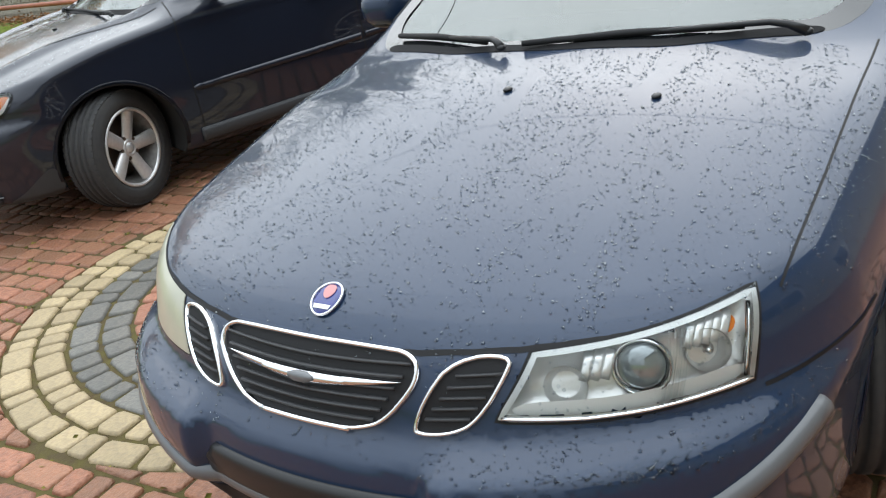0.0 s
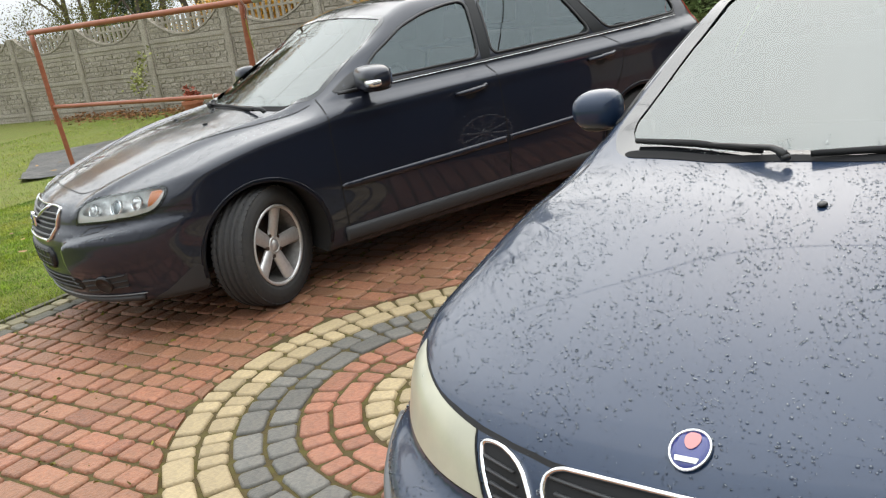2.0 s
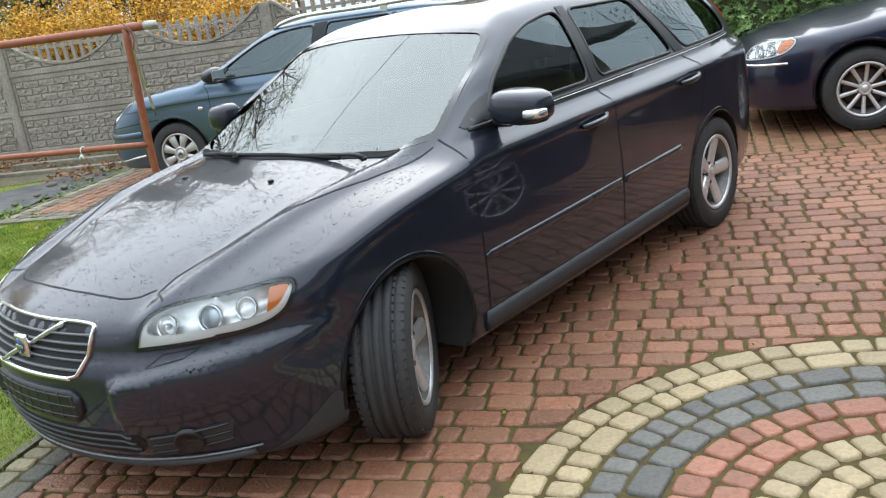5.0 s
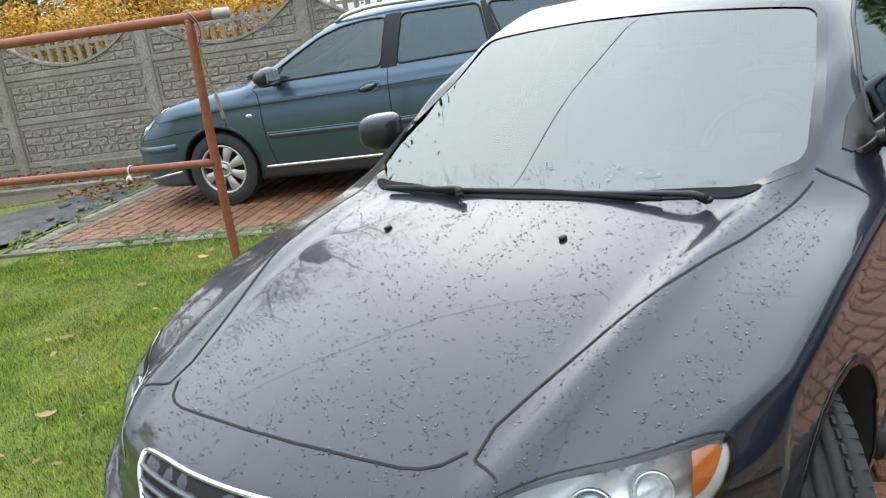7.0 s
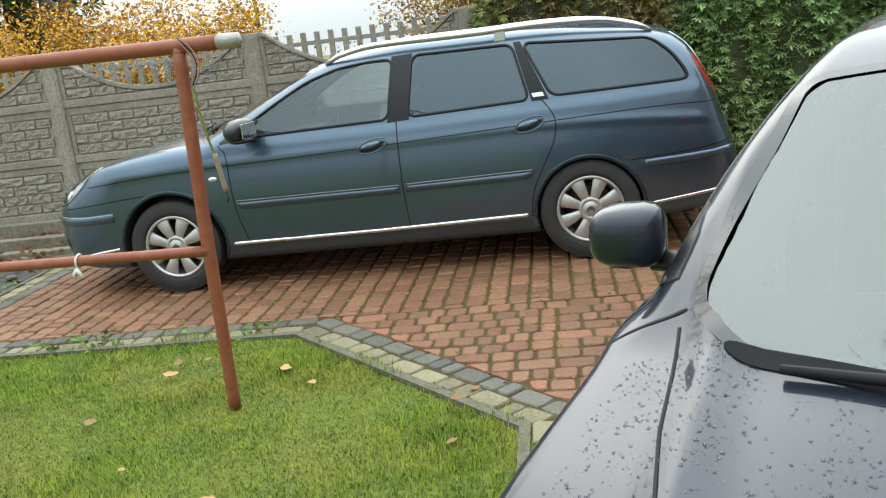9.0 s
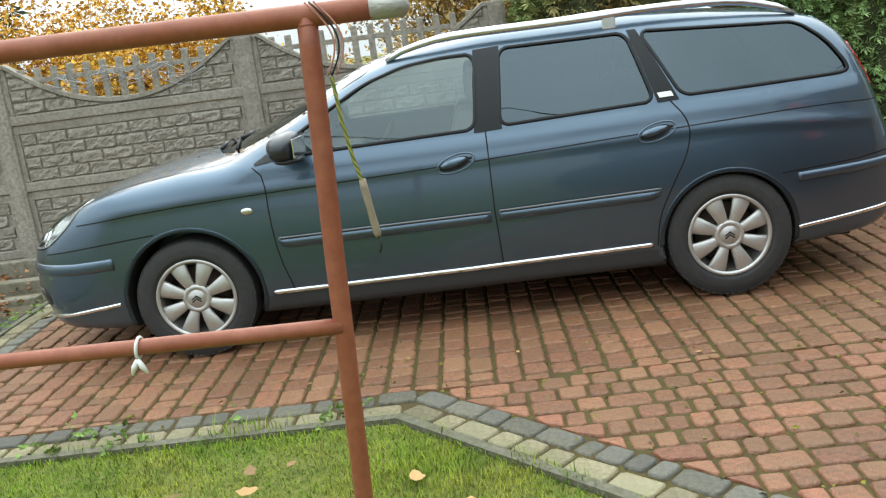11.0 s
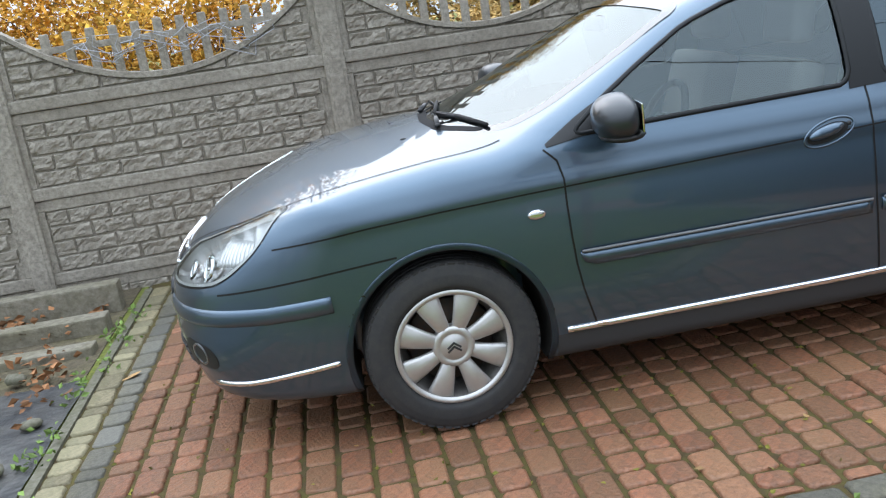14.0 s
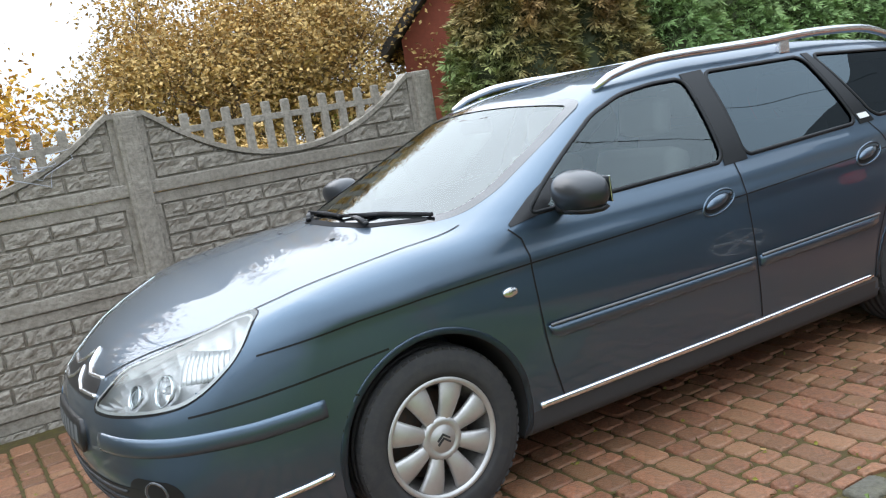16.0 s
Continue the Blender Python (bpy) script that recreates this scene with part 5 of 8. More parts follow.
    b.decal("scuttle", "T", [(0.315, -0.62), (0.200, -0.3), (0.175, 0), (0.200, 0.3), (0.315, 0.62), (0.36, 0.625), (0.245, 0.3), (0.215, 0), (0.245, -0.3), (0.36, -0.625)], M["scuttle"], car, 0.003, 0, 0.05)
    wiper(car, b, [(0.235, 0.53), (0.205, -0.27), (0.215, 0.42)], 0.008)
    wiper(car, b, [(0.165, -0.16), (0.265, -0.52), (0.185, -0.18)], 0.008)
    for y in (-0.285, 0.27):
        p, n = b.hit("T", -0.015, y)
        bm = ball((0.014, 0.010, 0.007), 2)
        bmesh.ops.translate(bm, verts=bm.verts, vec=p + Vector((0, 0, 0.004)))
        part("washer_jet", bm, M["trim"], car, smooth=True)
    b.decal("tailgate_glass", "B", [(-0.52, 1.02), (0.52, 1.02), (0.46, 1.30), (-0.46, 1.30)], M["tinted"], car, 0.003, 0, 0.06)
    cabin(car, 0.62, 1.20, 2.05, 0.74, M["cloth"], 3.2)
    droplets(b, "rain_water", 11000, dict(box=(-0.9, 0.35, -0.8, 0.8), test=lambda x, y: True), 11, car)
    return car, b


# ---------------------------------------------------------------- the dark blue saloon
def blue_saloon():
    car = thing("saloon_car", "wet dark blue saloon car with chrome three-part grille", "car", place((6.955, -6.072), (-0.045, -1.0)))
    P = M["paint_saab"]
    b = Body(dict(
        top=[(-1.08, 0.60), (-1.0, 0.65), (-0.93, 0.70), (-0.86, 0.742), (-0.7, 0.795), (-0.4, 0.865), (-0.1, 0.922), (0.12, 0.948), (0.38, 1.045), (0.7, 1.19), (1.0, 1.335), (1.25, 1.40), (1.65, 1.425), (2.1, 1.40), (2.5, 1.32), (2.85, 1.18), (3.08, 1.07), (3.3, 1.045), (3.52, 1.02), (3.62, 0.96)],
        bow=[(-1.1, 0.45), (-0.8, 0.28), (0.0, 0.20), (0.4, 0.28), (1.2, 0.2), (2.0, 0.0), (2.6, -0.15), (3.6, -0.2)],
        crown=[(-1.05, 0.05), (-0.6, 0.09), (0.0, 0.10), (0.3, 0.09), (1.0, 0.05), (1.6, 0.09), (3.5, 0.08)],
        width=[(-1.0, 0.74), (-0.7, 0.785), (-0.4, 0.83), (0, 0.85), (0.6, 0.852), (2.0, 0.855), (2.6, 0.85), (3.1, 0.82), (3.6, 0.72)],
        belt=[(-1, 1.05), (0.0, 0.99), (0.42, 0.935), (1.5, 0.945), (2.6, 0.975), (3.4, 1.0)],
        nose=[(0.1, -0.86), (0.2, -0.95), (0.35, -1.01), (0.46, -1.03), (0.525, -1.02), (0.575, -0.972), (0.62, -0.956), (0.70, -0.93), (0.78, -0.86)],
        tail=[(0.1, 3.42), (0.3, 3.56), (0.5, 3.60), (0.7, 3.60), (0.95, 3.58), (1.2, 3.5)],
        floor=[(-1.0, 0.20), (-0.7, 0.18), (0.3, 0.18), (2.4, 0.18), (3.2, 0.21), (3.6, 0.30)],
        round=[(-1, 0.12), (-0.3, 0.14), (0.4, 0.08), (1.0, 0.06), (1.6, 0.08), (3.6, 0.09)],
        tumble=(0.38, 0.55), widest=0.58, tuck=0.20, lean=0.03, shoulder=0.03,
        creases=[([(-0.8, 0.52), (-0.4, 0.56), (0.4, 0.70), (2.6, 0.80), (3.5, 0.82)], 0.006, 0.04)],
        fbow=0.42, fcorner=0.24, rbow=0.14, rcorner=0.12, fround=0.06, ledge=(0.28, 0.548, 0.74, 0.572, 0.040),
        arches=[(0.0, 0.32, 0.355), (2.60, 0.315, 0.345)], span=(-1.12, 3.72), high=1.50))
    drop = []
    fg = [(0.66, 1.005), (1.50, 1.01), (1.54, 1.33), (1.40, 1.335), (1.15, 1.285), (0.88, 1.165)]
    rg = [(1.59, 1.01), (2.32, 1.025), (2.42, 1.07), (2.28, 1.20), (2.05, 1.30), (1.64, 1.335)]
    side_glass(b, car, [("front_door_glass", fg, M["side_glass"]), ("rear_door_glass", rg, M["side_glass"])], drop, None, 0.016)
    screen(b, car, "windscreen", [(0.155, 0), (0.18, 0.3), (0.32, 0.63), (0.44, 0.69), (0.75, 0.63), (1.01, 0.55), (0.99, 0.3), (0.98, 0)], drop, M["glass"], 0.06)
    A = 38
    lampL = [(-0.270, 0.602, 1), (-0.195, 0.700, 1), (-0.056, 0.710), (0.043, 0.720), (0.180, 0.738, 1), (0.146, 0.606, 1), (-0.038, 0.598), (-0.133, 0.597)]
    lamp_open(drop, A, lampL)
    b.skin(car, [
        ("bonnet", lambda x, a, z, n: (x < 0.2) & (a < 0.66 + 0.06 * np.clip((x + 0.7), 0, 1)) & (n[:, 2] > 0.45) & (x - 0.28 * a * a > -0.915), "", False, P),
        ("front_bumper", lambda x, a, z, n: (x < -0.32) & (z < 0.70), "", False, P),
        ("rear_bumper", lambda x, a, z, n: (x > 2.92) & (z < 0.60), "", False, P),
        ("front_door", lambda x, a, z, n: (x > 0.42) & (x < 1.55) & (z > 0.28) & (z < 1.36) & (a > 0.5) & (np.abs(n[:, 1]) > 0.4), "", True, P),
        ("rear_door", lambda x, a, z, n: (x > 1.55) & (x < 2.2 + 0.28 * np.clip((z - 0.45) / 0.45, 0, 1)) & (z > 0.28) & (z < 1.36) & (a > 0.5) & (np.abs(n[:, 1]) > 0.4), "", True, P),
        ("boot_lid", lambda x, a, z, n: (x > 3.02) & (a < 0.62) & (n[:, 2] > 0.5), "", False, P),
    ], P, drop)
    for s_ in (1, -1):
        b.decal("mirror_triangle", "L", [(0.48, 0.975), (0.67, 0.99), (0.76, 1.08), (0.62, 1.05)], M["trim"], car, 0.004, 0, 0.03, side=s_, round_=1)
        b.strip("shut_line", "L", [(0.44, 0.955), (0.42, 0.85), (0.425, 0.60), (0.45, 0.28)], M["gap"], car, side=s_, smooth_=1)
        b.strip("shut_line", "L", [(1.545, 1.0), (1.56, 0.60), (1.56, 0.28)], M["gap"], car, side=s_)
        b.strip("shut_line", "L", [(2.38, 1.0), (2.48, 0.90), (2.40, 0.68), (2.26, 0.50), (2.22, 0.28)], M["gap"], car, side=s_, smooth_=2)
        b.strip("shut_line", "L", [(-0.335, 0.60), (-0.45, 0.60), (-0.56, 0.595), (-0.66, 0.590)], M["gap"], car, side=s_)
        handle(car, b, "bar", 1.36, 0.855, s_, P)
        handle(car, b, "bar", 2.28, 0.875, s_, P)
        arch_lip(b, car, P, 0, 0.32, 0.355, -10, 192)
        arch_lip(b, car, P, 2.60, 0.315, 0.345, -8, 190)
        mirror(car, b, s_, 0.67, 0.885, 1.00, (0.165, 0.17, 0.132), P, None, 6)
        wheel(car, 0, s_ * (0.835 - 0.10), 0.315, 0.214, 0.205, TWIN, -20, s_)
        wheel(car, 2.60, s_ * (0.835 - 0.10), 0.315, 0.214, 0.205, TWIN, 0, s_)
        b.strip("bonnet_line", "T", [(-0.575, s_ * 0.729), (-0.555, s_ * 0.731), (-0.495, s_ * 0.735), (-0.206, s_ * 0.742), (0.30, s_ * 0.740)], M["gap"], car, 0.005, smooth_=1)
        hl = headlamp(b, car, A, lampL, s_, drop, 0.04, lens="lens_old" if s_ > 0 else "yellowed", tray="lamp_chrome", edge="lampgrey")
        if s_ > 0:
            bowl(hl, b, A, -0.155, 0.648, s_, 0.030, 0.034, M["milky"], bulb=None)
            bowl(hl, b, A, -0.030, 0.664, s_, 0.035, 0.043, M["reflector"], bulb="projector", ring=M["chrome"])
            bowl(hl, b, A, 0.085, 0.668, s_, 0.030, 0.034, M["milky"], bulb=True)
            ribs(hl, b, A, -0.125, -0.075, 0.655, 0.700, 3, s_, 0.010)
            ribs(hl, b, A, 0.048, 0.125, 0.680, 0.722, 5, s_, 0.010)
            b.strip("inner_edge", A, [(0.160, 0.722), (0.133, 0.614)], M["chrome"], hl, 0.008, -0.004, side=s_, thick=0.004)
            b.decal("amber_bulb", A, [(0.105, 0.712), (0.14, 0.716), (0.138, 0.688), (0.11, 0.684)], M["amber"], hl, -0.02, 0, 0.015, side=s_, label="amber turn signal bulb", rim=0)
            for k in range(4):
                b.strip("lens_flute", A, [(0.020 + 0.010 * k, 0.708), (-0.012 + 0.010 * k, 0.606)], M["lens"], hl, 0.006, 0.003, side=s_, thick=0.003)
            b.decal("lower_bezel", A, [(-0.255, 0.606), (-0.04, 0.602), (0.140, 0.610), (0.145, 0.636), (-0.06, 0.626), (-0.235, 0.628)], M["lampwhite"], hl, -0.012, 0, 0.02, side=s_, rim=0)
            b.strip("lamp_edge", A, [(-0.262, 0.606), (-0.133, 0.601), (-0.03, 0.602), (0.142, 0.610)], M["chrome"], hl, 0.007, 0.004, side=s_, thick=0.003)
        b.strip("bumper_moulding", A, [(-0.60, 0.400), (-0.4, 0.402), (-0.2, 0.410), (-0.05, 0.428), (0.05, 0.450), (0.15, 0.484), (0.265, 0.527)], M["wet_strip"], car, 0.045, 0.004, side=s_, thick=0.012, label="satin grey bumper moulding")
        b.decal("tail_lamp", "L", [(3.22, 0.97), (3.50, 0.97), (3.54, 0.78), (3.30, 0.80)], M["redlens"], car, 0.005, 0, 0.03, side=s_)
        b.strip("front_lip", "F", [(0.0, 0.20), (0.4, 0.20), (0.72, 0.21)], M["plastic"], car, 0.03, 0.004, side=s_, thick=0.012)
        # the outer grilles
        o = new("side_grille")
        o.parent = car
        gl = [(0.226, 0.586), (0.250, 0.645), (0.290, 0.692), (0.380, 0.698), (0.376, 0.672), (0.338, 0.606), (0.298, 0.580), (0.236, 0.576)]
        b.decal("grille_mesh", "F", gl, M["gap"], o, 0.002, 0, 0.02, side=s_)
        b.strip("grille_frame", "F", smooth_loop(gl, 2), M["chrome"], o, 0.009, 0.004, True, 0.008, side=s_, thick=0.006, label="chrome grille frame")
        for k in range(5):
            z = 0.605 + 0.017 * k
            b.strip("grille_slat", "F", [(0.246 + 0.012 * k, z - 0.004), (0.322 + 0.012 * k, z)], M["plastic"], o, 0.006, 0.004, side=s_, thick=0.004)
    b.strip("bonnet_line", "T", [(-0.725, -0.605), (-0.80, -0.485), (-0.855, -0.36), (-0.902, -0.18), (-0.912, 0), (-0.902, 0.18), (-0.855, 0.36), (-0.80, 0.485), (-0.725, 0.605)], M["gap"], car, 0.010, smooth_=1)
    g = new("grille")
    g.parent = car
    gl = [(-0.250, 0.694), (-0.12, 0.702), (0.12, 0.702), (0.250, 0.694), (0.190, 0.604), (0.125, 0.570), (-0.125, 0.570), (-0.190, 0.604)]
    b.decal("grille_mesh", "F", gl, M["gap"], g, 0.002, 0, 0.025)
    b.strip("grille_frame", "F", smooth_loop(gl, 3, 0.045), M["chrome"], g, 0.010, 0.005, True, 0.010, thick=0.007, label="chrome grille frame")
    b.strip("grille_frame_foot", "F", [(-0.105, 0.571), (0.105, 0.571)], M["chrome"], g, 0.013, 0.005, thick=0.008)
    for k in range(6):
        z = 0.592 + 0.018 * k
        half = 0.150 + 0.013 * k
        b.strip("grille_slat", "F", [(-half, z), (0, z - 0.002), (half, z)], M["plastic"], g, 0.007, 0.005, thick=0.005)
    b.decal("grille_wing", "F", [(-0.200, 0.656, 1), (-0.04, 0.655), (0.04, 0.655), (0.200, 0.656, 1), (0.04, 0.636), (-0.04, 0.636)], M["chrome"], g, 0.016, 0.005, 0.012, round_=1, label="chrome wing-shaped grille bar")
    b.decal("wing_badge", "F", [(-0.028, 0.654), (0.028, 0.654), (0.028, 0.637), (-0.028, 0.637)], M["bump_strip"], g, 0.021, 0.003, 0.01, round_=1)
    ring = [(-0.845 + 0.031 * math.cos(a), 0.031 * math.sin(a)) for a in np.linspace(0, 2 * math.pi, 28, endpoint=False)]
    badge = b.decal("bonnet_badge", "T", ring, M["badge_blue"], car, 0.006, 0.001, 0.012, round_=0, label="round blue bonnet badge")
    b.strip("badge_ring", "T", ring, M["satin"], badge, 0.0045, 0.006, True, 0.006, thick=0.002)
    b.decal("badge_crest", "T", [(-0.838, -0.013), (-0.822, -0.012), (-0.819, 0.0), (-0.822, 0.012), (-0.838, 0.013), (-0.850, 0.0)], M["badge_red"], badge, 0.008, 0, 0.008, rim=0.001)
    b.decal("badge_bar", "T", [(-0.866, -0.017), (-0.859, -0.019), (-0.859, 0.019), (-0.866, 0.017)], M["white"], badge, 0.008, 0, 0.008, rim=0.001, round_=0)
    b.decal("lower_intake", "F", [(-0.50, 0.26), (0.50, 0.26), (0.54, 0.36), (-0.54, 0.36)], M["gap"], car, 0.003, 0, 0.04)
    b.decal("plate_holder", "F", [(-0.26, 0.375), (0.26, 0.375), (0.26, 0.485), (-0.26, 0.485)], M["trim"], car, 0.012, 0.003, 0.03, label="empty black number plate holder", round_=1)
    b.decal("scuttle", "T", [(0.28, -0.62), (0.155, -0.3), (0.130, 0), (0.155, 0.3), (0.28, 0.62), (0.32, 0.63), (0.19, 0.3), (0.16, 0), (0.19, -0.3), (0.32, -0.63)], M["scuttle"], car, 0.002, 0, 0.05)
    wiper(car, b, [(0.25, 0.60), (0.145, -0.08), (0.245, 0.46)], 0.008)
    wiper(car, b, [(0.12, -0.13), (0.33, -0.60), (0.17, -0.20)], 0.008)
    for y in (0.01, 0.37):
        p, n = b.hit("T", -0.115, y)
        bm = ball((0.015, 0.011, 0.006), 2)
        bmesh.ops.translate(bm, verts=bm.verts, vec=p + Vector((0, 0, 0.003)))
        part("washer_jet", bm, M["trim"], car, smooth=True)
    cabin(car, 0.58, 1.15, 2.0, 0.70, M["cloth"], 3.0)
    droplets(b, "rain_water", 16000, dict(box=(-1.0, 0.25, -0.80, 0.82), test=lambda x, y: True), 23, car)
    return car, b


# ---------------------------------------------------------------- the navy estate in front of the hedge
def navy_estate():
    car = thing("estate_car", "navy estate car parked in front of the conifer hedge", "car", place((6.22, 0.60), (-1.0, -0.03)))
    P = M["paint_w"]
    b = Body(dict(
        top=[(-1.05, 0.62), (-0.95, 0.68), (-0.80, 0.76), (-0.5, 0.84), (-0.1, 0.91), (0.35, 0.97), (0.6, 1.10), (0.9, 1.26), (1.15, 1.39), (1.45, 1.45), (2.0, 1.48), (2.8, 1.46), (3.3, 1.42), (3.5, 1.30), (3.65, 1.0), (3.70, 0.8)],
        bow=[(-1.1, 0.40), (-0.5, 0.24), (0.5, 0.26), (1.2, 0.2), (2.0, 0.0), (3.5, -0.1)],
        crown=[(-1.05, 0.06), (0, 0.10), (1.0, 0.06), (1.6, 0.08), (3.5, 0.08)],
        width=[(-1.0, 0.80), (-0.5, 0.87), (0, 0.895), (2.7, 0.895), (3.2, 0.88), (3.7, 0.82)],
        belt=[(-1, 0.86), (0.5, 0.93), (2.6, 0.96), (3.6, 1.0)],
        nose=[(0.1, -0.86), (0.25, -0.95), (0.45, -0.98), (0.62, -0.95), (0.75, -0.88)],
        tail=[(0.1, 3.55), (0.4, 3.72), (0.7, 3.72), (1.1, 3.62), (1.4, 3.5)],
        floor=[(-1.0, 0.20), (0.3, 0.19), (2.6, 0.19), (3.6, 0.30)],
        round=[(-1, 0.13), (0.4, 0.08), (1.6, 0.07), (3.6, 0.08)],
        tumble=(0.30, 0.4), widest=0.60, tuck=0.22, lean=0.02, shoulder=0.05,
        fbow=0.34, fcorner=0.26, rbow=0.06, rcorner=0.10, fround=0.09,
        arches=[(0.0, 0.33, 0.365), (2.76, 0.325, 0.35)], span=(-1.08, 3.82), high=1.54), 0.025)
    drop = []
    side_glass(b, car, [("front_door_glass", [(0.80, 1.0), (1.62, 1.0), (1.62, 1.38), (1.35, 1.37), (1.0, 1.2)], M["tinted"]), ("rear_door_glass", [(1.70, 1.0), (2.5, 1.02), (2.5, 1.38), (1.70, 1.39)], M["tinted"]), ("quarter_glass", [(2.60, 1.02), (3.4, 1.05), (3.25, 1.34), (2.60, 1.38)], M["tinted"])], drop, None)
    screen(b, car, "windscreen", [(0.38, 0), (0.42, 0.35), (0.56, 0.66), (0.68, 0.67), (1.12, 0.58), (1.08, 0.3), (1.07, 0)], drop, M["glass"])
    A = 40
    lamp = [(-0.16, 0.60), (-0.15, 0.70), (0.05, 0.745), (0.26, 0.765), (0.31, 0.74), (0.26, 0.66), (0.10, 0.615)]
    lamp_open(drop, A, lamp)
    b.skin(car, [
        ("bonnet", lambda x, a, z, n: (x < 0.35) & (a < 0.62) & (n[:, 2] > 0.5) & (x > -0.85), "", False, P),
        ("front_bumper", lambda x, a, z, n: (x < -0.34) & (z < 0.60), "", False, P),
    ], P, drop)
    for s_ in (1, -1):
        hl = headlamp(b, car, A, lamp, s_, drop, 0.05, tray="reflector")
        bowl(hl, b, A, -0.05, 0.665, s_, 0.04, 0.045, M["reflector"], ring=M["chrome"])
        bowl(hl, b, A, 0.07, 0.685, s_, 0.04, 0.045, M["reflector"], ring=M["chrome"])
        b.decal("turn_signal", A, [(0.17, 0.645), (0.16, 0.745), (0.26, 0.758), (0.295, 0.74), (0.25, 0.66)], M["amber"], hl, -0.006, 0, 0.02, side=s_, label="amber turn signal lens", rim=0)
        b.strip("bumper_trim", A, [(-0.35, 0.565), (0.0, 0.565), (0.27, 0.575)], M["satin"], car, 0.022, 0.004, side=s_, thick=0.008, label="bright bumper trim strip")
        b.strip("shut_line", "L", [(0.62, 0.95), (0.60, 0.7), (0.60, 0.3)], M["gap"], car, side=s_)
        b.strip("bonnet_line", "T", [(-0.80, s_ * 0.50), (-0.4, s_ * 0.63), (0.4, s_ * 0.70)], M["gap"], car, 0.008, smooth_=1)
        b.strip("shut_line", "L", [(-0.345, 0.60), (-0.5, 0.60), (-0.6, 0.60)], M["gap"], car, side=s_)
        arch_lip(b, car, P, 0, 0.33, 0.365, -8, 190)
        arch_lip(b, car, P, 2.76, 0.325, 0.35, -8, 190)
        mirror(car, b, s_, 0.85, 0.97, 1.02, (0.19, 0.22, 0.15), P)
        wheel(car, 0, s_ * 0.78, 0.32, 0.215, 0.205, TWIN, 0, s_)
        wheel(car, 2.76, s_ * 0.78, 0.32, 0.215, 0.205, TWIN, 0, s_)
    g = [(-0.30, 0.70), (0.30, 0.70), (0.31, 0.60), (0.25, 0.54), (-0.25, 0.54), (-0.31, 0.60)]
    b.decal("grille_mesh", "F", g, M["gap"], car, 0.002, 0, 0.04)
    b.strip("grille_frame", "F", smooth_loop(g, 2), M["chrome"], car, 0.022, 0.006, True, 0.02, thick=0.01)
    cabin(car, 0.75, 1.3, 2.2, 0.74, M["cloth"], 3.4)
    return car, b


# ---------------------------------------------------------------- ground, lawn, paving
M["lawn"] = mat("lawn_soil", (0.15, 0.175, 0.030), 0.95, grain=(40, 0.7, (0.06, 0.08, 0.014)), blotch=(1.6, 0.7, (0.17, 0.155, 0.035)), bump=(70, 0.6, 0.01))
M["grass"] = mat("grass_blades", (0.205, 0.315, 0.026), 0.6, blotch=(1.5, 0.9, (0.36, 0.33, 0.050)), grain=(4.5, 0.85, (0.075, 0.165, 0.018)), spec=0.2, island=0.45)
M["film"] = mat("black_ground_film", (0.035, 0.037, 0.040), 0.45, blotch=(4, 0.7, (0.12, 0.115, 0.105)), bump=(14, 0.8, 0.02))
M["leaf"] = mat("fallen_leaf", (0.37, 0.23, 0.095), 0.7, grain=(60, 0.6, (0.24, 0.12, 0.05)), vary=0.45)
M["leaf_j"] = mat("leaf_litter", (0.24, 0.11, 0.045), 0.8, island=0.5)
M["bark"] = mat("bark", (0.085, 0.065, 0.05), 0.9, grain=(30, 0.6, (0.14, 0.12, 0.10)), bump=(50, 0.6, 0.01))
M["gold"] = mat("golden_leaves", (0.64, 0.38, 0.06), 0.65, blotch=(1.5, 0.6, (0.50, 0.22, 0.04)), spec=0.2, island=0.45)
M["ochre"] = mat("ochre_leaves", (0.54, 0.37, 0.145), 0.7, blotch=(1.5, 0.6, (0.42, 0.28, 0.11)), spec=0.2, island=0.5)
M["olive"] = mat("olive_leaves", (0.12, 0.135, 0.03), 0.7, blotch=(1.5, 0.6, (0.20, 0.17, 0.04)), spec=0.2, island=0.5)
M["conifer"] = mat("conifer_sprays", (0.25, 0.38, 0.14), 0.6, blotch=(0.9, 0.8, (0.36, 0.40, 0.17)), grain=(3.5, 0.45, (0.16, 0.27, 0.10)), spec=0.2, island=0.45)
M["conifer_far"] = mat("dark_conifer_sprays", (0.075, 0.115, 0.050), 0.7, island=0.45)
# shade between the sprays, put into the core's colour
M["conifer_shade"] = mat("conifer_inner_shade", (0.060, 0.070, 0.032), 0.95)
M["conifer_brown"] = mat("browned_conifer", (0.34, 0.22, 0.09), 0.7, blotch=(1.3, 0.9, (0.15, 0.24, 0.08)), spec=0.2, island=0.5)

KERB_LINE = [(-1.62, 2.70), (-1.62, -1.06), (1.07, -1.06), (2.34, -2.36), (2.34, -11.45)]
RING_C, RING_R, ROW = (5.667, -5.520), 1.262, 0.1225


def side_of(line, off):
    """A line moved sideways, to its left when off is positive, its corners mitred."""
    pts = [Vector(p) for p in line]
    out = []
    for i, p in enumerate(pts):
        a = (p - pts[i - 1]).normalized() if i else None
        b = (pts[i + 1] - p).normalized() if i + 1 < len(pts) else None
        a, b = a or b, b or a
        na, nb = Vector((-a.y, a.x)), Vector((-b.y, b.x))
        m = (na + nb).normalized()
        out.append(p + m * off / max(0.3, m.dot(na)))
    return out


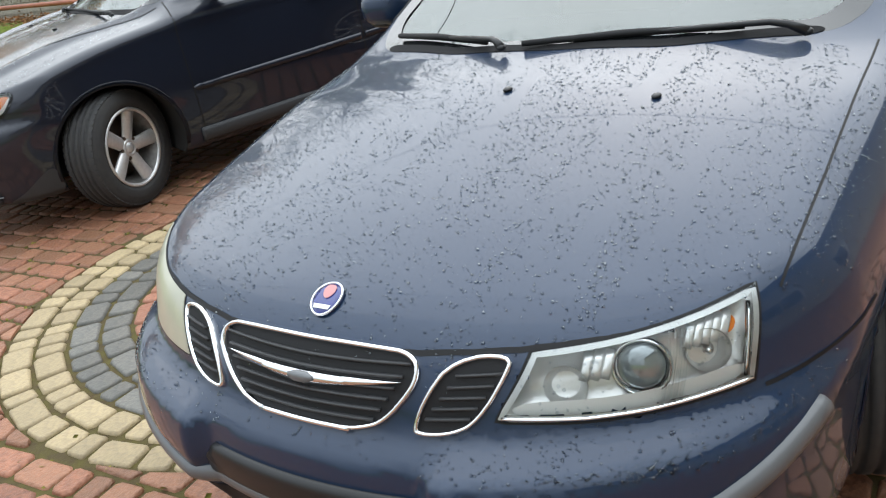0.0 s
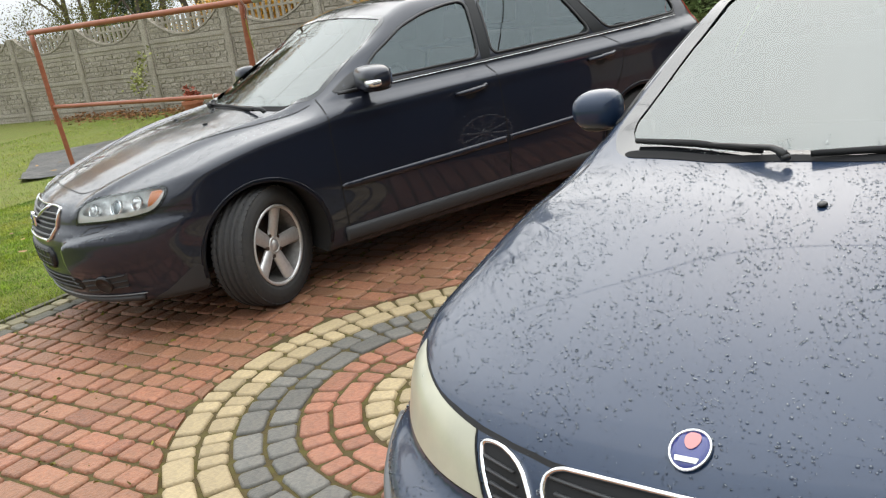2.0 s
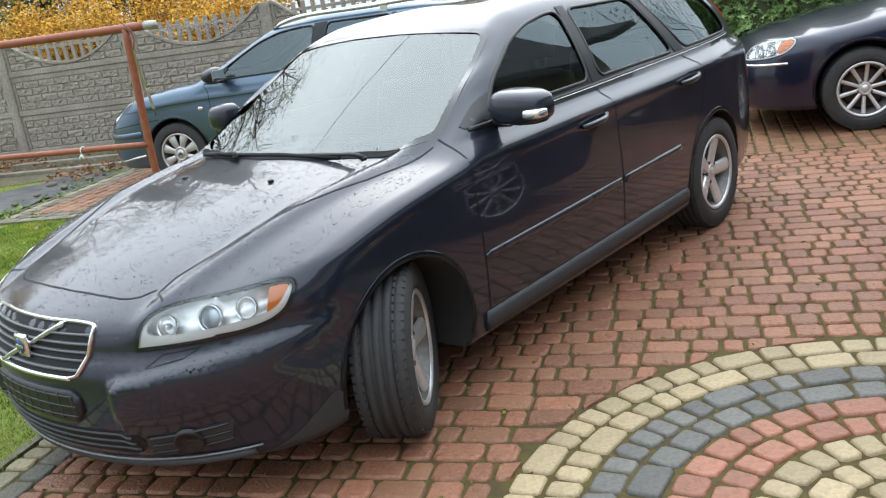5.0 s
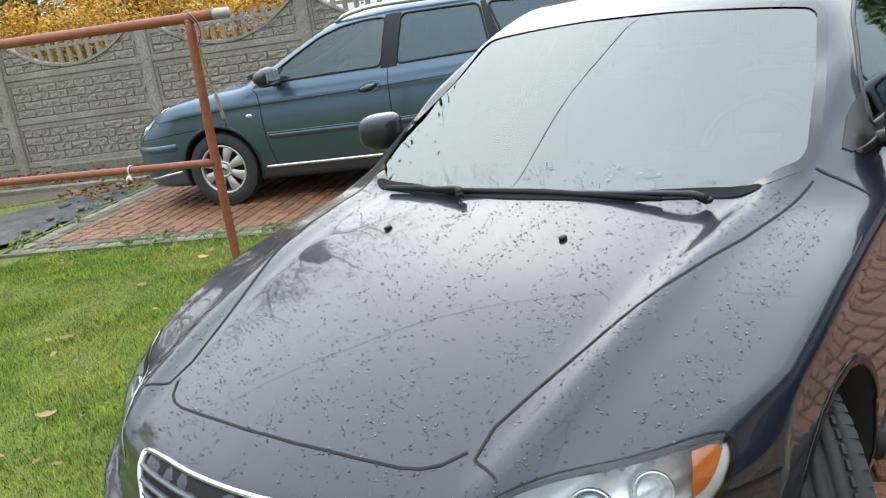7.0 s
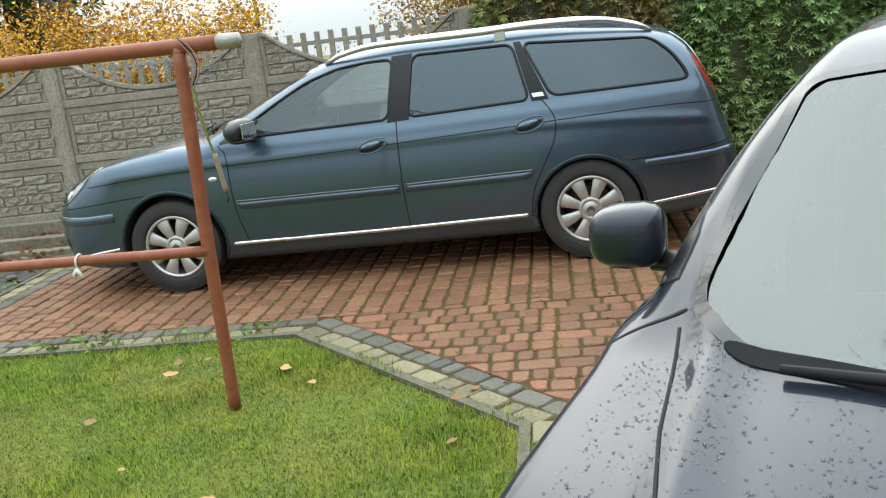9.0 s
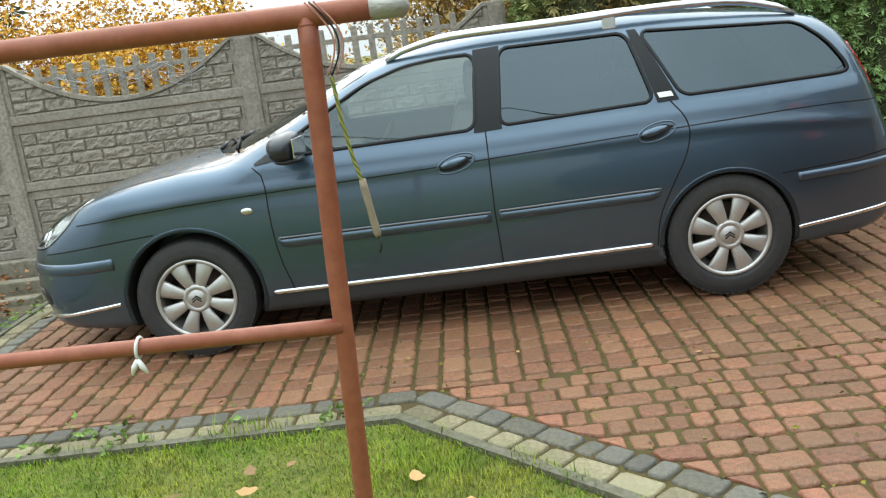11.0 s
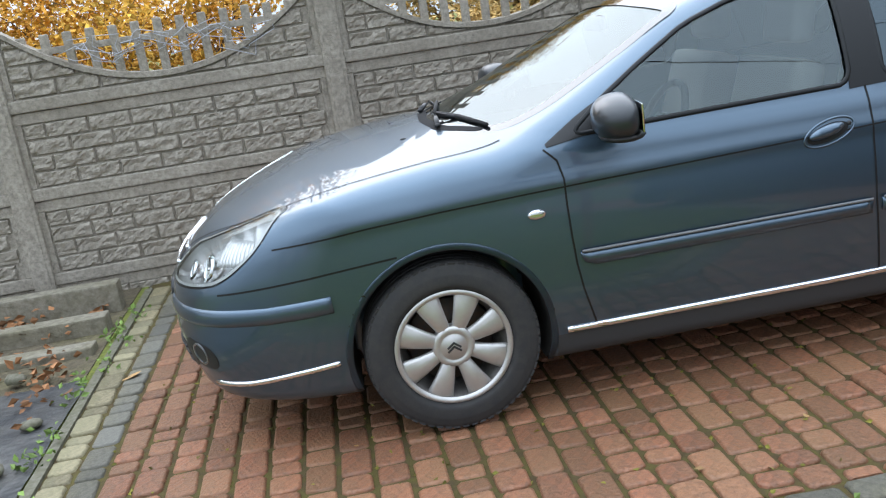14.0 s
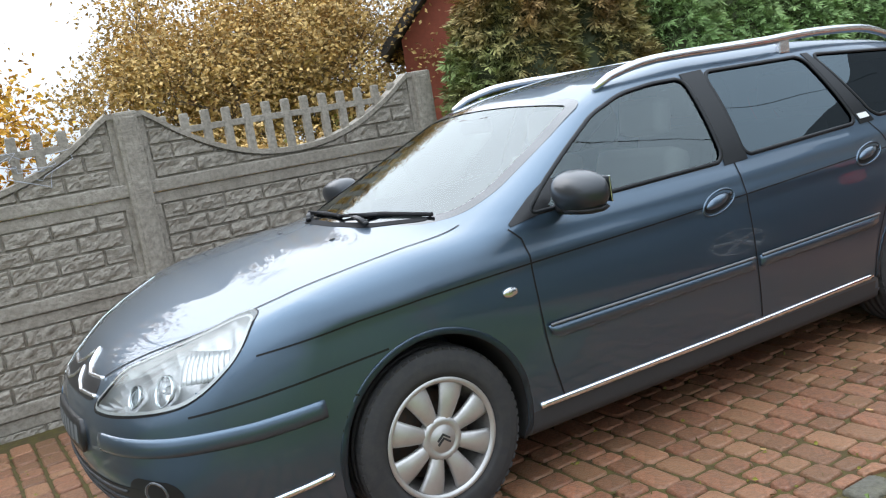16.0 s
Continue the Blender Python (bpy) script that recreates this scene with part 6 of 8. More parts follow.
ground = bmesh.new()
bmesh.ops.create_grid(ground, x_segments=60, y_segments=60, size=90)
for v in ground.verts:
    v.co.z = -0.055
tagged(part("ground", ground, M["lawn"]), "grassy ground reaching to the horizon", "ground", kind="structure")


def sheet(name, outline, z, material, label, category):
    bm = bmesh.new()
    f = bm.faces.new([bm.verts.new((x, y, z)) for x, y in outline])
    if f.normal.z < 0:
        bmesh.ops.reverse_faces(bm, faces=bm.faces)
    r = bmesh.ops.extrude_face_region(bm, geom=bm.faces[:])
    bmesh.ops.translate(bm, verts=[v for v in r["geom"] if isinstance(v, bmesh.types.BMVert)], vec=(0, 0, 0.03))
    bmesh.ops.recalc_face_normals(bm, faces=bm.faces)
    return tagged(part(name, bm, material), label, category, kind="structure")


pavement = sheet("pavement", [(-1.60, 2.85), (-1.60, -1.05), (1.08, -1.05), (2.35, -2.35), (2.35, -11.5), (13.0, -11.5), (13.0, 2.6), (2.0, 2.6), (2.0, 2.92)], -0.0415, M["sand"], "red block paving with mossy sand joints", "pavement")


def paver_shape(length, width, seed, h=0.05):
    """Verts and faces of one block: rounded plan, soft upper edge, slightly uneven."""
    rng = random.Random(seed)
    a, b, c = length / 2, width / 2, 0.015
    out = []
    for sx, sy in ((1, 1), (-1, 1), (-1, -1), (1, -1)):
        c1 = c * rng.uniform(0.75, 1.35)
        p = [(sx * a, sy * (b - c1 * 0.8)), (sx * (a - c1 * 0.8), sy * b)]
        out += p if sx * sy > 0 else p[::-1]
    out = [(x + rng.uniform(-0.0035, 0.0025), y + rng.uniform(-0.0035, 0.0025)) for x, y in out]
    n = len(out)
    tilt = (rng.uniform(-0.012, 0.012), rng.uniform(-0.012, 0.012))
    verts = []
    for d, z in ((0.0, -h), (0.0, -0.012), (0.0035, -0.003), (0.010, 0.0)):
        verts += [(x * (1 - d / a), y * (1 - d / b), z + (x * tilt[0] + y * tilt[1] if z > -h else 0)) for x, y in out]
    faces = [(i, (i + 1) % n, n + (i + 1) % n, n + i) for i in range(n)] + [(k * n + i, k * n + (i + 1) % n, (k + 1) * n + (i + 1) % n, (k + 1) * n + i) for k in (1, 2) for i in range(n)] + [tuple(range(3 * n, 4 * n))]
    return verts, faces


LENGTHS = (0.092, 0.1225, 0.184)
shapes, meshes = {}, {}
for li, ln in enumerate(LENGTHS):
    for k in range(7):
        shapes[li, k] = paver_shape(ln - 0.013, ROW - 0.014, 10 * li + k)


def paver_mesh(li, k, material):
    key = (li, k, material.name)
    if key not in meshes:
        me = bpy.data.meshes.new("paver")
        me.from_pydata(*[shapes[li, k][0], [], shapes[li, k][1]])
        me.materials.append(material)
        me.polygons.foreach_set("use_smooth", [len(f) == 4 for f in shapes[li, k][1]])
        meshes[key] = me
    return meshes[key]


class Joined:
    """Gathers many small shapes into one mesh."""

    def __init__(self):
        self.v, self.f, self.n = [], [], 0

    def add(self, verts, faces, m):
        r = np.array(m)
        self.v.append(np.array(verts, float) @ r[:3, :3].T + r[:3, 3])
        self.f += [tuple(i + self.n for i in f) for f in faces]
        self.n += len(verts)

    def done(self, name, material, parent, label, smooth=False):
        if self.n:
            ob = put(name, np.concatenate(self.v).tolist(), self.f, material, parent, label, smooth=smooth)
            if smooth:
                # the worn rims are rounded, the tops flat
                ob.data.polygons.foreach_set("use_smooth", [len(f) == 4 for f in self.f])
            return tagged(ob, kind="stuff")


def cut(verts, m, zone):
    """A block's corners moved back to the edge of its field; None where it lies wholly inside."""
    x, y = m.translation.xy
    if math.hypot(x - RING_C[0], y - RING_C[1]) > RING_R + 0.16 and abs(y - SEAM) > 0.16 and inside(INSET, x, y):
        return None
    r = np.array(m)
    v = np.array(verts, float) @ r[:3, :3].T + r[:3, 3]
    n, moved = len(v) // 4, False
    for p in v:
        d = math.hypot(p[0] - RING_C[0], p[1] - RING_C[1])
        if d < RING_R + 0.005:
            p[:2] = [c + (q - c) * (RING_R + 0.005) / d for c, q in zip(RING_C, p[:2])]
            moved = True
        if not inside(FIELD, p[0], p[1]):
            near = []
            for a, b in zip(INNER, INNER[1:]):
                a, b = Vector(a), Vector(b)
                t = min(1.0, max(0.0, (Vector(p[:2]) - a).dot(b - a) / (b - a).length_squared))
                q = a.lerp(b, t)
                near.append(((Vector(p[:2]) - q).length, q))
            if min(near, key=lambda k: k[0])[0] < 0.3:
                p[:2] = min(near, key=lambda k: k[0])[1]
                moved = True
        s = (p[1] - SEAM) * zone
        if s < 0.004:
            p[1] = SEAM + 0.004 * zone
            moved = True
    if not moved:
        return None
    t = v[n:2 * n, :2]
    area = abs(sum(a[0] * b[1] - a[1] * b[0] for a, b in zip(t, np.roll(t, -1, 0)))) / 2
    return v if area > 0.0028 else []


def lay(parent, spots, material, joined_material, near, limit, label, zone):
    """Lays blocks at (x, y, turn, kind): the nearest as objects of their own, the rest joined."""
    rng = random.Random(len(spots))
    rest, made = Joined(), 0
    for x, y, a, li in spots:
        k = rng.randrange(7)
        m = pose(x, y, 0.0 + rng.uniform(-0.004, 0.003), 0, 0, a + rng.choice((0, 180)) + rng.uniform(-1.6, 1.6))
        trimmed = cut(shapes[li, k][0], m, zone)
        if trimmed is not None:
            if len(trimmed):
                rest.add(trimmed, shapes[li, k][1], Matrix.Identity(4))
        elif near(x, y) and made < limit:
            ob = new("paver", paver_mesh(li, k, material))
            ob.parent = parent
            ob.matrix_local = m
            made += 1
        else:
            rest.add(*shapes[li, k], m)
    rest.done("paver_rest", joined_material, parent, label, True)


def courses(x0, x1, y0, y1, along, keep, seed):
    """Courses of blocks of three lengths in a rectangle, running along x or y."""
    rng = random.Random(seed)
    spots = []
    lo, hi, u0, u1 = (y0, y1, x0, x1) if along == "x" else (x0, x1, y0, y1)
    v = lo + ROW / 2
    while v < hi:
        u = u0 - rng.uniform(0, 0.2)
        while u < u1:
            li = rng.choices((0, 1, 2), (0.30, 0.40, 0.30))[0]
            ln = LENGTHS[li]
            c = u + ln / 2
            p = (c, v) if along == "x" else (v, c)
            if keep(*p):
                spots.append((*p, 0 if along == "x" else 90, li))
            u += ln
        v += ROW
    return spots


INNER = [tuple(p) for p in side_of(KERB_LINE, 0.045 + 2 * ROW)]


FIELD = INNER + [(13.2, -11.6), (13.2, 2.75)]
WIDE = [tuple(p) for p in side_of(KERB_LINE, 2 * ROW)] + [(13.2, -11.6), (13.2, 2.75)]
INSET = [tuple(p) for p in side_of(KERB_LINE, 0.045 + 3.3 * ROW)] + [(13.2, -11.6), (13.2, 2.75)]


def on_drive(x, y):
    return bool(inside(WIDE, x, y)) and math.hypot(x - RING_C[0], y - RING_C[1]) > RING_R - 0.03


SEAM = -0.80
bay = courses(-1.328, 12.9, -0.80, 2.56, "y", lambda x, y: on_drive(x, y) and y > SEAM - 0.03, 1)
main = courses(1.0, 12.9, SEAM - 87 * ROW, SEAM, "x", lambda x, y: on_drive(x, y), 2)
lay(pavement, bay, M["red_paver"], M["red_paver_b"], lambda x, y: -1.3 < x < 2.0 and y < 0.35, 190, "red paving blocks", 1)
lay(pavement, main, M["red_paver"], M["red_paver_j"], lambda x, y: 1.0 < x < 2.9 and -2.8 < y < -0.6, 110, "red paving blocks", -1)

# the ring of coloured blocks
circle = thing("paving_circle", "round feature of yellow, grey and red paving blocks", "paving", Matrix.Translation((*RING_C, 0.0)), kind="")
rng = random.Random(5)
for row in range(10):
    r = RING_R - ROW * (row + 0.5)
    material = M["yellow_paver"] if row < 2 or row >= 6 else M["grey_paver"] if row < 4 else M["red_paver_ring"]
    a, turn = rng.random(), 2 * math.pi
    end = a + turn
    picks = []
    while a < end - 0.02:
        li = rng.choices((0, 1, 2), (0.40, 0.38, 0.22))[0] if row < 6 else rng.choices((0, 1), (0.6, 0.4))[0]
        picks.append(LENGTHS[li] / r)
        a += picks[-1]
    fit_ = turn / sum(picks)
    a = rng.random()
    for p in picks:
        li = min(range(3), key=lambda i: abs(LENGTHS[i] / r - p))
        ob = new("paver", paver_mesh(li, rng.randrange(7), material))
        ob.parent = circle
        c = a + p * fit_ / 2
        ob.matrix_local = pose(r * math.cos(c), r * math.sin(c), rng.uniform(-0.003, 0.003), 0, 0, math.degrees(c) + 90 + rng.uniform(-2, 2)) @ Matrix.Diagonal((min(1.0, fit_), 1, 1, 1))
        a += p * fit_
centre = new("paver", paver_mesh(0, 0, M["yellow_paver"]))
centre.parent = circle

# edging: a thin kerb, a yellow row, a grey row
edging = thing("lawn_edging", "concrete kerb with a yellow and a grey row of edging blocks", "edging", kind="")
kv = []
for off, z in ((0.0, -0.05), (0.0, 0.004), (0.045, 0.004), (0.045, -0.05)):
    kv += [(*p, z) for p in side_of(KERB_LINE, off)]
n = len(KERB_LINE)
kf = [(c * n + i, c * n + i + 1, (c + 1) * n + i + 1, (c + 1) * n + i) for c in range(3) for i in range(n - 1)]
put("kerb", kv, [f[::-1] for f in kf], M["kerb"], edging, "thin grey concrete kerb", smooth=False)
for off, material in ((0.045 + ROW / 2, M["yellow_paver_old"]), (0.045 + 1.5 * ROW, M["grey_paver_old"])):
    pts = side_of(KERB_LINE, off)
    for p, q in zip(pts, pts[1:]):
        d = q - p
        s, total = 0.0, d.length
        ang = math.degrees(math.atan2(d.y, d.x))
        while s < total - 0.03:
            li = rng.choices((0, 1, 2), (0.3, 0.3, 0.4))[0]
            c = p + d.normalized() * (s + LENGTHS[li] / 2)
            short = min(1.0, (total - s) / LENGTHS[li])
            c = p + d.normalized() * (s + short * LENGTHS[li] / 2)
            if short > 0.25:
                ob = new("paver", paver_mesh(li, rng.randrange(7), material))
                ob.parent = edging
                ob.matrix_local = pose(c.x, c.y, rng.uniform(-0.005, 0.004), 0, 0, ang + rng.uniform(-2.5, 2.5)) @ Matrix.Diagonal((short, 1, 1, 1))
            s += LENGTHS[li]

lawn_outline = [(-1.625, -1.065), (1.067, -1.065), (2.335, -2.365), (2.335, -11.5), (-14, -11.5), (-14, 2.9), (-1.625, 2.9)]
lawn = sheet("lawn", lawn_outline, -0.048, M["lawn"], "damp green lawn with short grass", "lawn")


def blades(name, count, region, seed, height, parent, material, label, keep):
    """Bent grass blades, three corners wide at the foot, joined."""
    rs = np.random.RandomState(seed)
    x0, x1, y0, y1 = region
    px, py = rs.uniform(x0, x1, count * 2), rs.uniform(y0, y1, count * 2)
    ok = keep(px, py)
    px, py = px[ok][:count], py[ok][:count]
    c = len(px)
    patch = np.array([noise.noise(Vector((a * 1.7, b * 1.7, 3.0))) for a, b in zip(px, py)])
    h = height * rs.uniform(0.5, 1.25, c) * (1.1 + 1.3 * np.maximum(patch, -0.3))
    a = rs.uniform(0, 2 * np.pi, c)
    lean = rs.uniform(0.2, 1.1, c) * h
    w = rs.uniform(0.0010, 0.0021, c)
    dx, dy = np.cos(a), np.sin(a)
    z0 = np.full(c, -0.02)
    P = lambda ox, oy, z: np.stack([px + ox, py + oy, z], 1)
    V = np.stack([P(-dy * w, dx * w, z0), P(dy * w, -dx * w, z0), P(dx * lean * 0.35 + dy * w * 0.8, dy * lean * 0.35 - dx * w * 0.8, z0 + h * 0.65), P(dx * lean * 0.35 - dy * w * 0.8, dy * lean * 0.35 + dx * w * 0.8, z0 + h * 0.65), P(dx * lean, dy * lean, z0 + h)], 1).reshape(-1, 3)
    base = 5 * np.arange(c)[:, None]
    quads = (base + np.array([0, 1, 2, 3])).tolist()
    tris = (base + np.array([3, 2, 4])).tolist()
    ob = put(name, V.tolist(), quads + tris, material, parent, label)
    return tagged(ob, kind="stuff")


on_lawn = lambda x, y: bool(inside(lawn_outline, x, y))
FILM = [(-1.63, 1.25), (-1.63, -0.30), (-2.05, -1.9), (-2.6, -2.5), (-4.7, -0.95), (-3.85, 0.2), (-3.2, 0.15), (-2.2, 1.2)]
bare = lambda x, y: inside(lawn_outline, x, y) & ~inside(FILM, x, y) & ~((x > -4.0) & (y > 1.2)) & (y < 2.0)
blades("grass_near", 190000, (-1.3, 2.33, -5.6, -1.04), 3, 0.019, lawn, M["grass"], "short green grass", bare)
blades("grass_mid", 85000, (-7.5, 2.33, -8.4, 2.0), 4, 0.023, lawn, M["grass"], "short green grass", bare)

blades("grass_side", 45000, (0.2, 2.34, -8.6, -5.5), 6, 0.022, lawn, M["grass"], "short green grass", bare)
OVER = [tuple(p) for p in side_of(KERB_LINE, 0.060)] + [(-14, -11.5), (-14, 2.9)]
clump = lambda x, y: np.array([noise.noise(Vector((a * 4, b * 4, 9))) > -0.15 and noise.noise(Vector((a * 13, b * 13, 2))) > -0.2 for a, b in zip(x, y)])
edge = lambda x, y: inside(OVER, x, y) & ~inside(lawn_outline, x, y) & clump(x, y)
blades("grass_edge", 40000, (-0.4, 2.42, -8.0, -0.98), 7, 0.050, lawn, M["grass"], "grass hanging over the kerb", edge)

# the black film beside the bay, with a fold, a few stones and its pegged edge
bm = bmesh.new()
loop = resample(smooth_loop(FILM, 1), 0.12)
gx, gy = np.meshgrid(np.arange(-4.7, -1.63, 0.12), np.arange(-2.5, 1.3, 0.12))
gx, gy = gx.ravel(), gy.ravel()
keep = inside([(p.x, p.y) for p in loop], gx, gy)
pts = loop + [Vector((a, b)) for a, b in zip(gx[keep], gy[keep])]
v2, _, f2, *_ = delaunay_2d_cdt(pts, [(i, (i + 1) % len(loop)) for i in range(len(loop))], [], 1, 1e-5)
film_v = [(p.x, p.y, 0.004 + 0.05 * max(0, noise.noise(Vector((p.x * 2.5, p.y * 2.5, 1)))) + 0.01 * noise.noise(Vector((p.x * 7, p.y * 7, 4)))) for p in v2]
put("ground_film", film_v, f2, M["film"], None, "black plastic ground film with folds beside the paving")
tagged(bpy.data.objects["ground_film"], category="ground film")


def stone(x, y, r, seed, material, label="small rough grey stone beside the film"):
    rng = random.Random(seed)
    bm = ball((r, r * rng.uniform(0.6, 0.9), r * 0.45), 2, lambda c: c * (1 + 0.22 * noise.noise(c * 1.7 + Vector((seed, 0, 0)))))
    bmesh.ops.translate(bm, verts=bm.verts, vec=(0, 0, r * 0.35))
    ob = tagged(part("stone", bm, material, smooth=True), label, "stone", "stones by the film")
    ob.matrix_world = pose(x, y, 0.01, 0, 0, rng.uniform(0, 360))
    return ob


for i, (x, y, r) in enumerate(((-1.78, 0.35, 0.06), (-1.9, 0.05, 0.045), (-1.75, 0.75, 0.05), (-2.1, 0.55, 0.07), (-2.3, 0.9, 0.05), (-1.85, -0.35, 0.05), (-3.3, 0.35, 0.07), (-2.0, 1.35, 0.06))):
    stone(x, y, r, i + 40, M["kerb"])

sheet("flower_bed", [(-4.6, 2.84), (-4.6, 1.30), (-3.2, 0.95), (-2.2, 1.30), (-1.67, 1.20), (-1.67, 2.84)], -0.042, M["soil"], "bare soil bed along the fence foot", "flower bed")

# concrete beams stepped against the fence
for i, (y, z) in enumerate(((1.62, 0.035), (1.98, 0.085), (2.36, 0.16))):
    bm = bmesh.new()
    box(bm, -4.2 + 0.3 * i, -1.70, y, y + 0.13, -0.10, z, 0.012)
    for v in bm.verts:
        v.co += Vector((0, 0.012, 0.008)) * noise.noise(v.co * 3)
    tagged(part("concrete_beam", bm, M["slab"]), "weathered concrete beam lying in the soil by the fence", "beam", "beams by the fence")

# ---------------------------------------------------------------- fence
FENCE_A, FENCE_STEP, FENCE_TURN = (-0.20, 2.90), 2.04, 2.0


def rock_block(length, height, seed):
    """A block with a broken face, looking to -y."""
    rng = random.Random(seed)
    n = max(5, round(length / 0.022))
    us = [0, 0.03] + [0.03 + 0.94 * k / n for k in range(1, n)] + [0.97, 1]
    ws = (0, 0.07, 0.25, 0.42, 0.58, 0.75, 0.93, 1)
    verts, faces = [], []
    for w in ws:
        for u in us:
            e = min(u, 1 - u, w, 1 - w)
            x, z = u * length, w * height
            d = 0.0 if e < 1e-6 else 0.017 + 0.013 * noise.noise(Vector((x * 16 + seed * 3.1, z * 30, seed))) + 0.007 * noise.noise(Vector((x * 50, z * 75 + seed, seed))) + rng.uniform(-0.002, 0.002)
            verts.append(((u - 0.5) * length, -max(d, 0.0), (w - 0.5) * height))
    m = len(us)
    for k in range(len(ws) - 1):
        for i in range(m - 1):
            a = k * m + i
            faces.append((a, a + 1, a + m + 1, a + m))
    return verts, faces


BLOCK_L, BLOCK_H = 0.255, 0.098
block_shapes = [rock_block(BLOCK_L - 0.009, BLOCK_H - 0.009, 60 + k) for k in range(9)]
half_shapes = [rock_block(BLOCK_L / 2 - 0.009, BLOCK_H - 0.009, 80 + k) for k in range(3)]
block_mesh = {}


def block_ob(key, shape):
    if key not in block_mesh:
        me = bpy.data.meshes.new("block")
        me.from_pydata(shape[0], [], shape[1])
        me.materials.append(M["concrete"])
        block_mesh[key] = me
    return block_mesh[key]


fence = thing("fence", "weathered grey concrete panel fence with pierced arched tops", "fence", pose(*FENCE_A, 0, 0, 0, FENCE_TURN))
JOINTS = (-0.44, 0.10, 0.645, 1.19)
rng = random.Random(9)


def panel_blocks(parent, x0, x1, z0, rows, near, top=None):
    rest = Joined()
    for r in range(rows):
        z = z0 + BLOCK_H * (r + 0.5)
        x = x0 - (BLOCK_L / 2 if r % 2 else 0)
        while x < x1 - 0.05:
            a, b = max(x, x0), min(x + BLOCK_L, x1)
            whole = b - a > BLOCK_L * 0.8
            if b - a > 0.06:
                c = (a + b) / 2
                k = rng.randrange(9 if whole else 3)
                shape = block_shapes[k] if whole else half_shapes[k]
                wide = (b - a) / (BLOCK_L if whole else BLOCK_L / 2)
                m = pose(c, -0.001, z) @ Matrix.Diagonal((wide, 1, 1, 1))
                low = BLOCK_H if top is None else min(top(a), top(b), top(c)) - (z - BLOCK_H / 2)
                if low < BLOCK_H:
                    # the arch cuts this block
                    v = np.array(shape[0]) * (wide, 1, 1) + (c, -0.001, z)
                    lim = np.array([top(q) for q in v[:, 0]])
                    if (lim - (z - BLOCK_H / 2)).max() > 0.02:
                        v[:, 1] = np.where(v[:, 2] > lim - 0.004, 0.0, v[:, 1])
                        v[:, 2] = np.minimum(v[:, 2], lim)
                        rest.add(v, shape[1], Matrix.Identity(4))
                elif near:
                    ob = new("block", block_ob((whole, k), shape))
                    ob.parent = parent
                    ob.matrix_local = m
                else:
                    rest.add(*shape, m)
            x += BLOCK_L
    rest.done("block_rest", M["concrete"], parent, "rock-faced blocks")


def fence_bay(i, near):
    """One bay right of post i: three lower panels and the arched top panel."""
    xa = i * FENCE_STEP + 0.06
    xb = (i + 1) * FENCE_STEP - 0.06
    for j in range(3):
        z0, z1 = JOINTS[j], JOINTS[j + 1] - 0.004
        bm = bmesh.new()
        box(bm, xa, xb, 0.0, 0.05, z0, z1)
        for a in ((xa, xa + 0.045, -0.016, 0.001, z0 + 0.075, z1 - 0.068, 0.004), (xb - 0.045, xb, -0.016, 0.001, z0 + 0.075, z1 - 0.068, 0.004), (xa, xb, -0.016, 0.001, z1 - 0.068, z1, 0.005), (xa, xb, -0.030, 0.001, z0, z0 + 0.075, 0.008)):
            box(bm, *a)
        panel = part("panel", bm, M["concrete"], fence)
        panel_blocks(panel, xa + 0.05, xb - 0.05, z0 + 0.079, 4, near)
    z0 = JOINTS[3]
    mid, half = (xa + xb) / 2, (xb - xa) / 2

    def arc(x):
        t = abs(x - mid) / half
        return z0 + 0.125 + 0.36 * (min(t / 0.94, 1.0)) ** 2.1

    xs = np.linspace(xa, xb, 41)
    verts, faces = [], []
    for x in xs:
        t = arc(x)
        verts += [(x, 0.0, z0), (x, 0.0, t), (x, 0.05, t), (x, 0.05, z0)]
    for k in range(40):
        a = 4 * k
        faces += [(a, a + 4, a + 5, a + 1), (a + 1, a + 5, a + 6, a + 2), (a + 2, a + 6, a + 7, a + 3)]
    top = put("arched_panel", verts, faces, M["concrete"], fence, smooth=False)
    bm = bmesh.new()
    box(bm, xa, xb, -0.030, 0.001, z0, z0 + 0.075, 0.008)
    for s_ in (xa, xb - 0.045):
        box(bm, s_, s_ + 0.045, -0.016, 0.001, z0 + 0.075, z0 + 0.47, 0.004)
    part("panel_border", bm, M["concrete"], top)
    rimv, rimf = [], []
    for x in xs:
        t = arc(x)
        rimv += [(x, -0.028, t - 0.032), (x, -0.028, t), (x, 0.055, t + 0.004), (x, 0.0, t - 0.032)]
    for k in range(40):
        a = 4 * k
        rimf += [(a, a + 4, a + 5, a + 1), (a + 1, a + 5, a + 6, a + 2), (a + 3, a + 7, a + 4, a)]
    put("arch_rim", rimv, rimf, M["concrete"], top, smooth=False)
    panel_blocks(top, xa + 0.05, xb - 0.05, z0 + 0.079, 4, near, lambda x: arc(x) - 0.034)
    count = 13
    for k in range(count):
        x = xa + 0.16 + (xb - xa - 0.32) * k / (count - 1)
        bm = bmesh.new()
        zt = z0 + 0.435 + rng.uniform(-0.004, 0.004)
        box(bm, x - 0.026, x + 0.026, 0.002, 0.042, arc(x) - 0.02, zt, 0.009)
        part("picket", bm, M["concrete"], top)
    bm = bmesh.new()
    e = half * 0.86
    box(bm, mid - e, mid + e, 0.006, 0.038, z0 + 0.315, z0 + 0.355, 0.005)
    part("picket_rail", bm, M["concrete"], top)


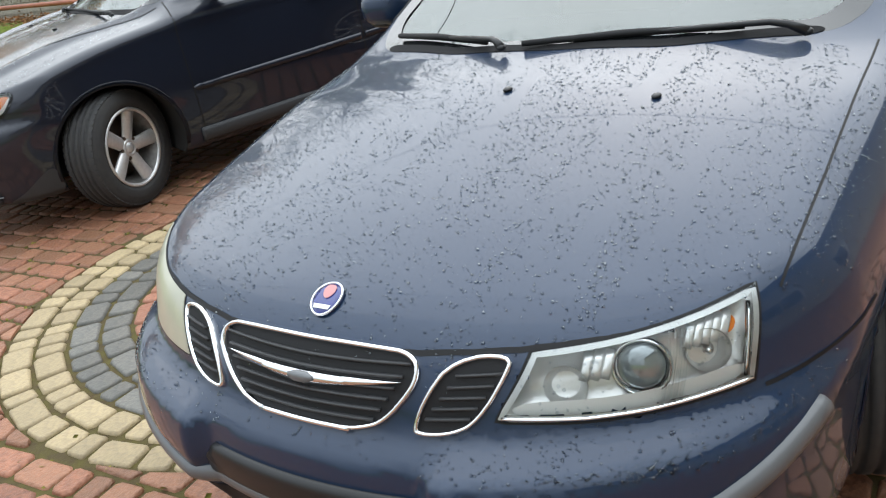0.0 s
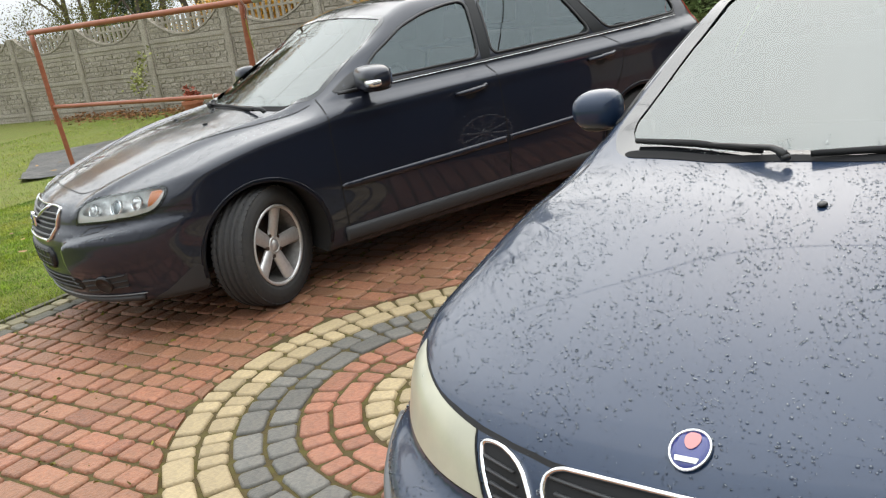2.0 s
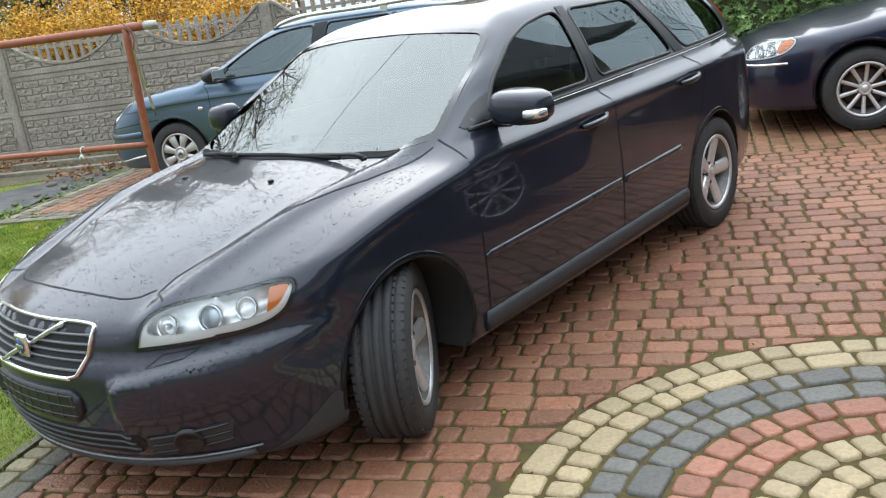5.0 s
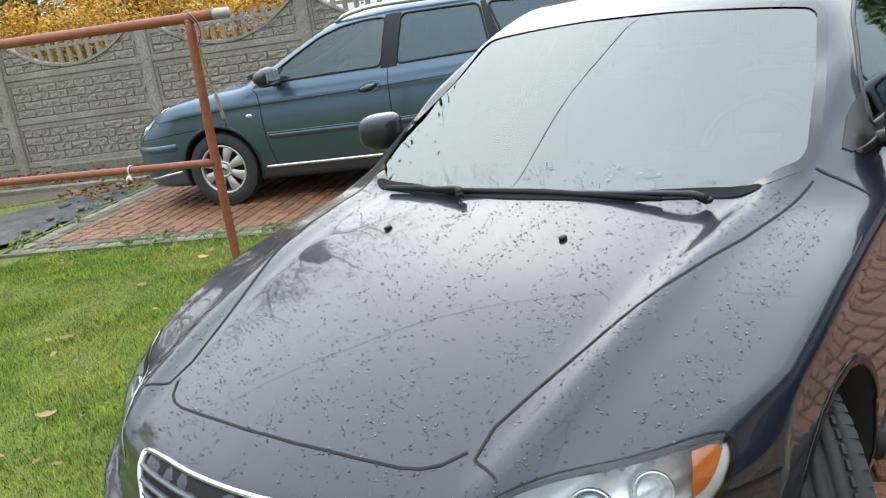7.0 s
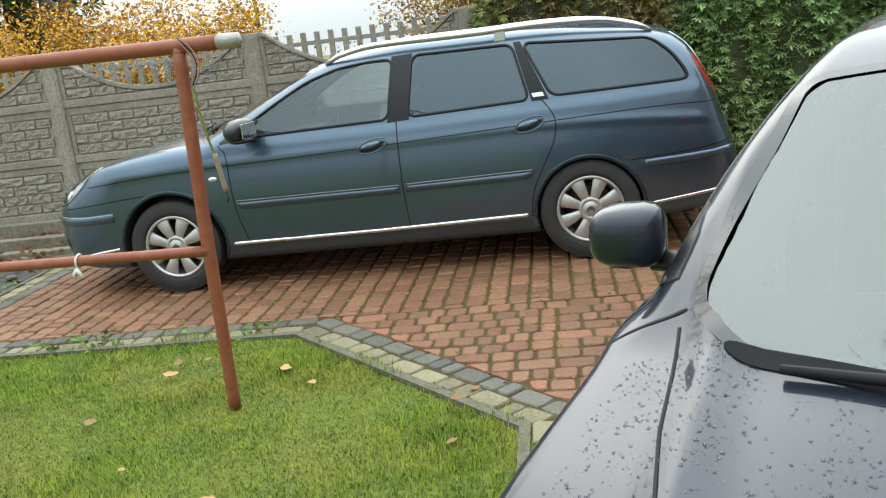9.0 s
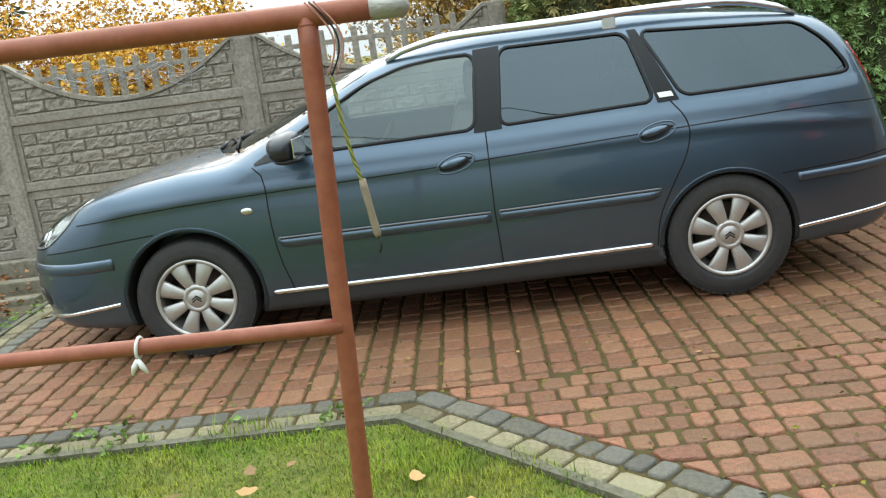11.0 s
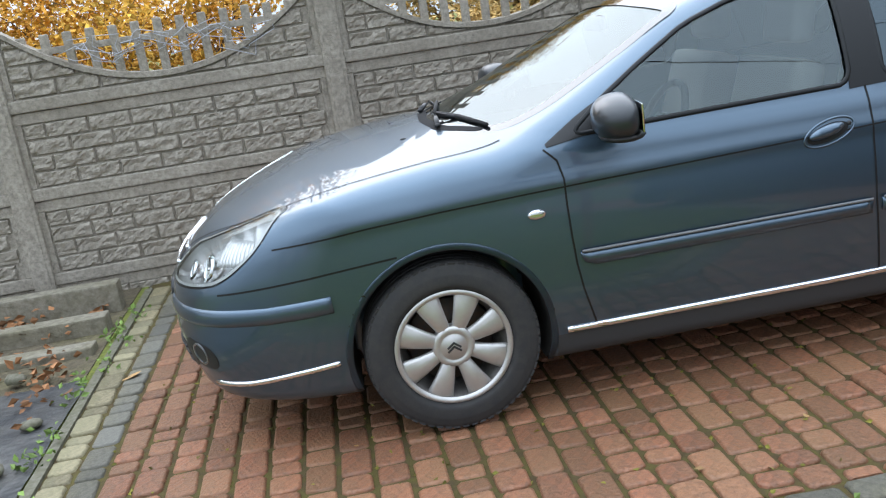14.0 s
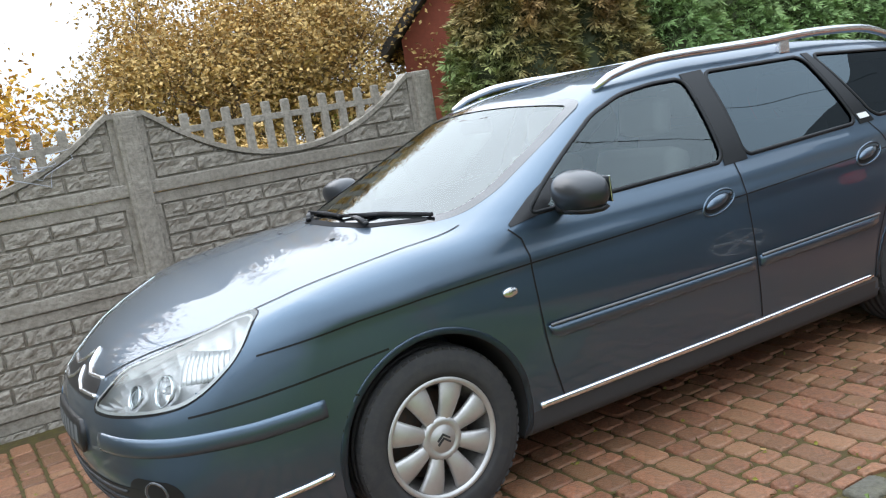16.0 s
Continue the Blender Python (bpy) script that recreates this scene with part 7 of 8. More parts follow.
for i in range(-7, 1):
    fence_bay(i, i in (-2, -1))
for i in range(-7, 2):
    bm = bmesh.new()
    x = i * FENCE_STEP
    box(bm, x - 0.068, x + 0.068, -0.055, 0.075, -0.5, JOINTS[3] + 0.49, 0.016)
    box(bm, x - 0.045, x + 0.045, -0.062, 0.0, -0.5, JOINTS[3] + 0.46, 0.010)
    part("post", bm, M["concrete"], fence)

# loose wire wound through the pickets
M["wire"] = mat("pale_wire", (0.45, 0.46, 0.50), 0.4, 0.4)
wire_pts = []
rng = random.Random(31)
for k in range(90):
    t = k / 89
    x = -1.55 + 1.15 * t + 0.10 * math.sin(k * 0.9) + 0.05 * math.sin(k * 2.3)
    wire_pts.append(Vector((x, -0.035 + 0.02 * math.sin(k * 1.7), 1.49 + 0.06 * math.sin(k * 1.1 + 1) + 0.03 * math.cos(k * 0.37) - 0.10 * (t > 0.8) * math.sin((t - 0.8) * 15))))
v, f = tube([pose(*FENCE_A, 0, 0, 0, FENCE_TURN) @ p for p in wire_pts], 0.0027, 6)
tagged(put("wire", v, f, M["wire"], None, "pale loose wire wound through the fence pickets"), category="wire")

# ---------------------------------------------------------------- the carpet rack
rack = thing("carpet_rack", "red-brown painted steel pipe carpet-beating rack standing in the lawn", "rack", pose(0, 0, 0))
RY = -2.035
for name, pts, r in (("post", [(1.045, RY + 0.07, -0.03), (1.085, RY + 0.01, 0.75), (1.12, RY, 1.575)], 0.028), ("post", [(-2.24, RY + 0.05, -0.03), (-2.27, RY + 0.02, 0.75), (-2.28, RY, 1.60)], 0.028), ("top_rail", [(-2.42, RY + 0.06, 1.625), (-0.5, RY + 0.02, 1.602), (1.295, RY, 1.578)], 0.030), ("lower_rail", [(-2.27, RY + 0.02, 0.775), (-0.6, RY, 0.755), (1.085, RY, 0.735)], 0.023)):
    P_ = [Vector(p) for p in pts]
    fine = [P_[0].lerp(P_[1], t / 10) for t in range(10)] + [P_[1].lerp(P_[2], t / 10) for t in range(11)]
    fine = [p + 0.002 * Vector((noise.noise(p * 3), noise.noise(p * 3 + Vector((7, 0, 0))), 0)) for p in fine]
    v, f = tube(fine, r, 20)
    put(name, v, f, M["rust"], rack)
for c in ((1.12, RY, 1.575),):
    bm = ball((0.0295, 0.0295, 0.009), 2, lambda q: q * (1 + 0.2 * noise.noise(q * 3)))
    bmesh.ops.translate(bm, verts=bm.verts, vec=Vector(c) - Vector((0, 0, 0.018)))
    part("weld", bm, M["rust"], rack, smooth=True)
M["foil"] = mat("silver_tape", (0.40, 0.385, 0.355), 0.5, 0.4, bump=(60, 0.8, 0.006))
v, f = tube([(1.285, RY, 1.578), (1.33, RY, 1.577), (1.375, RY - 0.004, 1.576), (1.385, RY, 1.570)], [0.0315, 0.033, 0.030, 0.012], 18)
put("taped_end", [Vector(p) + 0.004 * noise.noise_vector(Vector(p) * 25) for p in v], f, M["foil"], rack, "silver tape over the pipe end")

# rag knotted round the lower rail
M["rag"] = mat("white_rag", (0.70, 0.69, 0.65), 0.9, bump=(80, 0.5, 0.003))
ring = [(0.50 + 0.004 * math.sin(a), RY + 0.029 * math.cos(a), 0.741 + 0.029 * math.sin(a)) for a in np.linspace(0, 2 * math.pi, 18)]
v, f = tube(ring, 0.005, 7)
rag = tagged(put("rag", v, f, M["rag"], None, "white rag knotted round the lower pipe"), category="rag")
for d in (-1, 1):
    v, f = tube([(0.50, RY - 0.03, 0.715), (0.50 + d * 0.012, RY - 0.034, 0.695), (0.50 + d * 0.022, RY - 0.030, 0.672)], [0.007, 0.009, 0.004], 7)
    put("rag_end", v, f, M["rag"], rag)

# skipping rope: twisted green and yellow strands, hanging loop, wooden handle
M["rope_g"] = mat("green_rope", (0.075, 0.15, 0.04), 0.8)
M["rope_y"] = mat("yellow_rope", (0.36, 0.27, 0.05), 0.8)
M["rope_p"] = mat("pink_cord", (0.42, 0.20, 0.15), 0.8)
M["old_wood"] = mat("old_wood", (0.30, 0.24, 0.17), 0.8, grain=(30, 0.6, (0.20, 0.16, 0.11)), bump=(60, 0.5, 0.004))
rope = thing("skipping_rope", "green and yellow twisted rope with worn wooden handle", "rope")
path = [Vector((1.165, RY - 0.03, 1.42)), Vector((1.175, RY - 0.035, 1.30)), Vector((1.19, RY - 0.035, 1.20)), Vector((1.205, RY - 0.035, 1.135))]
fine = [a.lerp(b, t / 10) for a, b in zip(path, path[1:]) for t in range(10)] + [path[-1]]
for k, material in enumerate((M["rope_g"], M["rope_y"], M["rope_g"], M["rope_y"])):
    pts = [p + 0.0032 * Vector((math.cos(i * 0.9 + k * math.pi / 2), math.sin(i * 0.9 + k * math.pi / 2), 0)) for i, p in enumerate(fine)]
    v, f = tube(pts, 0.0028, 6)
    put("strand", v, f, material, rope)
v, f = tube([(1.205, RY - 0.035, 1.145), (1.207, RY - 0.035, 1.12), (1.215, RY - 0.035, 1.06), (1.224, RY - 0.035, 0.995), (1.226, RY - 0.035, 0.985)], [0.009, 0.011, 0.010, 0.011, 0.008], 12)
put("handle", v, f, M["old_wood"], rope, "worn grey wooden handle")
v, f = tube([(1.226, RY - 0.035, 0.985), (1.230, RY - 0.035, 0.955), (1.224, RY - 0.035, 0.94)], 0.003, 6)
put("hook", v, f, M["trim"], rope)
for k, (a, b, material) in enumerate(((0.0, 0.05, M["rope_p"]), (0.35, 0.07, M["trim"]), (0.7, 0.06, M["rope_p"]))):
    pts = [Vector((1.125 + 0.045 * math.sin(t * math.pi) + 0.03 * t + 0.012 * k, RY - 0.034 - 0.004 * k, 1.612 - 0.19 * t)) for t in np.linspace(0, 1, 14)]
    v, f = tube(pts, 0.0027, 6)
    put("hanging_cord", v, f, material, rope)

# ---------------------------------------------------------------- plants
def leaf_cloud(centres, per, size, spread, seed, flat=0.5):
    """Verts and faces of many small folded leaves round the given points."""
    rs = np.random.RandomState(seed)
    c = np.repeat(np.array([tuple(p) for p in centres]), per, axis=0)
    n = len(c)
    c = c + rs.normal(0, spread, (n, 3))
    d = rs.normal(0, 1, (n, 3))
    d[:, 2] *= flat
    d /= np.linalg.norm(d, axis=1)[:, None]
    e = np.cross(d, rs.normal(0, 1, (n, 3)))
    e /= np.linalg.norm(e, axis=1)[:, None]
    s = size * rs.uniform(0.55, 1.3, n)[:, None]
    nn = np.cross(d, e) * s * 0.12
    V = np.stack([c, c + d * s * 0.5 + e * s * 0.32 + nn, c + d * s, c + d * s * 0.5 - e * s * 0.32 + nn], 1).reshape(-1, 3)
    base = 4 * np.arange(n)[:, None]
    return V.tolist(), np.concatenate([base + np.array([0, 1, 2]), base + np.array([0, 2, 3])]).tolist()


def grow(start, way, length, radius, depth, rng, out, tips, bend=0.35, split=3):
    """Branches as tapered tubes, gathered in out; the ends in tips."""
    pts, p, d = [start], start.copy(), way.normalized()
    k = 5
    for i in range(k):
        d = (d + Vector((rng.uniform(-1, 1), rng.uniform(-1, 1), rng.uniform(-0.6, 0.9))) * bend * 0.35).normalized()
        p = p + d * length / k
        pts.append(p.copy())
    out.append((pts, [radius * (1 - 0.55 * i / k) for i in range(k + 1)]))
    if depth == 0:
        tips += pts[2:]
        return
    for i in range(split):
        at = pts[rng.randrange(2, k + 1)] if i else pts[-1]
        side = Vector((rng.uniform(-1, 1), rng.uniform(-1, 1), rng.uniform(-0.1, 0.7))).normalized()
        grow(at, (d * 0.55 + side * 0.8), length * rng.uniform(0.55, 0.8), radius * 0.5, depth - 1, rng, out, tips, bend, split)
    if depth <= 1:
        tips += pts[3:]


def tree(name, label, x, y, height, radius, seed, leaves=None, per=6, size=0.05, spread=0.10, depth=3, lean=(0, 0), stems=1, split=3, z=0.0, flat=0.6):
    rng = random.Random(seed)
    t = thing(name, label, "tree" if height > 3 else "shrub", Matrix.Translation((x, y, z)))
    tips = []
    for s_ in range(stems):
        out = []
        a = rng.uniform(0, 6.28)
        tilt = 0.0 if stems == 1 else 0.45
        grow(Vector((0.08 * math.cos(a), 0.08 * math.sin(a), -0.05)) if stems > 1 else Vector((0, 0, -0.05)), Vector((lean[0] + tilt * math.cos(a), lean[1] + tilt * math.sin(a), 1)), height * 0.5, radius, depth, rng, out, tips, split=split)
        vs, fs = [], []
        for pts, rad in out:
            v, f = tube(pts, rad, 6 if rad[0] > 0.012 else 4, False)
            b = len(vs)
            vs += v
            fs += [tuple(i + b for i in q) for q in f]
        put("trunk" if stems == 1 else "stem", vs, fs, M["bark"], t)
    if leaves:
        v, f = leaf_cloud(tips, per, size, spread, seed + 1, flat)
        tagged(put("crown", v, f, leaves, t, smooth=False), kind="")
    return t


# golden shrubs and bare trees behind the fence
for i, (x, y, h, m, per, st) in enumerate(((-4.9, 4.4, 2.0, "gold", 14, 5), (-3.6, 4.6, 2.1, "gold", 15, 5), (-2.6, 4.7, 2.2, "gold", 15, 5), (-1.5, 4.5, 2.0, "gold", 15, 5), (-6.8, 5.0, 2.4, "olive", 8, 4), (-10.4, 4.4, 2.5, "olive", 6, 4), (-8.6, 4.6, 2.3, "olive", 6, 4), (-12.6, 4.6, 2.8, "olive", 6, 4), (-5.9, 4.7, 2.1, "ochre", 9, 4), (0.3, 4.3, 1.2, "ochre", 10, 4), (1.0, 4.5, 1.3, "ochre", 10, 4), (1.7, 4.3, 1.2, "ochre", 9, 4), (2.4, 4.6, 1.3, "olive", 9, 4))):
    label = {"gold": "shrub with golden autumn leaves behind the fence", "ochre": "thin shrub with ochre autumn leaves behind the fence", "olive": "shrub with olive-green leaves behind the fence"}[m]
    tree("autumn_shrub", label, x, y, h, 0.022, 100 + i, M[m], per, 0.050, 0.11, 3, stems=st, split=3)
for i, (x, y, h) in enumerate(((1.5, 8.9, 2.7), (2.4, 8.4, 3.0), (3.2, 9.2, 3.3), (3.9, 8.3, 2.9), (4.5, 8.9, 3.3), (2.9, 8.0, 2.6))):
    tree("thin_tree", "many-stemmed thin tree with sparse ochre autumn leaves", x, y, h, 0.03, 150 + i, M["ochre"], 8, 0.062, 0.12, 4, stems=4, split=3)
for i, (x, y, h) in enumerate(((-15.0, 4.7, 8.0), (-18.6, 2.4, 9.5), (-17.4, 6.2, 9.0), (-21.0, 0.2, 9.5))):
    tree("golden_tree", "tall tree with dense golden autumn leaves", x, y, h, 0.14, 170 + i, M["gold"], 14, 0.13, 0.30, 4, split=3)
for i, (x, y, h, r) in enumerate(((-0.9, 5.6, 4.6, 0.045), (-5.0, 8.6, 8.0, 0.15), (-6.6, 10.2, 8.5, 0.16), (-10.2, 5.4, 5.6, 0.08), (-12.8, 6.2, 6.2, 0.08), (-9.0, 6.4, 6.5, 0.12), (-7.2, 7.0, 7.0, 0.10), (-12.0, 7.6, 7.5, 0.12), (-15.5, 8.5, 8.0, 0.13), (-10.5, 9.0, 8.0, 0.11), (-13.5, 10.0, 8.5, 0.13), (-18.5, 9.5, 8.0, 0.12))):
    tree("bare_tree", "almost leafless tree with thin branches behind the fence", x, y, h, r, 200 + i, None if i == 0 else M["olive"], 5 if i in (1, 2) else 6, 0.07, 0.24, 4 if i else 3, split=3)


def conifer(x, y, height, width, seed, sprays, material, label, name="conifer", z=0.0, front=None, core=1.0, big=1.0):
    """A thuja: a core coloured dark for the shade inside, and many flat fan sprays that hang outward."""
    t = thing(name, label, "conifer", Matrix.Translation((x, y, z)))
    # a filler body inside the sprays; its dark colour stands for the shade there
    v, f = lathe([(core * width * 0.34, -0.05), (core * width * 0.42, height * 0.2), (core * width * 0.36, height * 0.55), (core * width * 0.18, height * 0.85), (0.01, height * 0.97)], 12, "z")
    put("trunk", [Vector(p) * 1.0 + 0.05 * noise.noise_vector(Vector(p) * 3) for p in v], f, M["conifer_shade"], t, "solid core coloured dark for the shade inside")
    rs = np.random.RandomState(seed)
    n = sprays
    h = rs.uniform(0.0, 1.0, n) ** 0.9
    a = rs.uniform(0, 2 * np.pi, n)
    if front is not None:
        a = front + rs.uniform(-1.9, 1.9, n)
    prof = np.interp(h, [0, 0.15, 0.5, 0.8, 1.0], [0.92, 1.0, 0.9, 0.6, 0.06]) * width / 2
    lump = np.array([noise.noise(Vector((math.cos(b) * 2 + seed, math.sin(b) * 2, q * height * 1.6))) for b, q in zip(a, h)])
    r = prof * (0.86 + 0.25 * lump) * rs.uniform(0.80 if core == 1.0 else 0.30, 1.06, n)
    c = np.stack([r * np.cos(a), r * np.sin(a), h * height], 1)
    d = np.stack([np.cos(a), np.sin(a), rs.uniform(-0.75, 0.25, n)], 1) + rs.normal(0, 0.35, (n, 3))
    d /= np.linalg.norm(d, axis=1)[:, None]
    e = np.cross(d, rs.normal(0, 1, (n, 3)) * 0.6 + np.array([0, 0, 1]))
    e /= np.linalg.norm(e, axis=1)[:, None]
    s = big * rs.uniform(0.055, 0.125, n)[:, None]
    V, tri = [], []
    # one spray: a midrib with five side fingers
    fing = ((0.0, 1.0, 0.16), (0.55, 0.75, 0.13), (-0.55, 0.75, 0.13), (0.85, 0.42, 0.11), (-0.85, 0.42, 0.11))
    parts_ = []
    for side, reach, w in fing:
        way = d * reach + e * side * 0.62
        root = c + d * s * (0.05 + 0.35 * abs(reach - 0.4))
        tip = c + way * s
        nrm = np.cross(d, e)
        wv = np.cross(nrm, way)
        wv /= np.linalg.norm(wv, axis=1)[:, None]
        mid = (root + tip) / 2
        parts_.append(np.stack([root, mid + wv * s * w * 0.6, tip, mid - wv * s * w * 0.6], 1))
    P4 = np.stack(parts_, 1).reshape(-1, 4, 3)
    V = P4.reshape(-1, 3)
    base = 4 * np.arange(len(P4))[:, None]
    put("foliage", V.tolist(), (base + np.array([0, 1, 2, 3])).tolist(), material, t, smooth=False)
    return t


rng = random.Random(77)
for i in range(9):
    x = 2.45 + 0.78 * i + rng.uniform(-0.08, 0.08)
    brown = i < 2
    conifer(x, 2.78 + rng.uniform(-0.08, 0.1), 2.75 + rng.uniform(-0.2, 0.3), 1.25 + rng.uniform(-0.05, 0.15), 300 + i, 9500 if i < 6 else 3500, M["conifer_brown"] if brown else M["conifer"], "browned conifer of the hedge" if brown else "dense green conifer of the hedge", "hedge_conifer", front=-math.pi / 2)
for i, (x, y, h) in enumerate(((-7.4, 11.2, 9.0), (-11.6, 13.0, 9.5), (-18.0, 12.0, 9.0))):
    conifer(x, y, h, 2.8, 340 + i, 4500, M["conifer_far"], "tall dark conifer standing behind the fence", front=-math.pi / 2, core=0.25, big=3.2)

M["young"] = mat("young_leaves", (0.24, 0.25, 0.08), 0.7, island=0.4)
# the young shrub, the pot and the bowl by the fence
tree("young_shrub", "thin young shrub with a few pale green leaves", -5.75, 1.85, 1.3, 0.008, 501, M["young"], 3, 0.085, 0.06, 2, stems=1, split=3)
M["terracotta"] = mat("terracotta", (0.36, 0.13, 0.07), 0.8, grain=(30, 0.5, (0.26, 0.09, 0.05)))
M["bowl"] = mat("yellow_plastic", (0.62, 0.46, 0.02), 0.4)
pot = thing("flower_pot", "terracotta flower pot with withered red plant", "pot", pose(-4.0, 1.45, 0.0))
v, f = lathe([(0.001, 0.0), (0.10, 0.0), (0.155, 0.24), (0.175, 0.24), (0.175, 0.29), (0.15, 0.29), (0.14, 0.24), (0.001, 0.24)], 28, "z")
put("pot_body", v, [q[::-1] for q in f], M["terracotta"], pot, smooth=False)
v, f = leaf_cloud([(0.05 * math.cos(k), 0.05 * math.sin(k), 0.32 + 0.03 * (k % 6)) for k in range(14)], 6, 0.09, 0.035, 5)
put("withered_plant", v, f, mat("withered_red", (0.30, 0.08, 0.05), 0.8, island=0.4), pot, "withered reddish leaves", smooth=False)
bowl_ = thing("washing_bowl", "upturned yellow plastic bowl on the lawn", "bowl", pose(-3.64, 0.34, 0.0, 0, 0, 20) @ Matrix.Diagonal((0.72, 0.72, 0.72, 1)))
v, f = lathe([(0.001, 0.11), (0.15, 0.11), (0.17, 0.10), (0.205, 0.02), (0.225, 0.012), (0.225, 0.0), (0.20, 0.0)], 28, "z")
put("bowl_body", v, [q[::-1] for q in f], M["bowl"], bowl_)

# fallen leaves
leaf_me = {}


def fallen_leaf(x, y, z, size, turn, k, tilt):
    if k not in leaf_me:
        r = random.Random(k)
        outline = [(math.cos(a) * (0.5 + 0.12 * math.sin(3 * a + k)) * (1.25 if abs(math.cos(a)) > 0.8 else 0.8), math.sin(a) * 0.42 * (1 + 0.15 * math.sin(5 * a)), 0) for a in np.linspace(0, 2 * math.pi, 14, endpoint=False)]
        verts = [(px, py, 0.10 * abs(py) + 0.12 * px * px + r.uniform(0, 0.04)) for px, py, _ in outline] + [(0, 0, 0)]
        me = bpy.data.meshes.new("fallen_leaf")
        me.from_pydata(verts, [], [(i, (i + 1) % 14, 14) for i in range(14)])
        me.materials.append(M["leaf"])
        leaf_me[k] = me
    ob = new("fallen_leaf", leaf_me[k])
    ob.matrix_world = pose(x, y, z, tilt, tilt * 0.6, turn) @ Matrix.Diagonal((size * 0.85, size * 0.85, size * 0.85, 1))
    return tagged(ob, "dry yellow-brown fallen leaf", "leaf", "fallen leaves")


rng = random.Random(55)
spots = [(0.55, -1.42, 0.07), (0.57, -1.574, 0.07), (2.80, -1.716, 0.07), (2.07, -2.05, 0.07), (1.18, -1.60, 0.08), (1.03, -3.85, 0.08), (0.47, -2.94, 0.07), (0.42, -2.1, 0.08), (1.14, -3.0, 0.06), (-1.41, 1.165, 0.09), (0.95, -1.75, 0.05), (0.30, -1.55, 0.05)]
spots += [(rng.uniform(-1.0, 2.2), rng.uniform(-5.0, -1.2), rng.uniform(0.035, 0.065)) for _ in range(30)]
spots += [(rng.uniform(-6.0, -2.0), rng.uniform(-4.0, 1.5), rng.uniform(0.05, 0.08)) for _ in range(24)]
for i, (x, y, s_) in enumerate(spots):
    ok = on_lawn(x, y)
    fallen_leaf(x, y, 0.018 if ok else 0.005, s_, rng.uniform(0, 360), i % 5, rng.uniform(-14, 14))
for i in range(14):
    fallen_leaf(rng.uniform(-1.2, 3.2), rng.uniform(-0.6, 0.2) if i % 2 else rng.uniform(-1.7, -0.9) + 0.5, 0.004, rng.uniform(0.015, 0.03), rng.uniform(0, 360), i % 5, rng.uniform(-6, 6))
litter = [(rng.uniform(-2.5, -1.72), rng.uniform(0.75, 1.6), 0.02 + rng.uniform(0, 0.03)) for _ in range(70)] + [(rng.uniform(-9, -1.8), 2.55 - abs(rng.gauss(0, 0.33)), 0.01 + rng.uniform(0, 0.03)) for _ in range(700)]
v, f = leaf_cloud(litter, 3, 0.058, 0.035, 8, 0.15)
tagged(put("leaf_litter", v, f, M["leaf_j"], None, "brown leaf litter along the fence foot", smooth=False), category="leaves", kind="stuff")
# weeds in the joints along the kerb
M["weed"] = mat("weed_leaves", (0.15, 0.23, 0.05), 0.7, island=0.45)
weeds = [(-1.64 + rng.uniform(-0.05, 0.12), rng.uniform(-0.9, 2.6), 0.015) for _ in range(38)] + [(rng.uniform(-1.2, 1.0), -0.93 + rng.uniform(-0.1, 0.06), 0.01) for _ in range(14)]
v, f = leaf_cloud(weeds, 12, 0.035, 0.025, 12, 0.5)
tagged(put("weeds", v, f, M["weed"], None, "small green weeds growing from the paving joints", smooth=False), category="weeds", kind="stuff")
# moss along the joints
moss = [(x + rng.uniform(-0.08, 0.08), y + rng.uniform(-0.08, 0.08), -0.009) for x, y, a, li in main + bay]
M["moss"] = mat("moss", (0.17, 0.155, 0.025), 0.95, island=0.5)
v, f = leaf_cloud(moss, 2, 0.022, 0.008, 14, 0.1)
tagged(put("moss", v, f, M["moss"], pavement, "moss in the paving joints", smooth=False), kind="stuff")

# ---------------------------------------------------------------- the shed behind the hedge and the house across the drive
M["shed_wall"] = mat("red_boards", (0.28, 0.07, 0.04), 0.8, grain=(20, 0.5, (0.19, 0.05, 0.03)))
M["roof"] = mat("dark_roof", (0.045, 0.042, 0.042), 0.8, grain=(12, 0.6, (0.08, 0.07, 0.065)))
M["render"] = mat("beige_render", (0.46, 0.41, 0.32), 0.9, grain=(50, 0.4, (0.36, 0.32, 0.25)), blotch=(0.7, 0.4, (0.40, 0.36, 0.29)))


def gabled(name, label, m, length, depth, eave, ridge, wall, roof, over=0.3):
    """A house: walls with gables, two roof slopes with thickness, windows and a door."""
    h = thing(name, label, "building", m)
    a, b = length / 2, depth / 2
    verts = [(-a, -b, -0.1), (a, -b, -0.1), (a, b, -0.1), (-a, b, -0.1), (-a, -b, eave), (a, -b, eave), (a, b, eave), (-a, b, eave), (-a, 0, ridge), (a, 0, ridge)]
    put("wall", verts, [(0, 1, 5, 4), (2, 3, 7, 6), (1, 2, 6, 9, 5), (3, 0, 4, 8, 7)], wall, h, smooth=False)
    for s_ in (1, -1):
        slope = (ridge - eave) / b
        e = (s_ * (b + over), eave - slope * over)
        vs = [(-a - over, 0, ridge + 0.04), (a + over, 0, ridge + 0.04), (a + over, e[0], e[1] + 0.04), (-a - over, e[0], e[1] + 0.04)]
        vs += [(x, y, z + 0.14) for x, y, z in vs]
        put("roof", vs, [(0, 1, 2, 3), (7, 6, 5, 4), (3, 2, 6, 7), (0, 3, 7, 4), (2, 1, 5, 6)], roof, h, smooth=False)
    return h


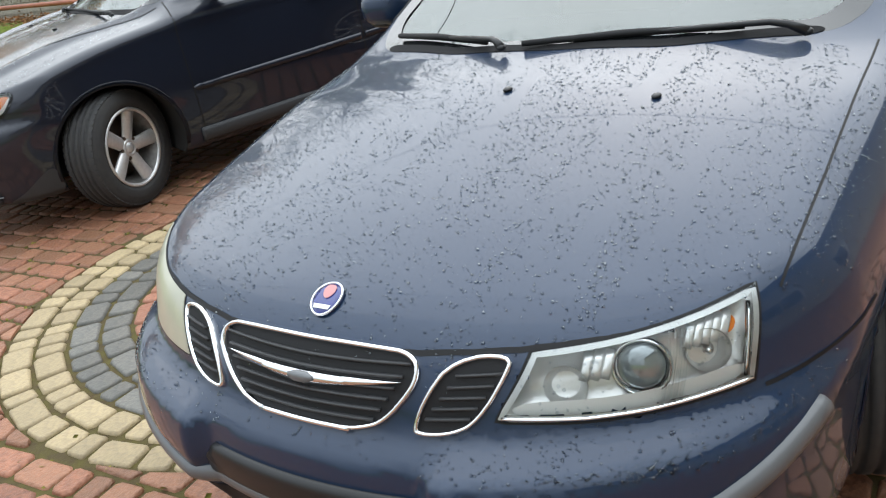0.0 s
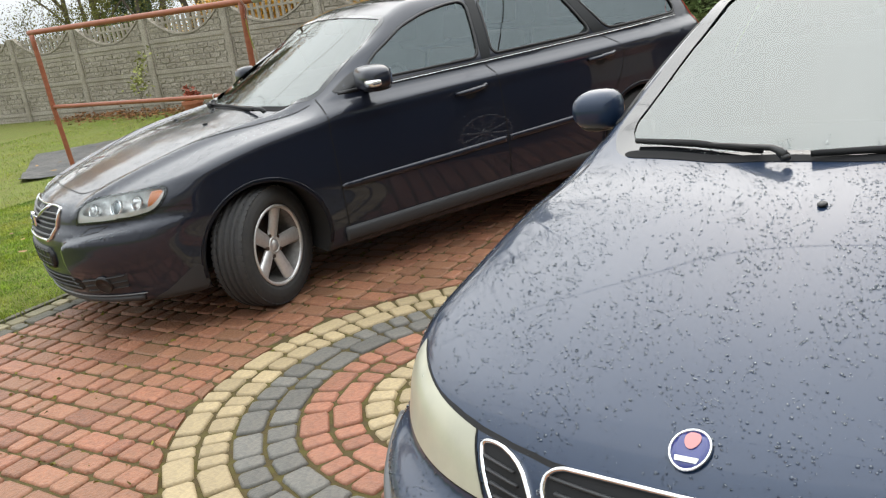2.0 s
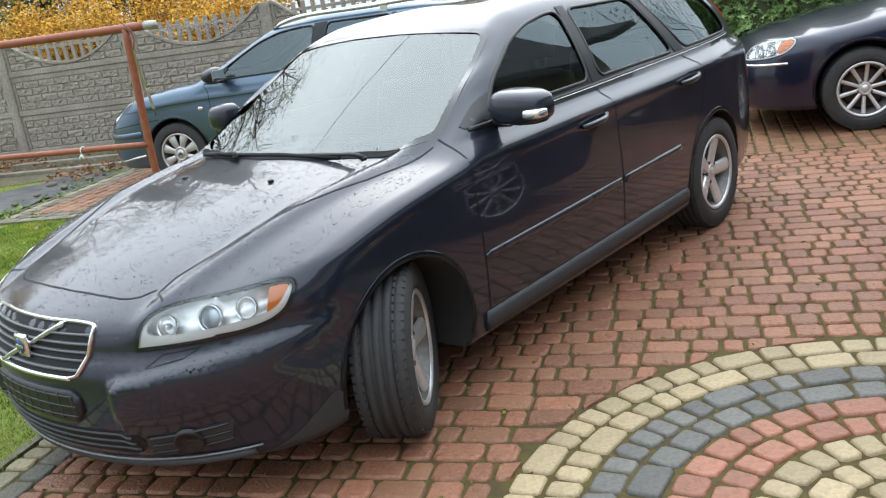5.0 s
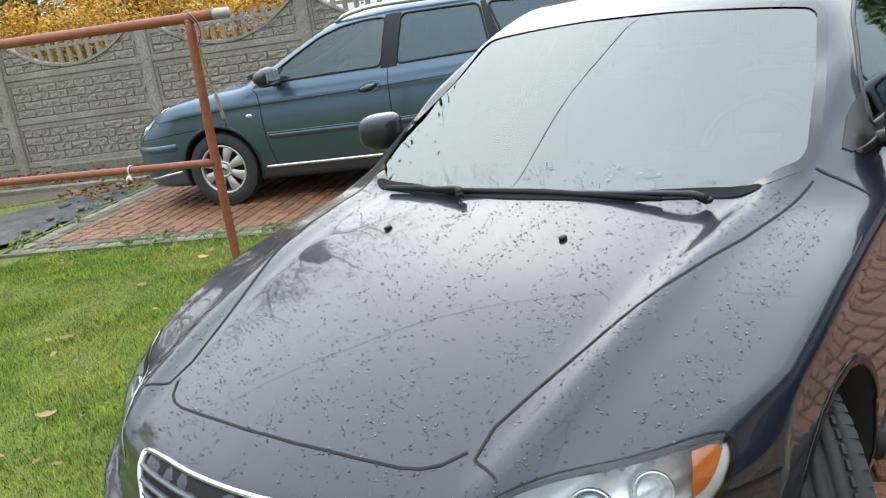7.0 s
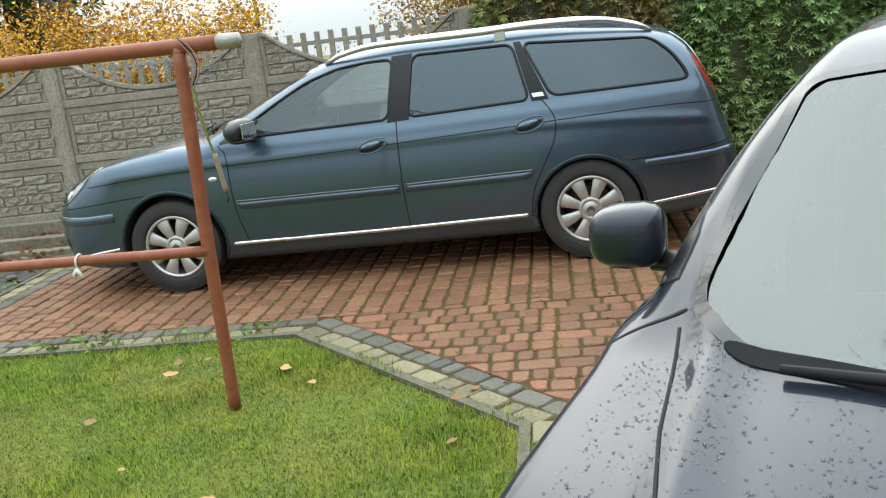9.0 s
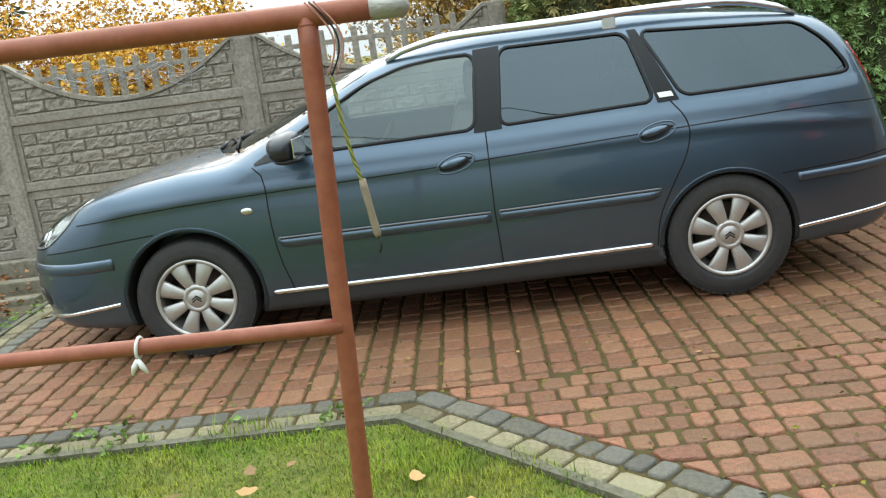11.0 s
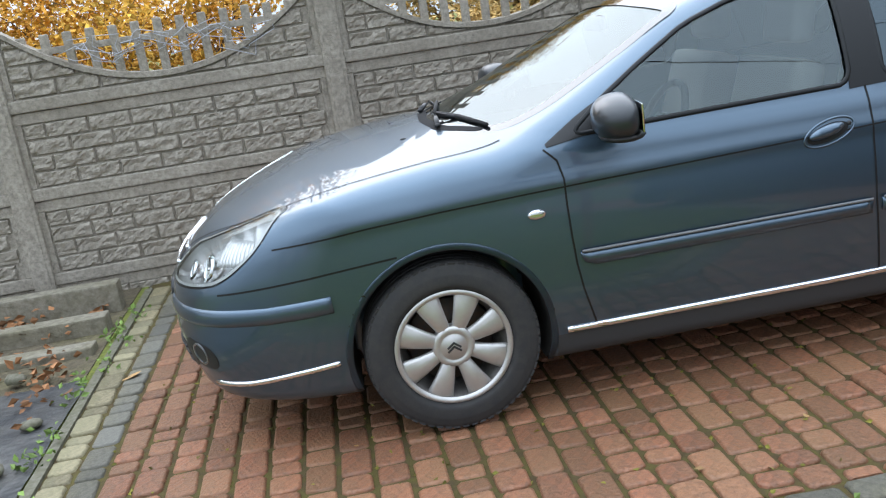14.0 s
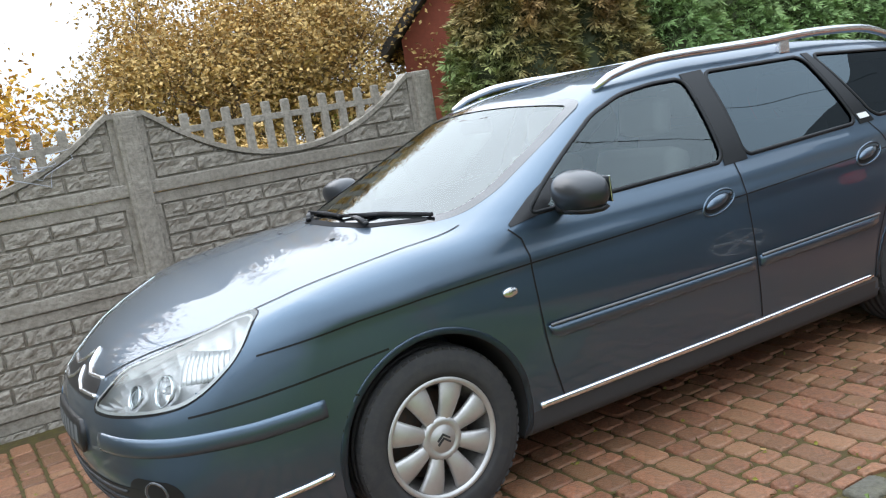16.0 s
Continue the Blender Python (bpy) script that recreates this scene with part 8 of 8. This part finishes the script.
shed = gabled("shed", "red-brown wooden shed with a dark roof behind the hedge", pose(6.45, 7.75, 0, 0, 0, 54), 3.0, 3.2, 2.3, 4.0, M["shed_wall"], M["roof"], 0.25)
house = gabled("house", "beige rendered house with a dark roof across the drive", pose(17.0, -8.5, 0, 0, 0, 92), 23.0, 9.0, 4.8, 8.7, M["render"], M["roof"], 0.6)
for i, x in enumerate((-9.2, -5.5, -2.0, 2.2, 5.6, 9.0)):
    w = new("window")
    w.parent = house
    bm = bmesh.new()
    for a in ((x - 0.8, x - 0.72, 4.47, 4.55, 0.9, 2.3), (x + 0.72, x + 0.8, 4.47, 4.55, 0.9, 2.3), (x - 0.8, x + 0.8, 4.47, 4.55, 0.9, 0.98), (x - 0.8, x + 0.8, 4.47, 4.55, 2.22, 2.3), (x - 0.03, x + 0.03, 4.47, 4.55, 0.9, 2.3)):
        box(bm, *a)
    part("window_frame", bm, M["white"], w)
    bm = bmesh.new()
    box(bm, x - 0.74, x + 0.74, 4.485, 4.51, 0.94, 2.26)
    part("pane", bm, M["bulb"], w)
for i, (x, y, h, r) in enumerate(((6.5, -15.0, 7.5, 0.14), (-9.0, -12.5, 8.0, 0.15), (13.6, 6.6, 7.0, 0.05))):
    tree("garden_tree", "half-bare tree at the edge of the garden", x, y, h, r, 600 + i, M["olive"] if i == 2 else M["ochre"], 3, 0.07, 0.18, 4, split=3)

# cables overhead, from the house to a far post
M["cable"] = mat("black_cable", (0.02, 0.02, 0.02), 0.6)
for a, b in (((14.0, -4.6, 6.4), (-13.0, -6.8, 6.9)), ((13.6, -1.0, 6.2), (-9.0, 0.6, 7.6))):
    a, b = Vector(a), Vector(b)
    v, f = tube([a.lerp(b, t) - Vector((0, 0, 0.55 * 4 * t * (1 - t))) for t in np.linspace(0, 1, 40)], 0.008, 6)
    tagged(put("overhead_cable", v, f, M["cable"], None, "thin black cable hanging across the drive"), category="cable")

# ---------------------------------------------------------------- the cars
estate_by_fence()
black_estate()
blue_saloon()
navy_estate()
